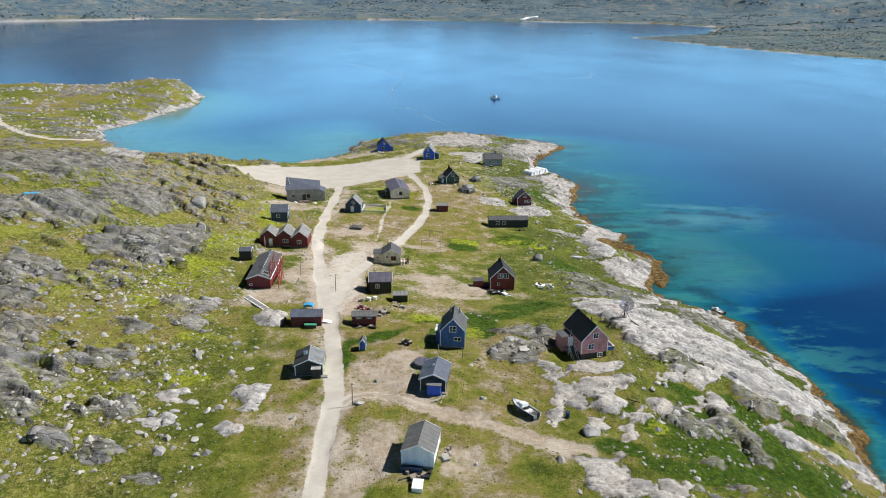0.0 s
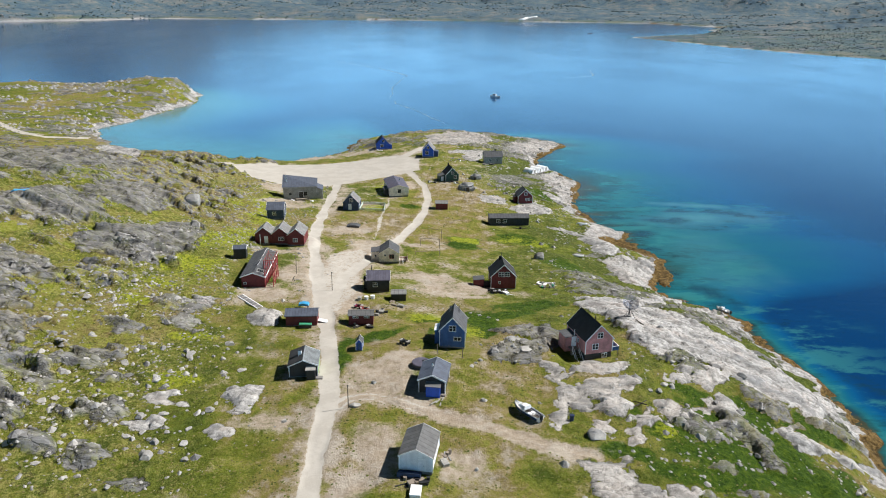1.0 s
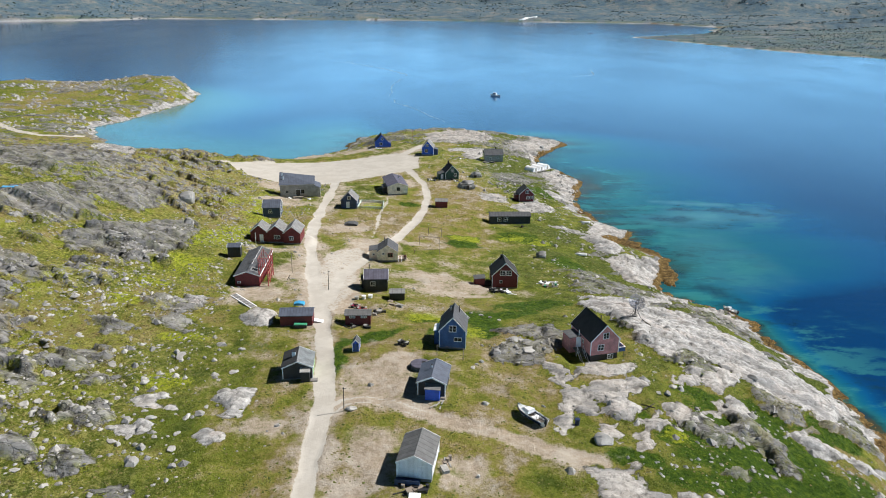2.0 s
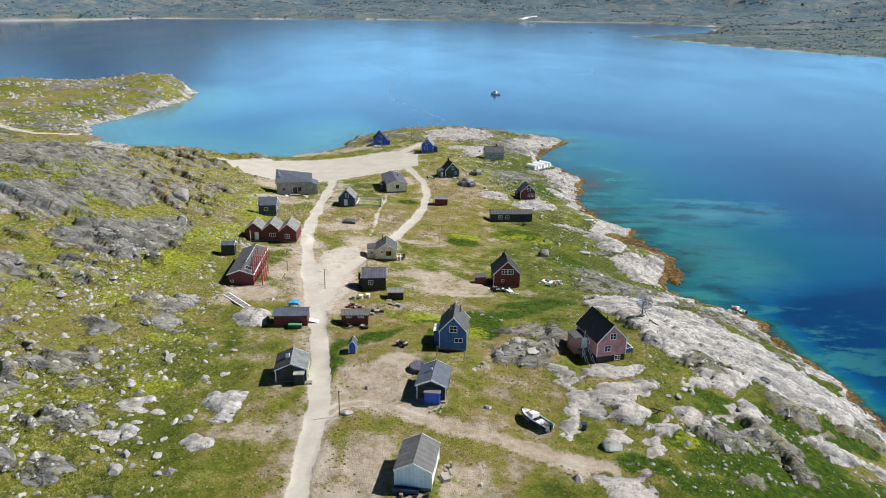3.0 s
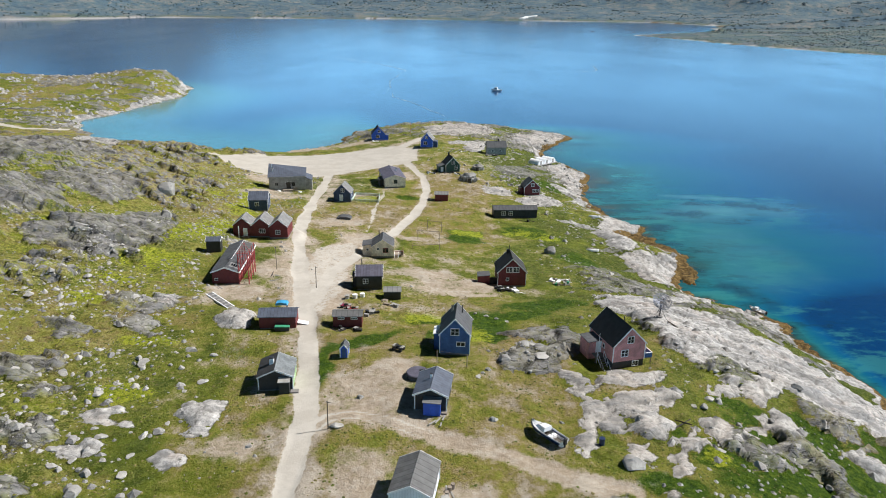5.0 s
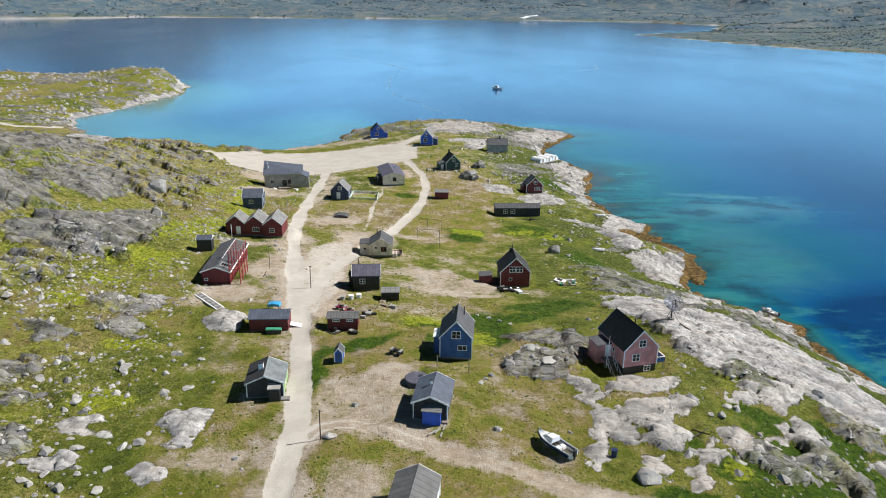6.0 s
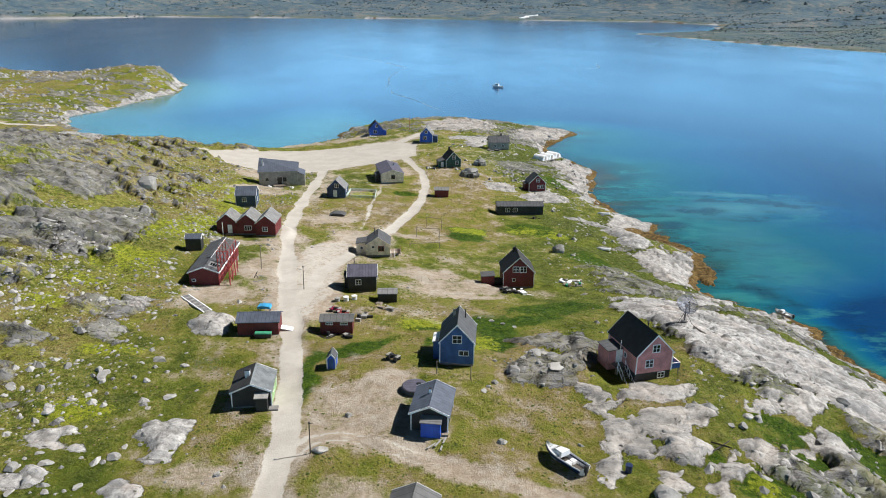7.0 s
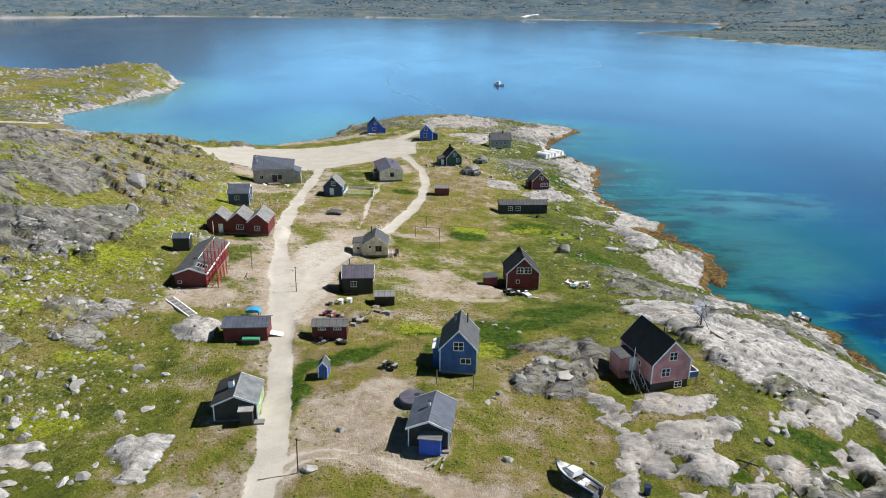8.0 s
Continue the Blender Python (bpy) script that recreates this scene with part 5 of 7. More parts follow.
part("balcony", Shape().box(2.87, -3.9, 0.85, 4.4, -1.0, 0.95).box(4.3, -3.85, -2.6, 4.4, -3.75, 0.9).box(4.3, -1.2, -2.6, 4.4, -1.1, 0.9), TIMBER, h)
part("balcony_rail", Shape().box(2.9, -3.96, 0.95, 4.46, -3.9, 1.75).box(4.4, -3.9, 0.95, 4.46, -1.0, 1.75), BLUE, h, "blue board railing")
part("rail_cap", Shape().box(2.88, -3.99, 1.75, 4.49, -3.87, 1.84).box(4.37, -3.87, 1.75, 4.49, -0.95, 1.84), WHITE, h, "white railing cap")

h = thing("house", "blue boarded house with a steep grey roof", "house", 2.4, 135.0, -4)
gable_body(h, 4.9, 6.4, 3.9, 2.7, BLUE, FELT, WHITE, plinth=0.35)
window(h, 4.9, 6.4, "S", 0.0, 3.7, 1.25, 1.15)
window(h, 4.9, 6.4, "S", 1.0, 1.75, 1.3, 0.7, 2, 1)
window(h, 4.9, 6.4, "E", 0.5, 1.6, 1.0, 1.0)
chimney(h, -0.7, 1.4, 5.0, 6.9, GREY, 0.16)
stovepipe(h, 1.0, 1.6, 5.1, 6.9)
lean_to(h, -3.6, -2.46, -1.4, 1.4, 2.9, 3.2, BLUE, WHITE, "porch")

h = thing("shed", "dark boarded shed with a grey gable roof", "shed", -1.1, 117.2, -7)
gable_body(h, 4.5, 6.0, 2.7, 1.0, BLACK, BLUE_FELT, WHITE, over=0.35, plinth=0.15)
lean_to(h, -0.9, 1.5, -4.2, -3.02, 2.05, 2.35, BRIGHT_BLUE, PALE_FELT, "porch", "y")
chimney(h, -0.35, 0.1, 3.0, 4.3, WHITE, 0.13)
part("step", Shape().box(1.6, -3.7, -0.3, 2.4, -2.6, 0.25), TIMBER, h)
h = thing("tank", "round grey storage tank beside a shed", "tank", -3.6, 123.9)
part("body", Shape().bar((0, 0, -0.4), (0, 0, 0.75), 1.75, sides=40), FELT, h)
part("lid", Shape().bar((0, 0, 0.75), (0, 0, 0.85), 1.82, 1.7, 40), VIOLET_FELT, h)
part("hatch", Shape().bar((0.5, 0.4, 0.85), (0.5, 0.4, 0.95), 0.3, sides=16), IRON, h)

h = thing("house", "white boarded house with a pale grey gable roof", "house", -3.0, 96.8, -8)
gable_body(h, 4.9, 6.6, 3.0, 1.2, WHITE_BOARDS, GREY_FELT, WHITE, over=0.2, plinth=0.55)
door(h, 4.9, 6.6, "S", 0.85, 0.6, 0.95, 1.95, WHITE_BOARDS)
window(h, 4.9, 6.6, "E", 0.6, 1.4, 1.0, 0.9)
part("deck", Shape().box(-2.6, -4.5, -0.6, 0.9, -3.3, 0.45).box(-2.6, -4.56, 0.45, 0.9, -4.5, 0.95), NAVY, h, "low dark blue deck")
h = thing("chest", "white insulated fish box on the grass", "box", -3.3, 89.3, -4)
part("body", Shape().box(-0.75, -1.1, 0, 0.75, 1.1, 0.75), GEL, h)
part("lid", Shape().box(-0.8, -1.15, 0.75, 0.8, 1.15, 0.87), WHITE, h)

h = thing("shed", "low shed with a roof edge beside the grass", "shed", 29.0, 83.6, 90)
gable_body(h, 4.0, 8.0, 2.2, 0.7, GREY, FELT, GREY, plinth=0.1)

h = thing("house", "dark boarded cottage with a patched metal roof", "house", -25.0, 122.2, 6)
gable_body(h, 5.0, 5.2, 2.4, 1.1, BLACK, TIN, WHITE, over=0.25, plinth=0.2)
part("roof_covering", Shape().prism([(-2.78, 2.47), (-0.05, 3.62), (-0.05, 3.67), (-2.78, 2.52)], -2.95, 2.95), DARK_FELT, h, "dark felt over one roof slope")
part("side_cladding", Shape().box(2.5, -2.55, 0.2, 2.57, 2.55, 2.28), PALE_GREEN, h, "pale green boarded side wall")
chimney(h, -0.7, -0.2, 2.9, 4.3, WHITE, 0.32)
lean_to(h, 0.6, 2.1, -3.7, -2.62, 1.95, 2.15, BLACK, GREY, "porch", "y")
part("step", Shape().box(2.2, -3.6, -0.3, 3.4, -2.6, 0.18), CONCRETE, h)
window(h, 5.0, 5.2, "E", -0.4, 1.2, 0.8, 0.8)

h = thing("shed", "dark red shed with a blue-grey roof", "shed", -29.3, 143.0, 94)
gable_body(h, 3.8, 6.4, 2.3, 0.75, RED, BLUE_FELT, BLUE_FELT, over=0.25, plinth=0.1, trims=False)
part("ramp", Shape().poly([(-0.6, -3.3, 0.5), (0.8, -3.3, 0.5), (0.8, -5.2, 0.05), (-0.6, -5.2, 0.05), (-0.6, -3.3, 0.42), (0.8, -3.3, 0.42), (0.8, -5.2, -0.03), (-0.6, -5.2, -0.03)], [(0, 3, 2, 1), (4, 5, 6, 7), (0, 1, 5, 4), (1, 2, 6, 5), (2, 3, 7, 6), (3, 0, 4, 7)]), WHITE, h, "white plank ramp")
h = thing("skip", "long box under a green cover beside a shed", "box", -28.2, 140.3, 4)
part("body", Shape().box(-1.25, -0.4, 0, 1.25, 0.4, 0.65), DARK_TIMBER, h)
part("cover", Shape().prism([(-1.32, 0.64), (1.32, 0.64), (1.25, 0.8), (-1.25, 0.86)], -0.46, 0.46), GREEN_COVER, h)

h = thing("shed", "small dark red shed with a pale felt roof", "shed", -16.9, 143.3, 92)
gable_body(h, 2.8, 5.1, 2.2, 0.45, RED, GREY_FELT, RED, over=0.2, plinth=0.1, trims=False)
for u in (-1.2, 1.1):
    window(h, 2.8, 5.1, "W", -u, 1.7, 1.0, 0.28, 3, 1)

h = thing("outhouse", "tiny blue outhouse with a steep roof", "outhouse", -15.8, 130.2, 0)
gable_body(h, 1.15, 1.7, 1.8, 0.7, BRIGHT_BLUE, FELT, WHITE, over=0.15, plinth=0.15)
part("door", face_box(Shape(), 1.15, 1.7, "S", -0.3, 0.3, 0.2, 1.7, 0.0, 0.04), BLUE, h)

h = thing("house", "black boarded house with a violet-grey roof", "house", -15.5, 168.0, 94)
gable_body(h, 5.0, 5.3, 3.2, 1.4, BLACK, VIOLET_FELT, WHITE, over=0.25, plinth=0.2, corner=False)
window(h, 5.0, 5.3, "W", -0.75, 1.5, 0.95, 0.95)
window(h, 5.0, 5.3, "S", 0.4, 1.5, 0.9, 0.9)
stovepipe(h, 0.6, 1.6, 4.0, 5.6)
lean_to(h, -0.6, 1.6, 2.66, 3.5, 2.4, 2.6, BLACK, DARK_FELT, "porch")

h = thing("shed", "low black shed with a pale flat roof", "shed", -10.1, 160.4, 93)
gable_body(h, 2.6, 3.4, 1.7, 0.3, BLACK, PALE_FELT, BLACK, over=0.15, plinth=0.05, trims=False)

h = thing("house", "cream boarded house with a grey gable roof", "house", -15.0, 196.4, 3)
gable_body(h, 5.3, 6.2, 3.0, 1.75, CREAM, FELT, CREAM, over=0.25, plinth=0.55)
window(h, 5.3, 6.2, "S", 0.75, 1.5, 1.2, 1.1, 2, 1, RED_STEEL)
window(h, 5.3, 6.2, "S", -1.1, 2.2, 0.5, 0.5, 1, 1)
stovepipe(h, -0.9, 1.0, 4.0, 5.8)
lean_to(h, -5.0, -2.7, -1.3, 2.6, 2.7, 3.0, CREAM, FELT, "annex", base=-0.5)
window(h, 10.0, 2.62, "S", -3.8, 1.4, 0.5, 0.5, 1, 1)
part("terrace", Shape().box(2.75, -2.2, 0.45, 5.2, 1.2, 0.58).box(5.0, -2.1, -1, 5.12, -1.98, 1.5).box(5.0, 1.0, -1, 5.12, 1.12, 1.5).box(2.8, -2.1, -1, 2.92, -1.98, 0.5), TIMBER, h)
part("terrace_rail", Shape().box(2.8, -2.2, 1.35, 5.15, -2.12, 1.45).box(5.05, -2.2, 1.35, 5.13, 1.15, 1.45).box(5.05, -2.1, 0.6, 5.1, 1.1, 1.2), RED, h)
stairs(h, 3.4, -2.3, 0.55, 0.9, 0.9, 3)

h = thing("house", "dark red house with a black roof and white windows", "house", 15.7, 179.9, 2)
gable_body(h, 6.3, 6.2, 3.6, 3.1, RED, DARK_FELT, WHITE, over=0.3, plinth=0.3)
for u in (-0.62, 0.9):
    window(h, 6.3, 6.2, "S", u, 3.5, 1.2, 1.15)
window(h, 6.3, 6.2, "S", -1.0, 1.5, 0.55, 0.6, 1, 1)
part("finial", Shape().bar((0, 3.3, 6.6), (0, 3.3, 7.9), 0.06, sides=6), IRON, h)
chimney(h, -0.6, 2.0, 6.0, 7.2, DARK_FELT, 0.2)
lean_to(h, -7.6, -5.0, -2.6, 0.0, 2.3, 2.5, RED, FELT, "outbuilding", base=-0.8)
part("link_wall", Shape().box(-5.0, -1.6, -0.8, -3.2, -1.4, 1.5), DARK_TIMBER, h)

h = thing("hall", "long red boarded hall with a low grey roof", "building", -45.5, 172.7, 3)
gable_body(h, 5.5, 17.2, 2.7, 1.0, RED, FELT, WHITE, over=0.25, plinth=0.1, corner=False)
window(h, 5.5, 17.2, "S", -1.9, 0.9, 0.6, 0.4, 1, 1)
part("skylight", Shape().prism([(0.6, 3.64), (2.5, 2.95), (2.5, 3.0), (0.6, 3.69)], -7.6, -5.2), PALE_FELT, h, "pale patch of roof sheets")
for i in range(4):
    part("skylight_pane", Shape().prism([(0.9 + i * 0.42, 3.58 - i * 0.153), (1.2 + i * 0.42, 3.47 - i * 0.153), (1.2 + i * 0.42, 3.51 - i * 0.153), (0.9 + i * 0.42, 3.62 - i * 0.153)], -6.9, -5.8), GLASS, h)
part("clerestory", Shape().box(0.12, -3.6, 3.4, 0.30, 8.75, 4.05), WHITE, h, "white strip wall along the ridge")
part("upper_roof", Shape().prism([(-0.55, 3.72), (0.42, 4.05), (0.42, 4.15), (-0.55, 3.82)], -3.7, 8.85), FELT, h)
part("eaves_board", Shape().box(2.98, -8.8, 2.45, 3.06, 8.8, 2.8), WHITE, h)
h = thing("drying_rack", "tall red timber drying frame beside the hall", "rack", -41.5, 167.6, 3)
for y_ in (-3.4, -1.1, 1.2, 3.4):
    for x_ in (-0.9, 1.1):
        part("post", Shape().bar((x_, y_, -0.5), (x_, y_, 6.8), 0.10, sides=4), RED_STEEL, h)
    part("brace", Shape().bar((-0.9, y_, 0.3), (1.1, y_, 3.4), 0.06, sides=4), RED_STEEL, h)
    part("brace", Shape().bar((1.1, y_, 3.4), (-0.9, y_, 6.6), 0.06, sides=4), RED_STEEL, h)
for z_ in (1.3, 3.1, 4.9, 6.8):
    for x_ in (-0.9, 1.1):
        part("rail", Shape().bar((x_, -3.6, z_), (x_, 3.6, z_), 0.07, sides=4), RED_STEEL, h)
    part("rail", Shape().bar((-1.0, -3.4, z_), (1.3, -3.4, z_), 0.07, sides=4), RED_STEEL, h)
for y_ in (-3.4, -1.1, 1.2):
    part("brace", Shape().bar((1.1, y_, 0.2), (1.1, y_ + 2.3, 3.2), 0.06, sides=4), RED_STEEL, h)
    part("brace", Shape().bar((1.1, y_ + 2.3, 3.2), (1.1, y_, 6.7), 0.06, sides=4), RED_STEEL, h)
for y_ in (-2.9, -1.9, -0.9, 0.1, 1.1, 2.1, 3.1):
    part("rail", Shape().bar((-1.1, y_, 6.9), (1.4, y_, 6.9), 0.05, sides=4), TIMBER, h)

h = thing("target_ring", "low round concrete slab with a thin iron post", "slab", -36.6, 168.6)
part("slab", Shape().bar((0, 0, -0.2), (0, 0, 0.12), 2.0, 1.9, 28), CONCRETE, h)
part("post", Shape().bar((-0.3, 0, 0), (0.5, 0.1, 1.5), 0.07, sides=6).bar((0.7, 0, 0), (0.2, 0.0, 0.9), 0.06, sides=6), IRON, h)

h = thing("shed", "small black shed with a blue-grey roof", "shed", -53.6, 184.9, 96)
gable_body(h, 2.6, 3.2, 2.7, 0.6, BLACK, BLUE_FELT, WHITE, over=0.15, plinth=0.05, corner=False)

h = thing("house", "long red house with three grey gables", "house", -47.1, 205.0, 1, z=14.7)
for x_, l_, ys in ((-4.75, 5.0, 0.0), (0.0, 6.0, 0.3), (4.75, 7.0, -0.2)):
    gable_body(h, 4.7, l_, 3.2, 1.9, RED, PALE_FELT, WHITE, over=0.16, plinth=0.3, x_shift=x_, y_shift=ys, corner=False)
window(h, 0, 5.4, "S", 0.4, 1.2, 1.5, 1.0, 3, 1)
window(h, 0, 7.4, "S", 4.6, 1.2, 1.1, 1.0)
door(h, 0, 5.0, "S", -4.0, 0.3, 0.9, 2.0)
part("porch_post", Shape().box(-5.6, -3.4, -0.4, -5.45, -3.25, 3.2), WHITE, h)
part("porch_step", Shape().box(-4.9, -3.4, -0.6, -3.1, -2.5, 0.3), TIMBER, h)

h = thing("house", "navy boarded house with a slate-blue roof", "house", -55.0, 233.5, 95)
gable_body(h, 5.2, 5.4, 3.4, 1.8, NAVY, BLUE_FELT, WHITE, over=0.25, plinth=0.3)
window(h, 5.2, 5.4, "W", -0.4, 1.6, 1.0, 1.0)
window(h, 5.2, 5.4, "S", 0.2, 1.2, 0.9, 1.0)

h = thing("workshop", "large grey boarded building with a slanting blue-grey roof", "building", -54.3, 270.7, 99)
corner_up, corner_low, eave = 7.3, 5.7, 4.7
part("wall", Shape().poly([(-4, -6.1, 0.2), (4, -6.1, 0.2), (4, 6.1, 0.2), (-4, 6.1, 0.2), (-4, -6.1, eave), (4, -6.1, corner_low), (4, 6.1, corner_up), (-4, 6.1, eave)], [(3, 2, 1, 0), (4, 5, 6), (4, 6, 7), (0, 1, 5, 4), (1, 2, 6, 5), (2, 3, 7, 6), (3, 0, 4, 7)]), GREY, h)
part("foundation", Shape().box(-3.95, -6.05, -2.4, 3.95, 6.05, 0.22), CONCRETE, h, "rough foundation wall")
k0, k1 = (corner_low - eave) / 8, (corner_up - eave) / 8
rim = [(-4.4, -6.5, eave - 0.4 * k0), (4.4, -6.5, corner_low + 0.4 * k0), (4.4, 6.5, corner_up + 0.4 * k1), (-4.4, 6.5, eave - 0.4 * k1)]
part("roof", Shape().poly([(x_, y_, z_ + 0.03) for x_, y_, z_ in rim] + [(x_, y_, z_ + 0.25) for x_, y_, z_ in rim], [(3, 2, 1, 0), (4, 5, 6), (4, 6, 7), (0, 1, 5, 4), (1, 2, 6, 5), (2, 3, 7, 6), (3, 0, 4, 7)]), BLUE_FELT, h)
part("fascia", Shape().poly([(-4.45, -6.5, eave - 0.25), (-4.4, -6.5, eave - 0.25), (-4.4, 6.5, eave - 0.32), (-4.45, 6.5, eave - 0.32), (-4.45, -6.5, eave + 0.2), (-4.4, -6.5, eave + 0.2), (-4.4, 6.5, eave + 0.12), (-4.45, 6.5, eave + 0.12)], [(3, 2, 1, 0), (4, 5, 6, 7), (0, 1, 5, 4), (1, 2, 6, 5), (2, 3, 7, 6), (3, 0, 4, 7)]), GREY, h)
lean_to(h, -3.4, 3.6, -8.4, -6.12, 3.3, 4.2, GREY, BLUE_FELT, "annex", "y", base=-0.4)
door(h, 8.0, 12.2, "W", 0.4, 0.6, 1.6, 2.3, DARK_TIMBER)
window(h, 8.0, 12.2, "W", 2.0, 1.5, 1.0, 1.2, 2, 2, DARK_TIMBER)
window(h, 8.0, 12.2, "W", -3.6, 1.7, 0.9, 0.9, 2, 1, GREY)
part("landing", Shape().box(-6.0, -2.0, -0.5, -4.02, 1.6, 0.55), TIMBER, h)
stairs(h, -5.4, -2.05, 0.55, 1.4, 1.2, 3, (0, -1), TIMBER)
chimney(h, -0.6, 5.0, 5.4, 7.3, WHITE, 0.2)
chimney(h, 1.6, 5.4, 6.2, 8.0, WHITE, 0.2)

h = thing("house", "dark blue cottage with a white door", "house", -32.7, 255.0, -3)
gable_body(h, 5.3, 5.6, 3.0, 2.6, NAVY, PALE_FELT, NAVY, over=0.25, plinth=0.2)
door(h, 5.3, 5.6, "S", -0.3, 0.3, 1.0, 2.1)
window(h, 5.3, 5.6, "S", 0.2, 3.3, 1.0, 1.1)
window(h, 5.3, 5.6, "E", 0.0, 1.4, 1.0, 1.0)

h = thing("house", "cream house with a dark grey gable roof", "house", -18.7, 282.6, 12)
gable_body(h, 7.3, 15.4, 3.5, 1.15, CREAM, VIOLET_FELT, CREAM, over=0.4, plinth=0.5)
window(h, 7.4, 15.4, "S", 0.2, 1.7, 1.1, 1.2, 2, 1, DARK_TIMBER)
window(h, 7.3, 15.4, "E", -3.0, 1.6, 1.1, 1.1)
chimney(h, 1.6, 1.0, 3.6, 5.0, WHITE, 0.2)
lean_to(h, -5.2, -3.72, -4.6, 0.2, 2.3, 2.6, DARK_TIMBER, FELT, "porch")

h = thing("shed", "dark red shed with a pale grey roof", "shed", -0.5, 261.8, 90)
gable_body(h, 3.4, 4.4, 2.3, 0.55, RED, PALE_FELT, RED, over=0.2, plinth=0.05, trims=False)

h = thing("longhouse", "long low dark house with two white windows", "house", 23.2, 249.2, 93)
gable_body(h, 4.0, 14.0, 2.7, 0.9, BLACK, FELT, BLACK, over=0.2, plinth=0.1, trims=False)
for u in (-3.8, -1.5):
    window(h, 4.0, 14.0, "W", u, 1.0, 1.2, 1.1)

h = thing("house", "small dark red house with white trim", "house", 31.9, 281.0, 8, z=6.4)
gable_body(h, 5.7, 5.2, 3.2, 2.6, RED, FELT, WHITE, over=0.25, plinth=0.3)
window(h, 5.7, 5.2, "S", 0.2, 3.5, 1.1, 1.0)
for u in (0.6, 1.8):
    window(h, 5.7, 5.2, "S", u, 1.3, 1.05, 1.0)
lean_to(h, -4.0, -2.87, -1.0, 2.0, 2.4, 2.7, RED, DARK_FELT, "porch")

h = thing("house", "dark green house with a black roof", "house", 3.0, 304.6, 14)
gable_body(h, 5.6, 6.4, 3.0, 2.9, GREEN, DARK_FELT, WHITE, over=0.25, plinth=0.3)
window(h, 5.6, 6.4, "S", 0.1, 3.3, 1.0, 1.2)
window(h, 5.6, 6.4, "S", 1.3, 1.3, 1.0, 1.2)
chimney(h, -0.4, 2.2, 5.2, 6.9, DARK_FELT, 0.25)
lean_to(h, -5.2, -2.82, -1.8, 2.4, 2.2, 2.9, GREEN, FELT, "annex")
door(h, 10.4, 3.6, "S", -4.0, 0.1, 0.9, 1.9, WHITE)

h = thing("house", "grey timber house with a grey roof", "house", 23.6, 346.5, 96)
gable_body(h, 5.6, 8.4, 3.4, 2.2, GREY, FELT, GREY, over=0.3, plinth=0.3, trims=False)
window(h, 5.6, 8.4, "W", 1.5, 1.4, 0.9, 0.9)
window(h, 5.6, 8.4, "W", -1.8, 1.4, 0.9, 0.9)
chimney(h, 0, -1.0, 5.2, 6.6, DARK_FELT, 0.25)

h = thing("house", "bright blue house on the rocky shore", "house", -32.4, 380.5, 8)
gable_body(h, 6.2, 6.6, 3.4, 3.2, BRIGHT_BLUE, DARK_FELT, BRIGHT_BLUE, over=0.25, plinth=0.5)
window(h, 6.2, 6.6, "S", -0.3, 1.5, 1.5, 1.2)
window(h, 6.2, 6.6, "S", 0.4, 4.1, 1.0, 1.1)
lean_to(h, 3.12, 5.0, -1.5, 2.5, 2.6, 2.2, BRIGHT_BLUE, BLUE_FELT, "porch")

h = thing("house", "bright blue house with a pale grey roof", "house", -7.3, 351.5, -4)
gable_body(h, 5.4, 6.4, 3.8, 3.0, BRIGHT_BLUE, PALE_FELT, WHITE, over=0.25, plinth=0.6)
window(h, 5.4, 6.4, "S", -0.6, 1.6, 1.4, 1.4)
window(h, 5.4, 6.4, "S", -0.1, 4.3, 1.1, 1.1)
lean_to(h, 2.72, 4.6, -1.0, 2.4, 3.0, 2.6, NAVY, BLUE_FELT, "porch")

# ---- rocks ----


def rock_mesh(name, seed, mat, flat=0.6, detail=3):
    """A weathered lump of rock, about one metre in radius, with flattened faces."""
    rnd = random.Random(seed)
    bm = bmesh.new()
    bmesh.ops.create_icosphere(bm, subdivisions=detail, radius=1.0)
    cuts = [(Vector((rnd.gauss(0, 1), rnd.gauss(0, 1), rnd.gauss(0, 0.8))).normalized(), rnd.uniform(0.50, 0.80)) for _ in range(13)]
    shift = Vector((rnd.uniform(-50, 50), rnd.uniform(-50, 50), 0))
    for v in bm.verts:
        p = v.co.copy()
        for nrm, d in cuts:
            over_ = p.dot(nrm) - d
            if over_ > 0:
                p -= nrm * over_ * 0.97
        p *= 1 + 0.11 * noise.fractal(p * 1.6 + shift, 1.0, 2.0, 4)
        v.co = (p.x, p.y, p.z * flat)
    me = bpy.data.meshes.new(name)
    bm.to_mesh(me)
    bm.free()
    me.materials.append(mat)
    return me


GREY_ROCKS = [rock_mesh("boulder", 10 + i, ROCK, f) for i, f in enumerate((0.75, 0.6, 0.5, 0.7))]
WET_ROCKS = [rock_mesh("skerry", 50 + i, WET_ROCK, 0.5) for i in range(2)]
PALE_ROCKS = [rock_mesh("boulder", 30 + i, PALE_ROCK, f) for i, f in enumerate((0.6, 0.45, 0.5, 0.7))]


def boulder(x, y, rx, ry, rz, turn, pale_one, k, label, group=""):
    ob = new("boulder", (PALE_ROCKS if pale_one else GREY_ROCKS)[k % 4])
    ob.matrix_world = pose(x, y, height_at(x, y) + rz * 0.05, 0, 0, turn) @ Matrix.Diagonal((rx, ry, rz, 1))
    return tagged(ob, label, "rock", group)


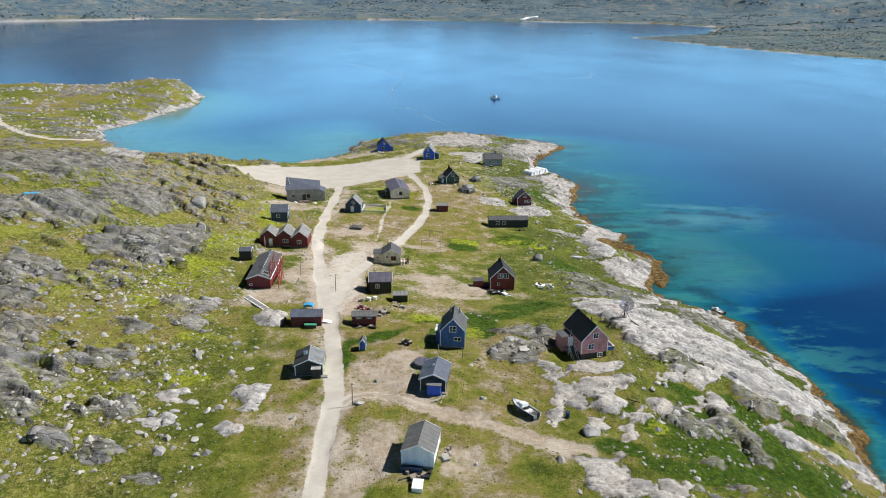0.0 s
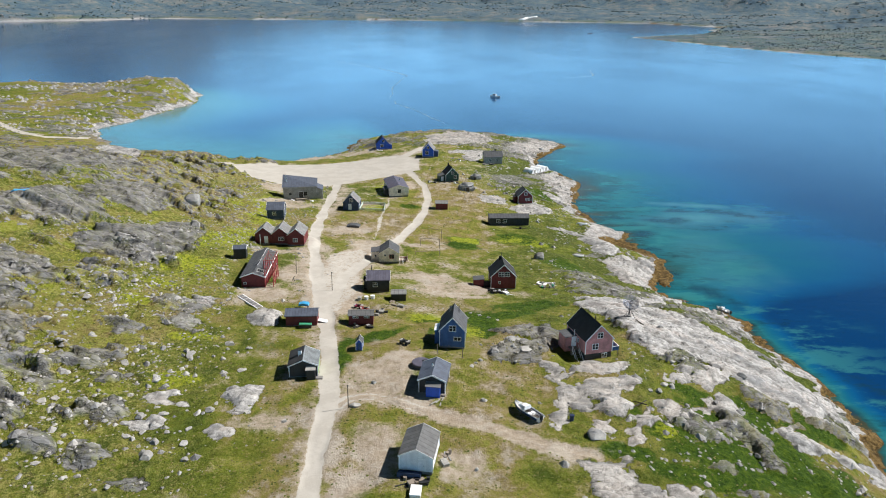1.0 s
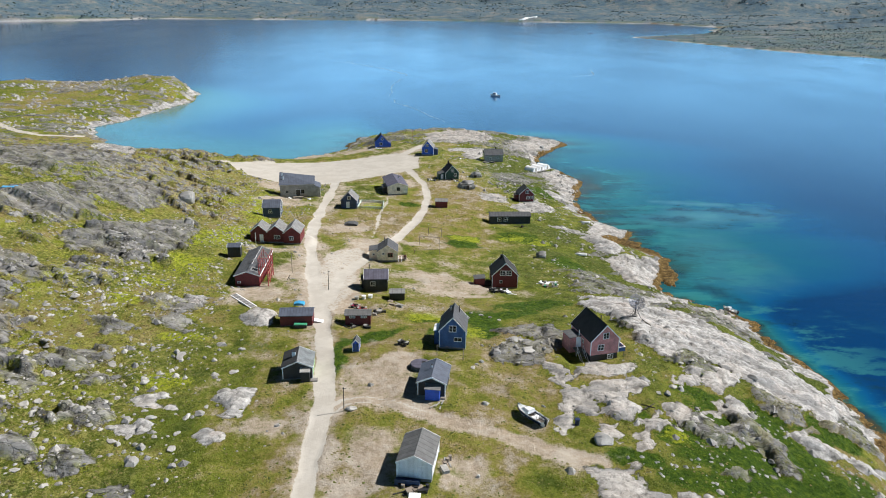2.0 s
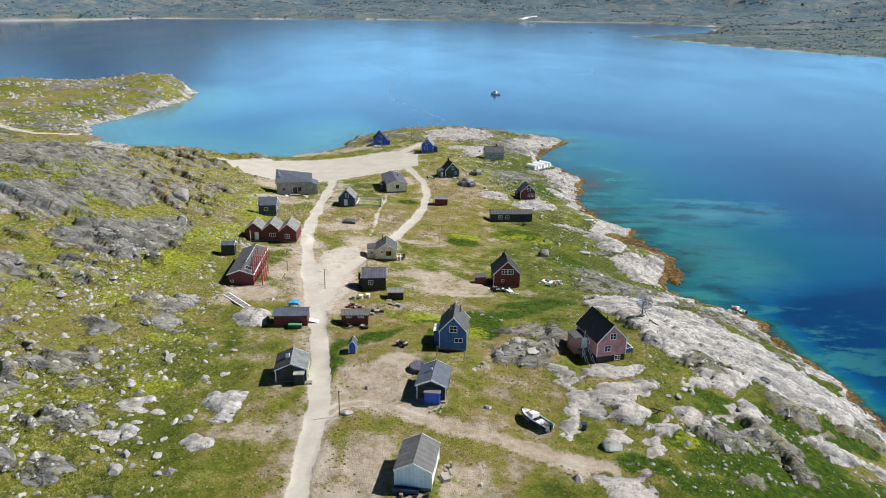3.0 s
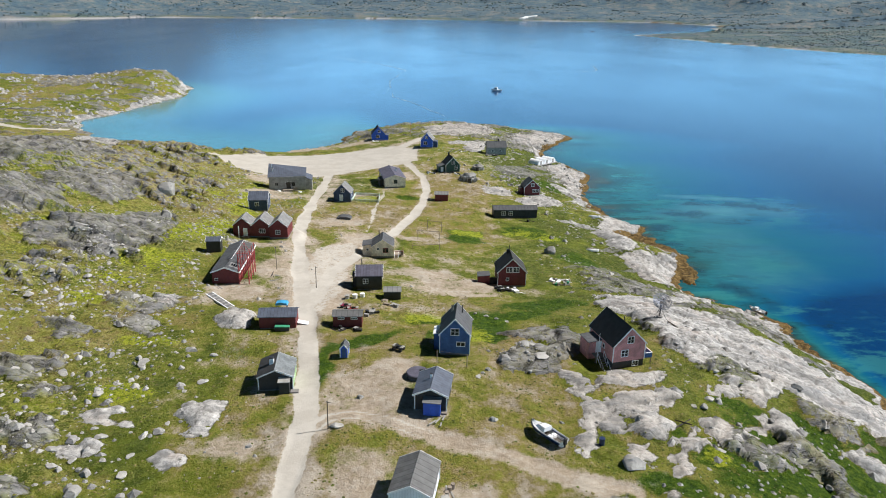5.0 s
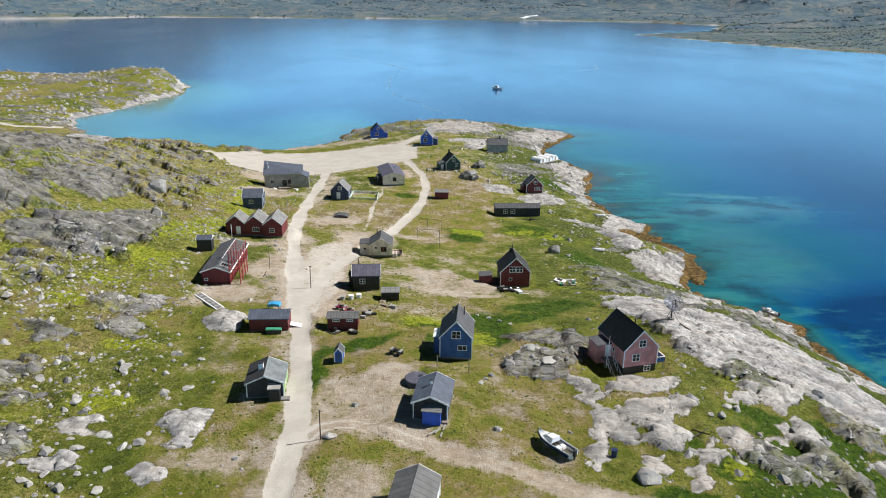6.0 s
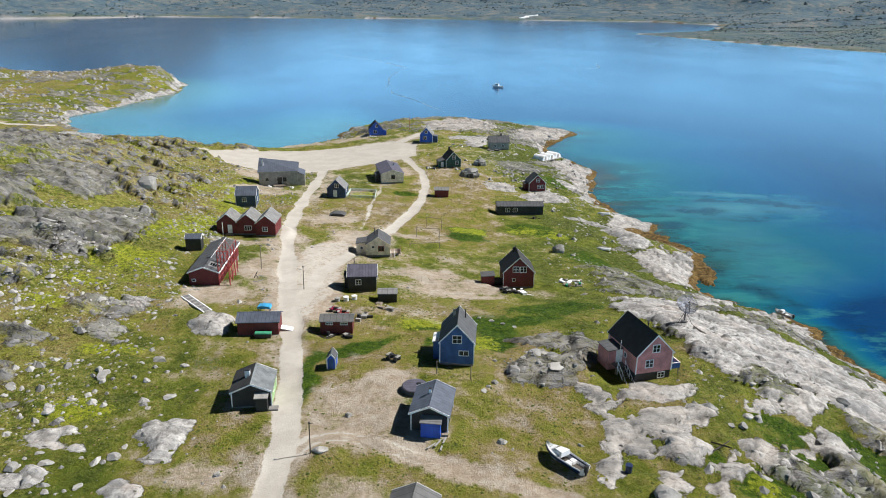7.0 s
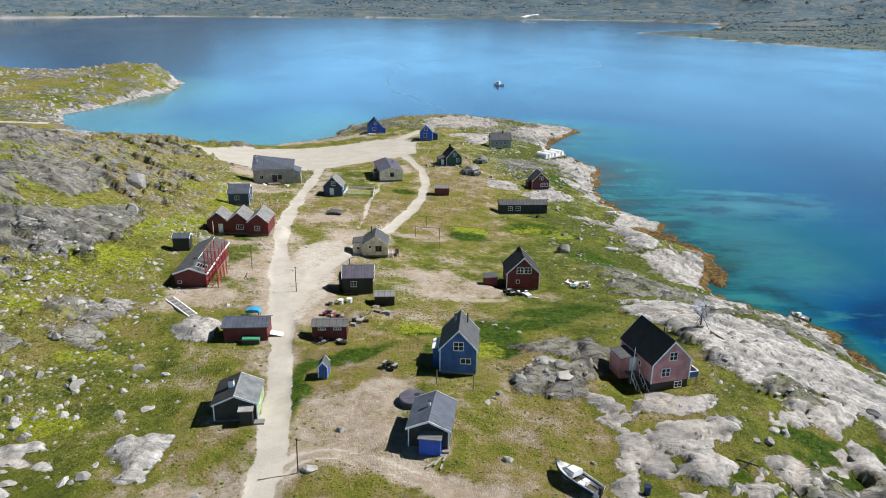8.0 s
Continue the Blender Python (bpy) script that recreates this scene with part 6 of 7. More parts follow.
boulder(-14.5, 110.6, 1.1, 0.75, 0.9, -10, True, 0, "smooth pale boulder at the track's fork")
boulder(29.5, 210.0, 2.1, 1.7, 2.3, 10, False, 0, "large grey boulder standing in the meadow")
boulder(32.6, 207.0, 0.9, 0.6, 0.8, 0, True, 3, "pale boulder in the meadow")
boulder(13.6, 134.0, 1.7, 1.3, 1.2, 30, False, 1, "dark craggy outcrop in the grass")
boulder(16.4, 130.6, 2.3, 1.3, 0.9, 20, True, 2, "pale craggy outcrop in the grass")
boulder(10.4, 129.6, 1.4, 1.1, 0.8, 0, False, 3, "low grey rock beside the outcrop")
boulder(16.6, 134.2, 1.6, 1.0, 0.8, 15, False, 2, "grey rock beside the outcrop")
boulder(7.6, 112.9, 0.85, 0.7, 0.75, 0, True, 3, "pale boulder beside the track")
boulder(25.1, 104.0, 2.3, 1.7, 2.3, 20, False, 2, "large grey boulder among pale slabs")
boulder(41.0, 121.5, 0.9, 0.8, 0.9, 0, True, 0, "pale boulder in the grass")
boulder(42.4, 121.2, 0.9, 0.8, 1.0, 60, False, 1, "grey boulder in the grass")
boulder(59.8, 131.5, 1.4, 0.8, 1.1, -30, False, 2, "dark boulder in the grass")
boulder(-80, 228, 3.5, 2.5, 3.6, 10, False, 0, "large grey crag on the hillside")
boulder(-72.5, 206, 2.2, 2.0, 2.4, 20, False, 3, "round dark boulder on the hillside")
boulder(-83, 181, 3.2, 2.2, 2.2, -20, False, 1, "grey crag on the hillside")

rnd = random.Random(3)
for x, y, r, pale_one in ((-44.9, 101.1, 1.1, True), (-44.7, 97.4, 1.4, False), (-49.7, 107.7, 1.1, False), (-43.8, 103.7, 0.6, True), (-48.8, 117.3, 0.75, True), (-51.2, 118.7, 0.9, True), (-41.4, 126.9, 0.8, True), (-41.7, 130.8, 0.5, False), (-37.4, 131.3, 0.65, True), (-36.9, 123.2, 0.9, True), (-54.0, 130.0, 1.0, False), (-46.8, 99.6, 0.5, True), (37.9, 118.7, 0.6, True), (39.4, 118.8, 0.9, False), (54.9, 133.2, 1.4, False)):
    boulder(x, y, r, r * rnd.uniform(0.75, 1.0), r * rnd.uniform(0.7, 1.1), rnd.uniform(0, 360), pale_one, rnd.randrange(4), "lone pale boulder on the turf" if pale_one else "lone dark grey boulder on the turf")
for i in range(7):
    t = i / 6
    r = rnd.uniform(0.4, 0.8)
    boulder(51.0 + 1.6 * t + rnd.gauss(0, 0.7), 112.0 - 8 * t + rnd.gauss(0, 0.5), r * 1.2, r * 0.8, r, rnd.uniform(0, 360), i % 3 == 0, i, "angular block fallen from a broken rock face", "broken rock face")
for i in range(30):
    r = rnd.uniform(0.22, 0.6)
    boulder(14.5 + rnd.gauss(0, 3.6), 131.5 + rnd.gauss(0, 3.4), r, r * 0.75, r * rnd.uniform(0.7, 1.1), rnd.uniform(0, 360), rnd.random() < 0.2, i, "broken grey block of a craggy outcrop", "craggy outcrop")
for x, y in ((10.4, 150.1), (8.6, 151.0), (3.8, 152.8), (6.4, 152.0), (12.4, 149.0), (6.5, 125.0), (7.4, 126.2), (5.8, 123.8)):
    r = rnd.uniform(0.4, 0.7)
    boulder(x, y, r, r * 0.8, r * 0.8, rnd.uniform(0, 360), rnd.random() < 0.5, int(x), "small boulder in a loose row on the grass", "row of stones")
for i in range(18):
    cx, cy = ((-62, 112), (-50, 106), (-60, 124), (-47, 128))[i % 4]
    r = rnd.uniform(0.4, 1.15)
    boulder(cx + rnd.gauss(0, 3.0), cy + rnd.gauss(0, 2.4), r, r * 0.75, r * rnd.uniform(0.7, 1.1), rnd.uniform(0, 360), rnd.random() < 0.65, i, "pale broken block in a cluster on the slope", "rock clusters")


def land_ok(x, y, low=1.0):
    return height_at(x, y) > low and all((x - px) ** 2 + (y - py) ** 2 > (pr + 1.0) ** 2 for px, py, pr in PLOTS) and float(line_distance(np.array([x]), np.array([y]), MAIN_ROAD)[0]) > 3.2 and float(line_distance(np.array([x]), np.array([y]), EAST_ROAD)[0]) > 3 and float(line_distance(np.array([x]), np.array([y]), TRACK)[0]) > 2 and float(inside_distance(np.array([x]), np.array([y]), SQUARE)[0]) < -1


ZONES = [(-115, -60, 85, 200, 26), (34, 78, 92, 235, 20), (8, 55, 250, 350, 16), (-20, 60, 360, 440, 8), (-60, 30, 84, 130, 14), (-66, -36, 84, 150, 44)]
for x0, x1, y0, y1, count in ZONES:
    made = 0
    while made < count:
        x, y = rnd.uniform(x0, x1), rnd.uniform(y0, y1)
        if not land_ok(x, y):
            continue
        made += 1
        r = rnd.uniform(0.35, 0.8) * (1.8 if rnd.random() < 0.16 else 1) * (1.3 if y > 240 else 1)
        pale_one = rnd.random() < 0.65
        boulder(x, y, r, r * rnd.uniform(0.6, 0.95), r * rnd.uniform(0.6, 1.1), rnd.uniform(0, 360), pale_one, rnd.randrange(4), "pale angular boulder half sunk in the turf" if pale_one else "grey angular boulder half sunk in the turf", "scattered boulders")


def scatter(name, label, mat, spots, size):
    """Many small stones as one mesh: squashed, randomly turned eight-sided lumps."""
    base = np.array([(1, 0, 0), (0.6, 0.8, 0.1), (-0.5, 0.9, 0), (-1, 0.1, 0.1), (-0.6, -0.8, 0), (0.5, -0.9, 0.1), (0.15, 0.1, 0.75), (-0.2, -0.1, 0.7)])
    tri = np.array([(0, 1, 6), (1, 2, 6), (2, 7, 6), (2, 3, 7), (3, 4, 7), (4, 5, 7), (5, 6, 7), (5, 0, 6)])
    rs = np.random.RandomState(len(spots))
    vs, fs = [], []
    for i, (x, y) in enumerate(spots):
        t, r = rs.rand() * 6.3, size * (0.5 + rs.rand() ** 2 * 1.6)
        c, s_ = math.cos(t), math.sin(t)
        p = base * (1 + 0.35 * (rs.rand(8, 3) - 0.5)) * (r, r * (0.6 + 0.4 * rs.rand()), r * (0.6 + 0.5 * rs.rand()))
        z = height_at(x, y) - 0.22 * r
        vs.append(np.stack([x + c * p[:, 0] - s_ * p[:, 1], y + s_ * p[:, 0] + c * p[:, 1], z + p[:, 2]], 1))
        fs.append(tri + 8 * i)
    me = bpy.data.meshes.new(name)
    me.from_pydata(np.concatenate(vs).tolist(), [], np.concatenate(fs).tolist())
    me.materials.append(mat)
    return tagged(new(name, me), label, "stones", kind="stuff")


def scattered(count, x0, x1, y0, y1, chance):
    """Spots inside the stretch, more of them where chance is high."""
    rs = np.random.RandomState(count)
    x, y = rs.uniform(x0, x1, count), rs.uniform(y0, y1, count)
    z, d, near = broad_height(x, y)
    ok = (near > 2) & (rs.rand(count) < chance(x, y))
    for road_line, w in ((MAIN_ROAD, 2.6), (EAST_ROAD, 2.2), (TRACK, 1.5)):
        ok &= line_distance(x, y, road_line) > w
    ok &= inside_distance(x, y, SQUARE) < -0.5
    for px, py, pr in PLOTS:
        ok &= np.hypot(x - px, y - py) > pr
    return list(zip(x[ok], y[ok]))


hill = lambda x, y: np.clip(0.15 + 0.85 * smooth(x, -36, -60), 0, 1) * smooth(fbm(x, y, 9, 4, shift=21), 0.35, 0.65)
coast = lambda x, y: np.clip(0.05 + 0.8 * smooth(x, 20, 45) + 0.6 * smooth(y, 260, 300), 0, 1) * smooth(fbm(x, y, 8, 4, shift=23), 0.4, 0.68)
scatter("stones", "pale loose stones strewn over the hillside turf", PALE_ROCK, scattered(4200, -120, -24, 80, 300, hill), 0.20)
scatter("stones", "grey loose stones strewn over the hillside turf", ROCK, scattered(7000, -120, -24, 80, 301, hill), 0.27)
scatter("stones", "pale loose stones along the rocky coast", PALE_ROCK, scattered(6000, -10, 80, 85, 440, coast), 0.28)
scatter("stones", "grey loose stones along the rocky coast", ROCK, scattered(5000, -10, 80, 85, 441, coast), 0.34)


scatter("rubble", "grey blocks lying about the hillside", ROCK, scattered(1500, -125, -36, 82, 310, hill), 0.62)
scatter("rubble", "pale blocks lying about the hillside", PALE_ROCK, scattered(900, -80, -36, 82, 200, hill), 0.50)
scatter("rubble", "pale blocks strewn along the coast", PALE_ROCK, scattered(1100, 4, 80, 88, 441, coast), 0.6)
scatter("rubble", "dark blocks strewn along the coast", ROCK, scattered(900, 4, 80, 89, 442, coast), 0.65)
headland = lambda x, y: smooth(fbm(x, y, 16, 4, shift=25), 0.42, 0.7)
scatter("rubble", "grey crags and blocks on the grassy headland", ROCK, scattered(1500, -330, -185, 430, 668, headland), 1.5)
scatter("rubble", "pale blocks on the grassy headland", PALE_ROCK, scattered(900, -330, -185, 430, 669, headland), 1.1)
lime_zone = lambda x, y: smooth(x, -84, -76) * smooth(x, -40, -48) * smooth(fbm(x, y, 10, 4, shift=41), 0.38, 0.62)
scatter("stones", "grey broken stones lying in the green hillside turf", ROCK, scattered(2600, -86, -38, 120, 300, lime_zone), 0.34)
scatter("stones", "pale broken stones lying in the green hillside turf", PALE_ROCK, scattered(1300, -86, -38, 120, 301, lime_zone), 0.26)


# scrub across the water: greens lightened towards blue to paint in haze
HAZY_BUSH, n, l, b = material("hazy_far_scrub")
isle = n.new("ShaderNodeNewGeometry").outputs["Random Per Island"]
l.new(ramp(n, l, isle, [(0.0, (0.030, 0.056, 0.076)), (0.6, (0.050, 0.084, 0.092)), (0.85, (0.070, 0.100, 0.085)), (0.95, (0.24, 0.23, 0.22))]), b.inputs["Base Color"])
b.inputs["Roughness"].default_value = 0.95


def hazy_far_scrub(count, x0, x1, y0, y1, size, seed):
    """Low thickets and boulders on the land across the water, as one mesh."""
    rs = np.random.RandomState(seed)
    x, y = rs.uniform(x0, x1, count), rs.uniform(y0, y1, count)
    far = inside_distance(x, y, FAR)
    ok = (far > 12) & (fbm(x, y, 130, 4, shift=61) + rs.rand(count) * 0.35 > 0.62)
    x, y = x[ok], y[ok]
    m = len(x)
    z = broad_height(x, y)[0]
    r = size * (0.4 + rs.rand(m) ** 2 * 1.5)
    ang = np.arange(6) * math.pi / 3 + rs.rand(m, 1) * 6
    rad = r[:, None] * (0.6 + 0.7 * rs.rand(m, 6))
    co = np.empty((m, 8, 3))
    co[:, :6, 0], co[:, :6, 1] = x[:, None] + 1.5 * rad * np.cos(ang), y[:, None] + rad * np.sin(ang)
    co[:, :6, 2] = z[:, None] - 0.5 * r[:, None]
    for k in (6, 7):
        co[:, k, 0], co[:, k, 1] = x + r * (rs.rand(m) - 0.5), y + r * (rs.rand(m) - 0.5) * 0.7
        co[:, k, 2] = z + r * (0.35 + 0.35 * rs.rand(m))
    tri = np.array([(0, 1, 6), (1, 2, 6), (2, 7, 6), (2, 3, 7), (3, 4, 7), (4, 5, 7), (5, 6, 7), (5, 0, 6)])
    me = bpy.data.meshes.new("scrub")
    me.from_pydata(co.reshape(-1, 3).tolist(), [], (tri[None] + 8 * np.arange(m)[:, None, None]).reshape(-1, 3).tolist())
    me.materials.append(HAZY_BUSH)
    return tagged(new("scrub", me), "dark green scrub on the far shore, tinted blue for haze", "scrub", kind="stuff")


hazy_far_scrub(9000, 420, 1100, 1050, 1950, 1.5, 71)
hazy_far_scrub(26000, -1900, 1900, 1900, 3600, 2.9, 72)


def tussocks(count, x0, x1, y0, y1, size):
    """Low uneven clumps of grass as one mesh."""
    rs = np.random.RandomState(count)
    x, y = rs.uniform(x0, x1, count), rs.uniform(y0, y1, count)
    bare = np.maximum.reduce([value_at(v, x, y) for v in (rock, road, weed, pale)]) + 0.9 * value_at(earth, x, y) + 0.7 * value_at(lush, x, y)
    ok = (value_at(NEAR, x, y) > 3) & (rs.rand(count) > bare * 1.4) & (fbm(x, y, 7, 4, shift=31) + rs.rand(count) * 0.3 > 0.55)
    for px, py, pr in PLOTS:
        ok &= np.hypot(x - px, y - py) > pr
    x, y = x[ok], y[ok]
    m = len(x)
    z = np.array([height_at(a, c) for a, c in zip(x, y)])
    r = size * (0.45 + rs.rand(m) ** 2 * 1.3)
    ang = np.arange(6) * math.pi / 3 + rs.rand(m, 1) * 6
    rad = r[:, None] * (0.6 + 0.7 * rs.rand(m, 6))
    co = np.empty((m, 8, 3))
    co[:, :6, 0], co[:, :6, 1] = x[:, None] + rad * np.cos(ang), y[:, None] + rad * np.sin(ang)
    co[:, :6, 2] = z[:, None] - 0.10 * r[:, None]
    for k in (6, 7):
        co[:, k, 0], co[:, k, 1] = x + r * (rs.rand(m) - 0.5) * 0.7, y + r * (rs.rand(m) - 0.5) * 0.7
        co[:, k, 2] = z + r * (0.16 + 0.28 * rs.rand(m))
    tri = np.array([(0, 1, 6), (1, 2, 6), (2, 7, 6), (2, 3, 7), (3, 4, 7), (4, 5, 7), (5, 6, 7), (5, 0, 6)])
    faces = (tri[None] + 8 * np.arange(m)[:, None, None]).reshape(-1, 3)
    me = bpy.data.meshes.new("grass")
    me.from_pydata(co.reshape(-1, 3).tolist(), [], faces.tolist())
    me.materials.append(TURF)
    return tagged(new("grass", me), "low uneven tussocks of olive green grass", "grass", kind="stuff")


tussocks(90000, -110, 75, 78, 200, 0.19)
tussocks(30000, -100, 62, 200, 345, 0.26)

# ---- far shore ----
bank, wide = Shape(), 5.0
for i in range(14):
    a0, a1 = i / 14, (i + 1) / 14
    p0 = (255 + 60 * a0 + 9 * math.sin(a0 * 9), 2568 + 95 * a0)
    p1 = (255 + 60 * a1 + 9 * math.sin(a1 * 9), 2568 + 95 * a1)
    w0, w1 = wide * (1.4 - a0), wide * (1.4 - a1)
    z0, z1 = ground_z(*p0) + 3.0, ground_z(*p1) + 3.0
    bank.poly([(p0[0] - w0, p0[1], z0), (p0[0] + w0, p0[1], z0), (p1[0] + w1, p1[1], z1), (p1[0] - w1, p1[1], z1), (p0[0] - w0, p0[1], z0 - 6), (p0[0] + w0, p0[1], z0 - 6), (p1[0] + w1, p1[1], z1 - 6), (p1[0] - w1, p1[1], z1 - 6)], [(0, 1, 2, 3), (4, 5, 1, 0), (5, 6, 2, 1), (7, 4, 0, 3)])
tagged(new("stream", bank.mesh("stream", WHITE)), "white stream running down to the far shore", "stream", kind="stuff")
for x, y, r in ((346, 1806, 6.0), (352, 1812, 3.5), (440, 1780, 4.0)):
    ob = new("skerry", WET_ROCKS[int(r) % 2])
    ob.matrix_world = pose(x, y, -0.2, 0, 0, 20) @ Matrix.Diagonal((r * 1.6, r, r * 0.55, 1))
    tagged(ob, "low dark rock awash in the far channel", "rock", "skerries")
t_ = thing("tarpaulin", "faded blue tarpaulin spread on the hillside rock", "tarpaulin", -118.0, 199.5, 15, z=height_at(-118.0, 199.5) + 0.1)
part("sheet", Shape().prism([(-2.4, 0.0), (2.4, 0.0), (1.9, 0.4), (0.2, 0.28), (-1.7, 0.5)], -0.9, 0.9), BLUE_COVER, t_)

# ---- boats ----


def hull(length, beam, depth, rows=14, bow=0.35, sheer=0.25, transom=0.8):
    """Cross sections of an open hull along y, the bow at +y: a list of rings from one gunwale under the keel to the other."""
    rings = []
    for i in range(rows):
        t = i / (rows - 1)
        y = -length / 2 + length * t
        wide = beam / 2 * (transom + (1 - transom) * min(1, t * 2.5)) * (1 - max(0, (t - 1 + bow * 1.6) / (bow * 1.6)) ** 2.2)
        wide = max(wide, 0.03)
        keel = depth * max(0, (t - 0.6) / 0.4) ** 2.5 * 0.75
        top = depth + sheer * t * t
        ring = []
        for k in range(9):
            a = -1 + 2 * k / 8
            f = abs(a)
            z = keel + (top - keel) * (f ** 2.2)
            x = math.copysign(wide * min(1, f ** 0.62 if f > 0 else 0), a)
            ring.append((x, y, z))
        rings.append(ring)
    return rings


def hull_shape(rings, inset=0.0, lift=0.0):
    sh_ = Shape()
    m = len(rings[0])
    pts = [(x * (1 - inset), y * (1 - inset * 0.3), z + lift) for r in rings for x, y, z in r]
    faces = [(i * m + k, i * m + k + 1, (i + 1) * m + k + 1, (i + 1) * m + k) for i in range(len(rings) - 1) for k in range(m - 1)]
    faces.append(tuple(range(m - 1, -1, -1)))
    return sh_.poly(pts, faces)


def motorboat(x, y, z, yaw, length, label, roll=0.0, band=True):
    b_ = thing("motorboat", label, "boat", x, y, yaw, z=z)
    b_.matrix_world = pose(x, y, z, 0, 0, yaw) @ pose(0, 0, 0, 0, roll, 0)
    w, d = length * 0.37, length * 0.16
    rings = hull(length, w, d, bow=0.27, transom=0.88)
    part("hull", hull_shape(rings), GEL, b_, "", True)
    if band:
        stripe = Shape()
        for k in (0, -1):
            for i in range(len(rings) - 1):
                (x0, y0, z0), (x1, y1, z1) = rings[i][k], rings[i + 1][k]
                stripe.bar((x0 * 0.985, y0, z0 - 0.26), (x1 * 0.985, y1, z1 - 0.26), 0.13, sides=6)
        part("stripe", stripe, NAVY_GEL, b_, "navy blue stripe")
    rail = Shape()
    for i in range(len(rings) - 1):
        for k in (0, -1):
            rail.bar(rings[i][k], rings[i + 1][k], 0.06, sides=5)
    part("gunwale", rail, GEL, b_)
    deck = Shape()
    fore = [r for r in rings if r[0][1] > -length * 0.02]
    for i in range(len(fore) - 1):
        (a0, a1), (c0, c1) = (fore[i][0], fore[i][-1]), (fore[i + 1][0], fore[i + 1][-1])
        mid0, mid1 = ((a0[0] + a1[0]) / 2, a0[1], a0[2] + 0.34), ((c0[0] + c1[0]) / 2, c0[1], c0[2] + 0.30)
        deck.poly([a0, mid0, mid1, c0], [(3, 2, 1, 0)]).poly([mid0, a1, c1, mid1], [(3, 2, 1, 0)])
    part("foredeck", deck, GEL, b_)
    part("cockpit_floor", Shape().box(-w * 0.4, -length * 0.46, d * 0.35, w * 0.4, length * 0.1, d * 0.4), DARK_TIMBER if band else GEL, b_)
    cab = Shape().poly([(-w * 0.38, length * 0.0, d), (w * 0.38, length * 0.0, d), (w * 0.30, length * 0.36, d), (-w * 0.30, length * 0.36, d), (-w * 0.32, length * 0.0, d + 0.66), (w * 0.32, length * 0.0, d + 0.66), (w * 0.24, length * 0.19, d + 0.58), (-w * 0.24, length * 0.19, d + 0.58)], [(4, 5, 6, 7), (0, 1, 5, 4), (1, 2, 6, 5), (2, 3, 7, 6), (3, 0, 4, 7)])
    cabin = part("cabin", cab, GEL, b_)
    part("windscreen", Shape().poly([(-w * 0.27, length * 0.285, d + 0.28), (w * 0.27, length * 0.285, d + 0.28), (w * 0.235, length * 0.205, d + 0.57), (-w * 0.235, length * 0.205, d + 0.57)], [(0, 1, 2, 3)]), GLASS, cabin)
    part("seat", Shape().box(-w * 0.3, -length * 0.2, d * 0.4, -w * 0.05, -length * 0.1, d * 0.85), WHITE, b_)
    part("seat", Shape().box(w * 0.05, -length * 0.2, d * 0.4, w * 0.3, -length * 0.1, d * 0.85), WHITE, b_)
    motor = part("outboard_motor", Shape().box(-0.18, -length * 0.5 - 0.35, d * 0.5, 0.18, -length * 0.5 + 0.05, d + 0.35), RUBBER, b_)
    part("motor_leg", Shape().box(-0.07, -length * 0.5 - 0.3, -0.1, 0.07, -length * 0.5 - 0.12, d * 0.5), IRON, motor)
    return b_


motorboat(14.6, 109.6, height_at(14.6, 109.6) + 0.15, 40, 6.0, "white motorboat with a navy stripe on the grass", roll=6)
motorboat(79.8, 191.8, -0.15, 38, 4.4, "small white open boat moored by the rocks", band=False)
far_boat = motorboat(43.6, 639.5, -0.3, 62, 9.0, "white motorboat out on the bay", band=False)
house_ = part("wheelhouse", Shape().prism([(-1.1, 1.3), (1.1, 1.3), (0.95, 3.3), (-0.95, 3.3)], -1.2, 1.6), GEL, far_boat)
part("wheelhouse_window", Shape().box(-1.08, -0.9, 2.3, 1.08, 1.3, 2.9), GLASS, house_)
part("mast", Shape().bar((0, 0, 3.3), (0, 0, 5.2), 0.07, sides=6), STEEL, far_boat)


def dinghy(x, y, yaw, length, mat, label):
    b_ = thing("dinghy", label, "boat", x, y, yaw, z=height_at(x, y) + length * 0.17)
    flip = [[(px, py, -pz) for px, py, pz in r] for r in hull(length, length * 0.36, length * 0.14)]
    part("hull", hull_shape(flip), mat, b_, "", True)
    part("keel", Shape().box(-0.05, -length * 0.45, -0.02, 0.05, length * 0.3, 0.06), TIMBER, b_)


dinghy(42.5, 218.1, 80, 3.8, GEL, "white rowing boat lying keel up on grass")
dinghy(51.0, 258.0, 75, 4.0, GEL, "white rowing boat lying keel up by the shore")

# ---- dish, poles, frames ----
d_ = thing("satellite_dish", "large mesh satellite dish on a steel mast", "dish", 41.2, 149.3, 0, z=height_at(41.2, 149.3))
part("mast", Shape().bar((0, 0, -0.3), (0, 0, 2.6), 0.11, sides=10), IRON, d_)
part("footing", Shape().box(-0.45, -0.45, -0.3, 0.45, 0.45, 0.25), CONCRETE, d_)
for a in (200, 320, 80):
    part("strut", Shape().bar((1.5 * math.cos(radians(a)), 1.5 * math.sin(radians(a)), -0.3), (0, 0, 2.0), 0.04, sides=5), IRON, d_)
MESH, mn, ml, mb = material("dish_mesh")
mb.inputs["Base Color"].default_value = (0.13, 0.15, 0.20, 1)
mb.inputs["Metallic"].default_value, mb.inputs["Roughness"].default_value = 0.7, 0.5
bowl, n_r, n_a = Shape(), 7, 32
axis_dir = Vector((0.05, -0.62, 0.75)).normalized()
turn = axis_dir.to_track_quat("Z", "Y")
centre = Vector((0, -0.1, 3.0))


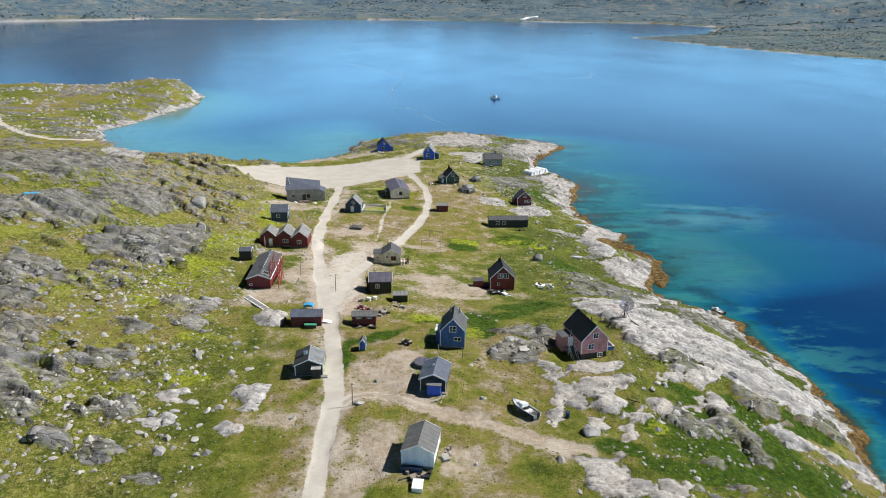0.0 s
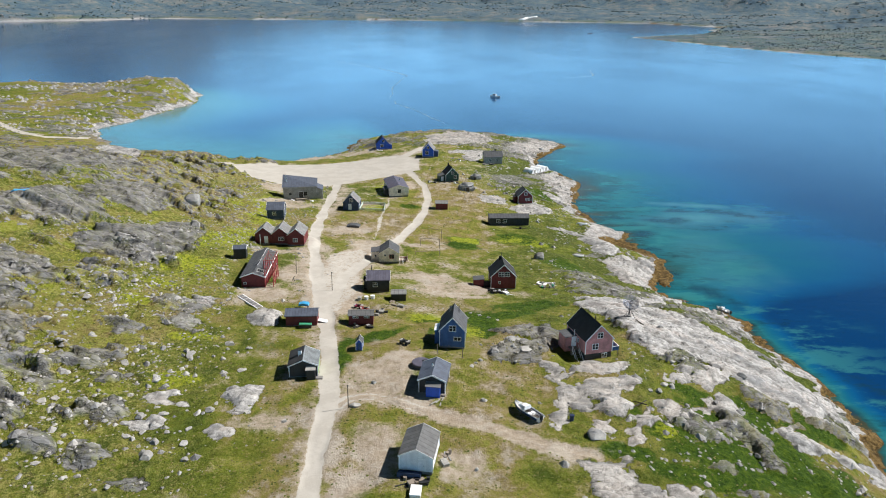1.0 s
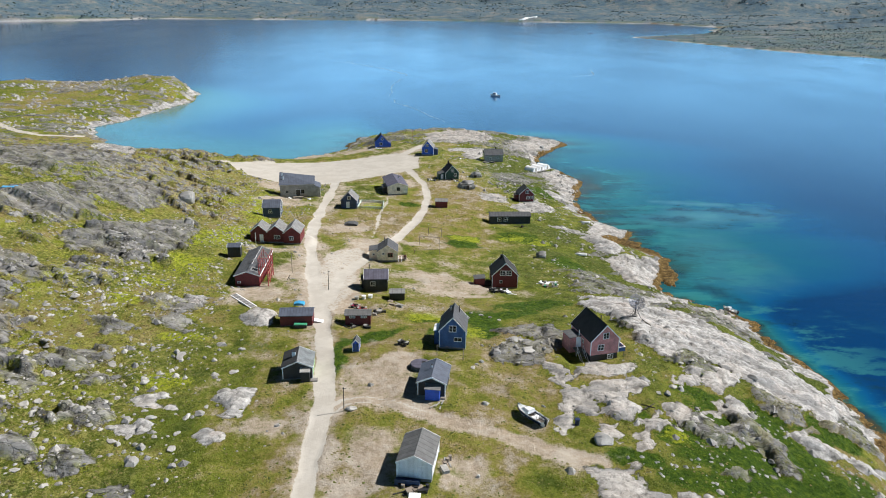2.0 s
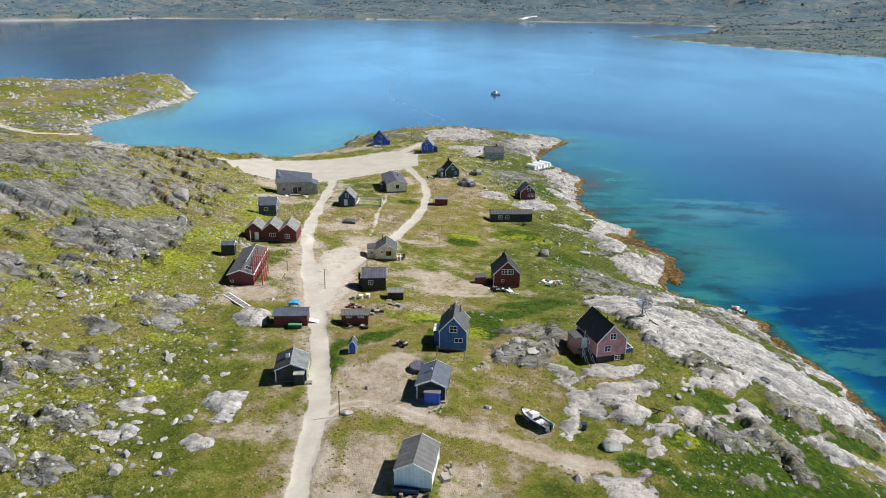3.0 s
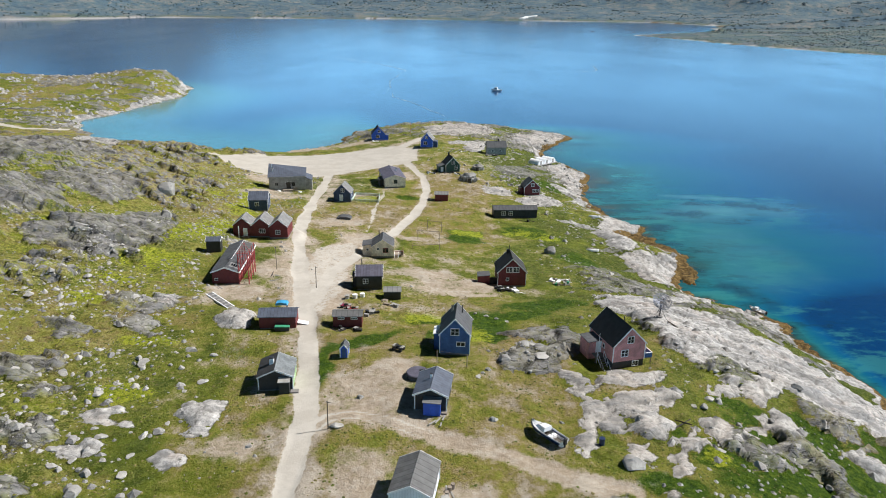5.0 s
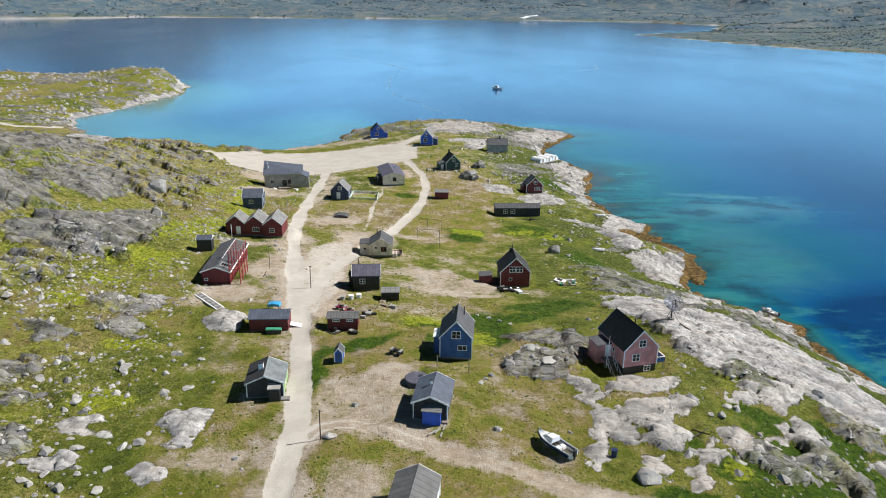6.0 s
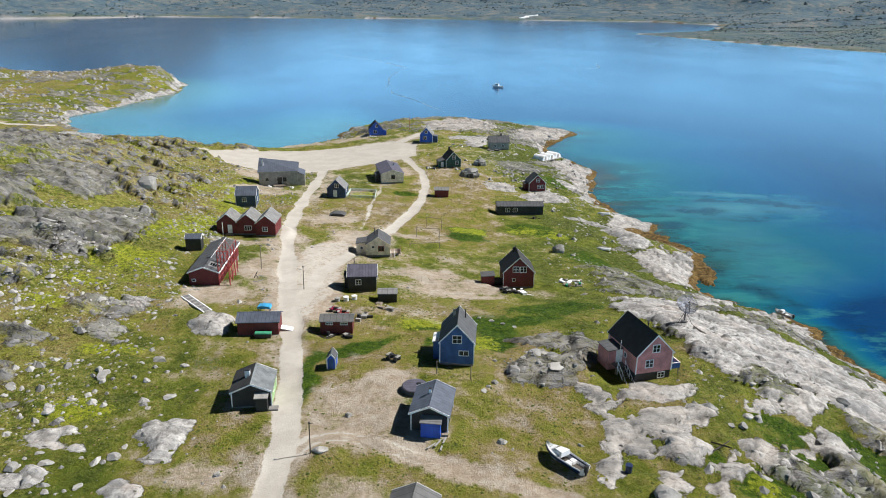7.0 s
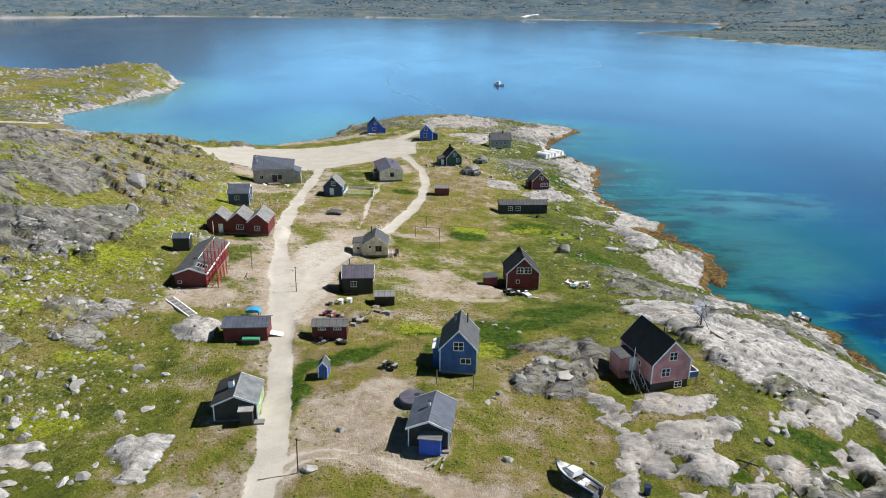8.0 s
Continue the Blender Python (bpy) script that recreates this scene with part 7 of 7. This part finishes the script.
def dish_point(r, a):
    return centre + turn @ Vector((r * math.cos(a), r * math.sin(a), 0.16 * r * r))


slits = [(dish_point(1.75 * i / n_r, 2 * math.pi * k / n_a), dish_point(1.75 * (i + 1) / n_r, 2 * math.pi * k / n_a)) for i in range(n_r) for k in range(n_a)]
for p, q in slits:
    bowl.bar(p, q, 0.022, sides=3)
for i in range(1, 15):
    r = 1.75 * i / 14
    for k in range(n_a):
        bowl.bar(dish_point(r, 2 * math.pi * k / n_a), dish_point(r, 2 * math.pi * (k + 1) / n_a), 0.034, sides=3)
part("reflector", bowl, MESH, d_, "fine metal mesh reflector")
for k in range(4):
    part("feed_arm", Shape().bar(dish_point(1.6, k * math.pi / 2), centre + turn @ Vector((0, 0, 1.25)), 0.035, sides=5), IRON, d_)
part("feed_horn", Shape().bar(centre + turn @ Vector((0, 0, 1.1)), centre + turn @ Vector((0, 0, 1.45)), 0.13, sides=10), IRON, d_)
part("hub", Shape().bar(centre + turn @ Vector((0, 0, -0.25)), centre + turn @ Vector((0, 0, 0.05)), 0.3, sides=12), IRON, d_)


def pole(x, y, height, mat, label):
    p = thing("utility_pole", label, "pole", x, y, z=height_at(x, y))
    part("post", Shape().bar((0, 0, -0.4), (0.03, 0, height), 0.08, 0.06, 8), mat, p)
    part("lamp_arm", Shape().bar((0, 0, height - 0.12), (0.5, 0, height - 0.02), 0.035, sides=6), IRON, p)
    part("cap", Shape().box(-0.1, -0.1, height, 0.14, 0.1, height + 0.08), IRON, p)


pole(-26.2, 163.9, 4.6, DARK_TIMBER, "thin dark utility pole beside the road")
pole(-15.5, 110.2, 4.2, DARK_TIMBER, "thin dark utility pole at the track's fork")
pole(-36.8, 174.6, 5.0, TIMBER, "pale wooden pole on a gravel yard")
pole(-16.5, 386.0, 7.0, RED_STEEL, "thin red mast near the shore")


def post_frame(x0, y0, x1, y1, height, label, thick=0.06):
    """Two posts and a crossbar."""
    p = thing("clothes_line", label, "clothes line", x0, y0, z=height_at(x0, y0))
    dz = height_at(x1, y1) - height_at(x0, y0)
    dx, dy = x1 - x0, y1 - y0
    part("post", Shape().bar((0, 0, -0.4), (0, 0, height), 0.07, sides=6), TIMBER, p)
    part("post", Shape().bar((dx, dy, dz - 0.4), (dx, dy, height), 0.07, sides=6), TIMBER, p)
    part("crossbar", Shape().bar((-0.1, 0, height), (dx + 0.1, dy, height), thick, sides=6), TIMBER, p)


post_frame(-4.4, 226.0, -0.3, 224.3, 2.8, "timber frame with a crossbar on the meadow")
post_frame(-6.8, 214.0, -0.9, 213.0, 2.6, "timber frame with a crossbar on the meadow")
post_frame(-8.0, 205.4, -0.8, 206.6, 0.9, "low timber rail at a bare patch")
post_frame(-0.7, 128.3, 4.1, 127.1, 2.0, "clothes-line posts in front of the blue house", 0.015)

g_ = thing("gangway", "long white timber gangway lying on the grass", "gangway", -43.2, 153.7, 42.5, z=height_at(-43.2, 153.7) + 0.12)
for x_ in (-0.7, 0.7):
    part("rail", Shape().box(x_ - 0.10, -4.6, 0.05, x_ + 0.10, 4.6, 0.25), WHITE, g_)
for i in range(18):
    part("cross_slat", Shape().box(-0.75, -4.55 + i * 0.51, 0.0, 0.6, -4.17 + i * 0.51, 0.22), PALE_FELT if i % 3 else GREY, g_)
p_ = thing("pallet", "weathered slatted pallet leaning on the rock", "pallet", 43.2, 146.8, 20, z=height_at(43.2, 146.8) + 0.35)
p_.matrix_world = p_.matrix_world @ pose(0, 0, 0, 0, 50, 0)
for i in range(9):
    part("slat", Shape().box(-0.6, -1.5 + i * 0.36, 0.05, 0.6, -1.28 + i * 0.36, 0.1), TIMBER, p_)
for x_ in (-0.55, 0.45):
    part("beam", Shape().box(x_, -1.6, -0.05, x_ + 0.1, 1.65, 0.05), TIMBER, p_)
c_ = thing("timber_beams", "two dark crossed beams on the rock", "beams", 34.6, 113.5, 0, z=height_at(34.6, 113.5) + 0.25)
part("beam", Shape().bar((-1.3, -0.9, 0), (1.3, 0.9, 0.25), 0.1, sides=4), DARK_TIMBER, c_)
part("beam", Shape().bar((-0.9, 1.0, 0.0), (0.9, -0.9, 0.45), 0.1, sides=4), DARK_TIMBER, c_)

# ---- garden fence ----
CORNERS = [(-29.8, 252.2), (-21.0, 252.6), (-21.4, 261.4), (-29.6, 262.0)]
fence = thing("fence", "weathered pale green board fence round a garden", "fence", -25.5, 257.0, z=ground_z(-25.5, 257.0))
PALE_FENCE = painted("pale_fence_paint", (0.42, 0.50, 0.44))
for (ax, ay), (bx, by) in zip(CORNERS, CORNERS[1:] + CORNERS[:1]):
    steps = max(2, round(math.hypot(bx - ax, by - ay) / 1.5))
    for i in range(steps):
        t0, t1 = i / steps, (i + 1) / steps
        x0, y0, x1, y1 = ax + (bx - ax) * t0 + 25.5, ay + (by - ay) * t0 - 257, ax + (bx - ax) * t1 + 25.5, ay + (by - ay) * t1 - 257
        zg = ground_z(x0 - 25.5, y0 + 257) - ground_z(-25.5, 257)
        part("post", Shape().bar((x0, y0, zg - 0.4), (x0, y0, zg + 1.15), 0.06, sides=4), PALE_FENCE, fence)
        for z_ in (0.35, 0.65, 0.95):
            part("board", Shape().bar((x0, y0, zg + z_), (x1, y1, zg + z_), 0.10, sides=4), PALE_FENCE, fence)

# ---- sheds' clutter ----


def barrel(x, y, r, height, mat, label):
    b_ = thing("tub", label, "tub", x, y, z=height_at(x, y))
    part("body", Shape().bar((0, 0, -0.05), (0, 0, height), r * 0.92, r, 16), mat, b_)
    part("rim", Shape().bar((0, 0, height), (0, 0, height + 0.08), r * 1.06, sides=16), mat, b_)


barrel(-18.9, 157.1, 0.48, 0.6, GREY, "round grey plastic tub on the grass")
barrel(-17.4, 157.7, 0.5, 0.7, GEL, "round white plastic tub on the grass")
barrel(-16.0, 158.5, 0.5, 0.7, GEL, "round white plastic tub on the grass")
barrel(21.9, 108.3, 0.4, 0.95, NAVY_GEL, "dark blue barrel on a pale slab")


def quad(x, y, yaw, mat, label):
    q = thing("quad_bike", label, "vehicle", x, y, yaw, z=height_at(x, y))
    for sx in (-0.48, 0.48):
        for sy in (-0.62, 0.62):
            wheel = part("wheel", Shape().bar((sx - 0.13, sy, 0.3), (sx + 0.13, sy, 0.3), 0.31, sides=14), RUBBER, q)
            part("rim", Shape().bar((sx - 0.14, sy, 0.3), (sx + 0.14, sy, 0.3), 0.15, sides=10), IRON, wheel)
    part("body", Shape().prism([(-0.25, 0.35), (0.25, 0.35), (0.22, 0.72), (-0.22, 0.72)], -0.9, 0.85), mat, q)
    part("fender", Shape().box(-0.62, 0.3, 0.66, 0.62, 0.95, 0.74), mat, q)
    part("fender", Shape().box(-0.62, -0.98, 0.66, 0.62, -0.3, 0.74), mat, q)
    part("seat", Shape().box(-0.2, -0.6, 0.74, 0.2, 0.25, 0.9), RUBBER, q)
    part("handlebar", Shape().bar((-0.45, 0.42, 1.05), (0.45, 0.42, 1.05), 0.03, sides=6).bar((0, 0.5, 0.7), (0, 0.42, 1.05), 0.04, sides=6), IRON, q)
    part("rack", Shape().box(-0.45, -1.05, 0.8, 0.45, -0.5, 0.84), GREY, q)
    part("rack", Shape().box(-0.45, 0.6, 0.8, 0.45, 1.05, 0.84), GREY, q)


quad(-7.1, 132.1, 60, RUBBER, "dark quad bike parked on the grass")
quad(-18.6, 152.4, 80, MAGENTA, "dark pink quad bike beside a shed")
quad(-17.0, 151.0, 95, RED_STEEL, "red quad bike beside a shed")
quad(12.9, 170.6, 20, RUBBER, "dark quad bike below the red house")

t_ = thing("table", "low table under a blue tarpaulin behind a shed", "table", -30.4, 150.6, 0)
for x_ in (-0.9, 0.9):
    for y_ in (-0.5, 0.5):
        part("leg", Shape().box(x_ - 0.05, y_ - 0.05, -0.2, x_ + 0.05, y_ + 0.05, 0.95), DARK_TIMBER, t_)
part("tarpaulin", Shape().prism([(-1.15, 0.95), (1.15, 0.95), (1.0, 1.35), (-0.2, 1.5), (-1.05, 1.3)], -0.75, 0.75), BLUE_COVER, t_)


def clutter(x, y, rx, ry, seed, count, label, mats):
    """A heap of separate odds and ends; one thing a piece."""
    r_ = random.Random(seed)
    for _ in range(count):
        px, py = x + r_.uniform(-rx, rx), y + r_.uniform(-ry, ry)
        a, c, e = r_.uniform(0.25, 0.8), r_.uniform(0.15, 0.5), r_.uniform(0.12, 0.5)
        mat = r_.choice(mats)
        kind = r_.random()
        o = thing("crate" if kind < 0.5 else "plank" if kind < 0.75 else "drum", label[mat], "clutter", px, py, r_.uniform(0, 180), z=height_at(px, py), group="clutter beside the houses")
        if kind < 0.5:
            part("body", Shape().box(-a, -c, -0.1, a, c, e), mat, o)
            part("edge", Shape().box(-a - 0.03, -c - 0.03, e, a + 0.03, c + 0.03, e + 0.06), mat, o)
        elif kind < 0.75:
            part("body", Shape().box(-a * 2.2, -0.1, -0.05, a * 2.2, 0.1, 0.12), mat, o)
        else:
            part("body", Shape().bar((0, 0, -0.1), (0, 0, e + 0.3), 0.28, sides=12), mat, o)


ODDS = {WHITE: "white painted odds and ends on the ground", TIMBER: "weathered timber odds and ends on the ground", RUBBER: "black plastic odds and ends on the ground", IRON: "rusty dark metal scrap on the ground", GREEN_COVER: "green fishing gear heaped on the ground", GREY: "grey weathered junk on the ground"}
ALL = [WHITE, TIMBER, RUBBER, IRON, GREY]
clutter(27.3, 180.8, 2.4, 1.2, 1, 14, ODDS, [GREY, GREY, IRON, WHITE])
clutter(27.0, 177.2, 2.0, 0.8, 2, 9, ODDS, [GREY, TIMBER, GREEN_COVER])
clutter(15.6, 171.5, 1.6, 1.0, 3, 10, ODDS, [RUBBER, IRON, WHITE])
clutter(-17.0, 140.8, 2.4, 0.5, 4, 9, ODDS, [RUBBER, IRON, GREY])
clutter(-13.4, 148.6, 1.0, 1.4, 5, 6, ODDS, [RUBBER, IRON, GREY])
clutter(-52, 263.8, 6.0, 1.4, 6, 10, ODDS, [TIMBER, WHITE, GREY])
clutter(-4.2, 300.5, 2.6, 3.0, 7, 14, ODDS, ALL)
clutter(-16.5, 173.2, 2.8, 0.8, 8, 10, ODDS, [RUBBER, IRON])
for i, (x, y, a, k) in enumerate(((-0.2, 112.4, 62, 1.2), (0.5, 112.9, 75, 1.0), (-0.9, 111.9, 48, 1.1), (0.1, 111.7, 80, 0.9))):
    o = thing("plank", "pale weathered plank lying before a shed", "plank", x, y, a, z=height_at(x, y), group="loose planks")
    part("board", Shape().box(-k, -0.10, -0.02, k, 0.10, 0.07), GREY, o)
clutter(-4.2, 91.4, 2.4, 0.7, 10, 8, ODDS, [TIMBER, IRON, WHITE])
clutter(23.6, 341.4, 5.0, 1.2, 11, 12, ODDS, [GREY, TIMBER, IRON])
clutter(-32.0, 374.5, 4.0, 1.2, 12, 8, ODDS, [GREY, TIMBER, WHITE])
clutter(26.5, 243.6, 2.0, 0.5, 13, 5, ODDS, [RUBBER, IRON])
clutter(8.0, 345, 5.0, 4.0, 14, 10, ODDS, [WHITE, GREY, TIMBER])
clutter(13.5, 171.0, 1.4, 1.6, 16, 9, ODDS, [IRON, RUBBER, IRON, GREY])
clutter(3.5, 300.0, 3.0, 1.4, 17, 8, ODDS, [WHITE, RUBBER, IRON])
clutter(-3.6, 92.6, 2.6, 0.7, 18, 8, ODDS, [IRON, RUBBER, TIMBER])
clutter(1.2, 96.5, 0.5, 2.6, 19, 7, ODDS, [TIMBER, GREY])
clutter(-10.5, 155.5, 1.5, 2.0, 15, 6, ODDS, [GREY, TIMBER])

# ---- ruins and shelters ----


def turf_hut(x, y, w, l, height, yaw, label):
    o = thing("stone_hut", label, "hut", x, y, yaw)
    ring = []
    r_ = random.Random(int(x * 10))
    for level in range(4):
        for i in range(14):
            a = 2 * math.pi * i / 14
            f = 1 - 0.06 * level
            s_ = Shape()
            cx, cy = w * f * math.cos(a), l * f * math.sin(a)
            k = r_.uniform(0.28, 0.45)
            s_.box(cx - k, cy - k * 0.8, level * height / 4 - 0.3, cx + k, cy + k * 0.8, (level + 1) * height / 4 + 0.02)
            part("stone", s_, ROCK if r_.random() < 0.7 else PALE_ROCK, o)
    top = new("roof", GREY_ROCKS[1])
    top.parent, top["label"] = o, "rough grey turf and stone roof"
    top.matrix_local = pose(0, 0, height * 0.8, 4, -3, 15) @ Matrix.Diagonal((w * 1.25, l * 1.25, height * 1.5, 1))
    part("doorway", Shape().box(-0.55, -l * 1.1 - 0.2, -0.2, 0.55, -l * 0.9, height * 0.75), DARK_TIMBER, o, "dark low doorway")


turf_hut(9.4, 291.0, 3.2, 2.6, 1.9, 10, "half sunken stone hut with a sagging roof")
turf_hut(14.0, 309.5, 2.2, 1.9, 1.5, -10, "small stone hut with a sagging roof")
o = thing("stone_hut", "low mound under grey roofing on bare ground", "hut", -29.1, 229.5, 0)
part("body", Shape().prism([(-2.0, -0.2), (2.0, -0.2), (1.8, 0.5), (-1.8, 0.5)], -1.2, 1.2), DARK_TIMBER, o)
part("roof", Shape().prism([(-2.2, 0.5), (2.2, 0.5), (1.0, 1.0), (-1.0, 1.05)], -1.5, 1.5), FELT, o)
r_ = random.Random(77)
for i in range(26):
    x, y = 24.5 + r_.gauss(0, 3.2), 300 + r_.gauss(0, 4)
    r = r_.uniform(0.6, 1.3)
    boulder(x, y, r, r * 0.75, r * r_.uniform(0.7, 1.1), r_.uniform(0, 360), r_.random() < 0.35, i, "angular block in a heap of rubble", "rubble heap")
o = thing("deck", "grey timber deck carrying white shelters by the shore", "deck", 43.8, 339.6, 44, z=max(1.2, ground_z(43.8, 339.6) + 0.3))
part("platform", Shape().box(-6.6, -3.4, 0.3, 6.6, 3.4, 0.62), GREY, o)
for x_ in (-6.2, -2.0, 2.0, 6.2):
    for y_ in (-3.1, 3.1):
        part("post", Shape().bar((x_, y_, -2.6), (x_, y_, 0.3), 0.14, sides=6), DARK_TIMBER, o)
for k in range(3):
    o2 = thing("polytunnel", "white arched shelter on a timber deck", "shelter", 0, 0, group="white shelters")
    o2.matrix_world = o.matrix_world @ pose(-4.2 + 4.2 * k, 0, 0.62)
    arch = [(1.95 * math.cos(math.pi * a / 10), 2.0 * math.sin(math.pi * a / 10)) for a in range(11)]
    part("cover", Shape().prism(arch, -2.7, 2.7), WHITE, o2)
    part("end_frame", Shape().box(-0.5, -2.76, 0.0, 0.5, -2.71, 1.6), GREY, o2)
for i, (x, y) in enumerate(((-83, 372), (-76, 371), (-92, 372), (-67, 378), (-62, 384), (-110, 373), (-135, 379))):
    boulder(x, y, 0.9, 0.7, 0.8, i * 50, False, i, "dark boulder on the beach", "beach boulders")
for i in range(34):
    t = i / 33
    x, y = -98 + 50 * t + r_.gauss(0, 1.2), 371.5 + 16 * t ** 2.2 + r_.gauss(0, 1.4)
    r = r_.uniform(0.35, 1.1)
    boulder(x, y, r * 1.2, r, r, r_.uniform(0, 360), i % 3 == 0, i, "rough stone along the edge of the beach", "beach boulders")
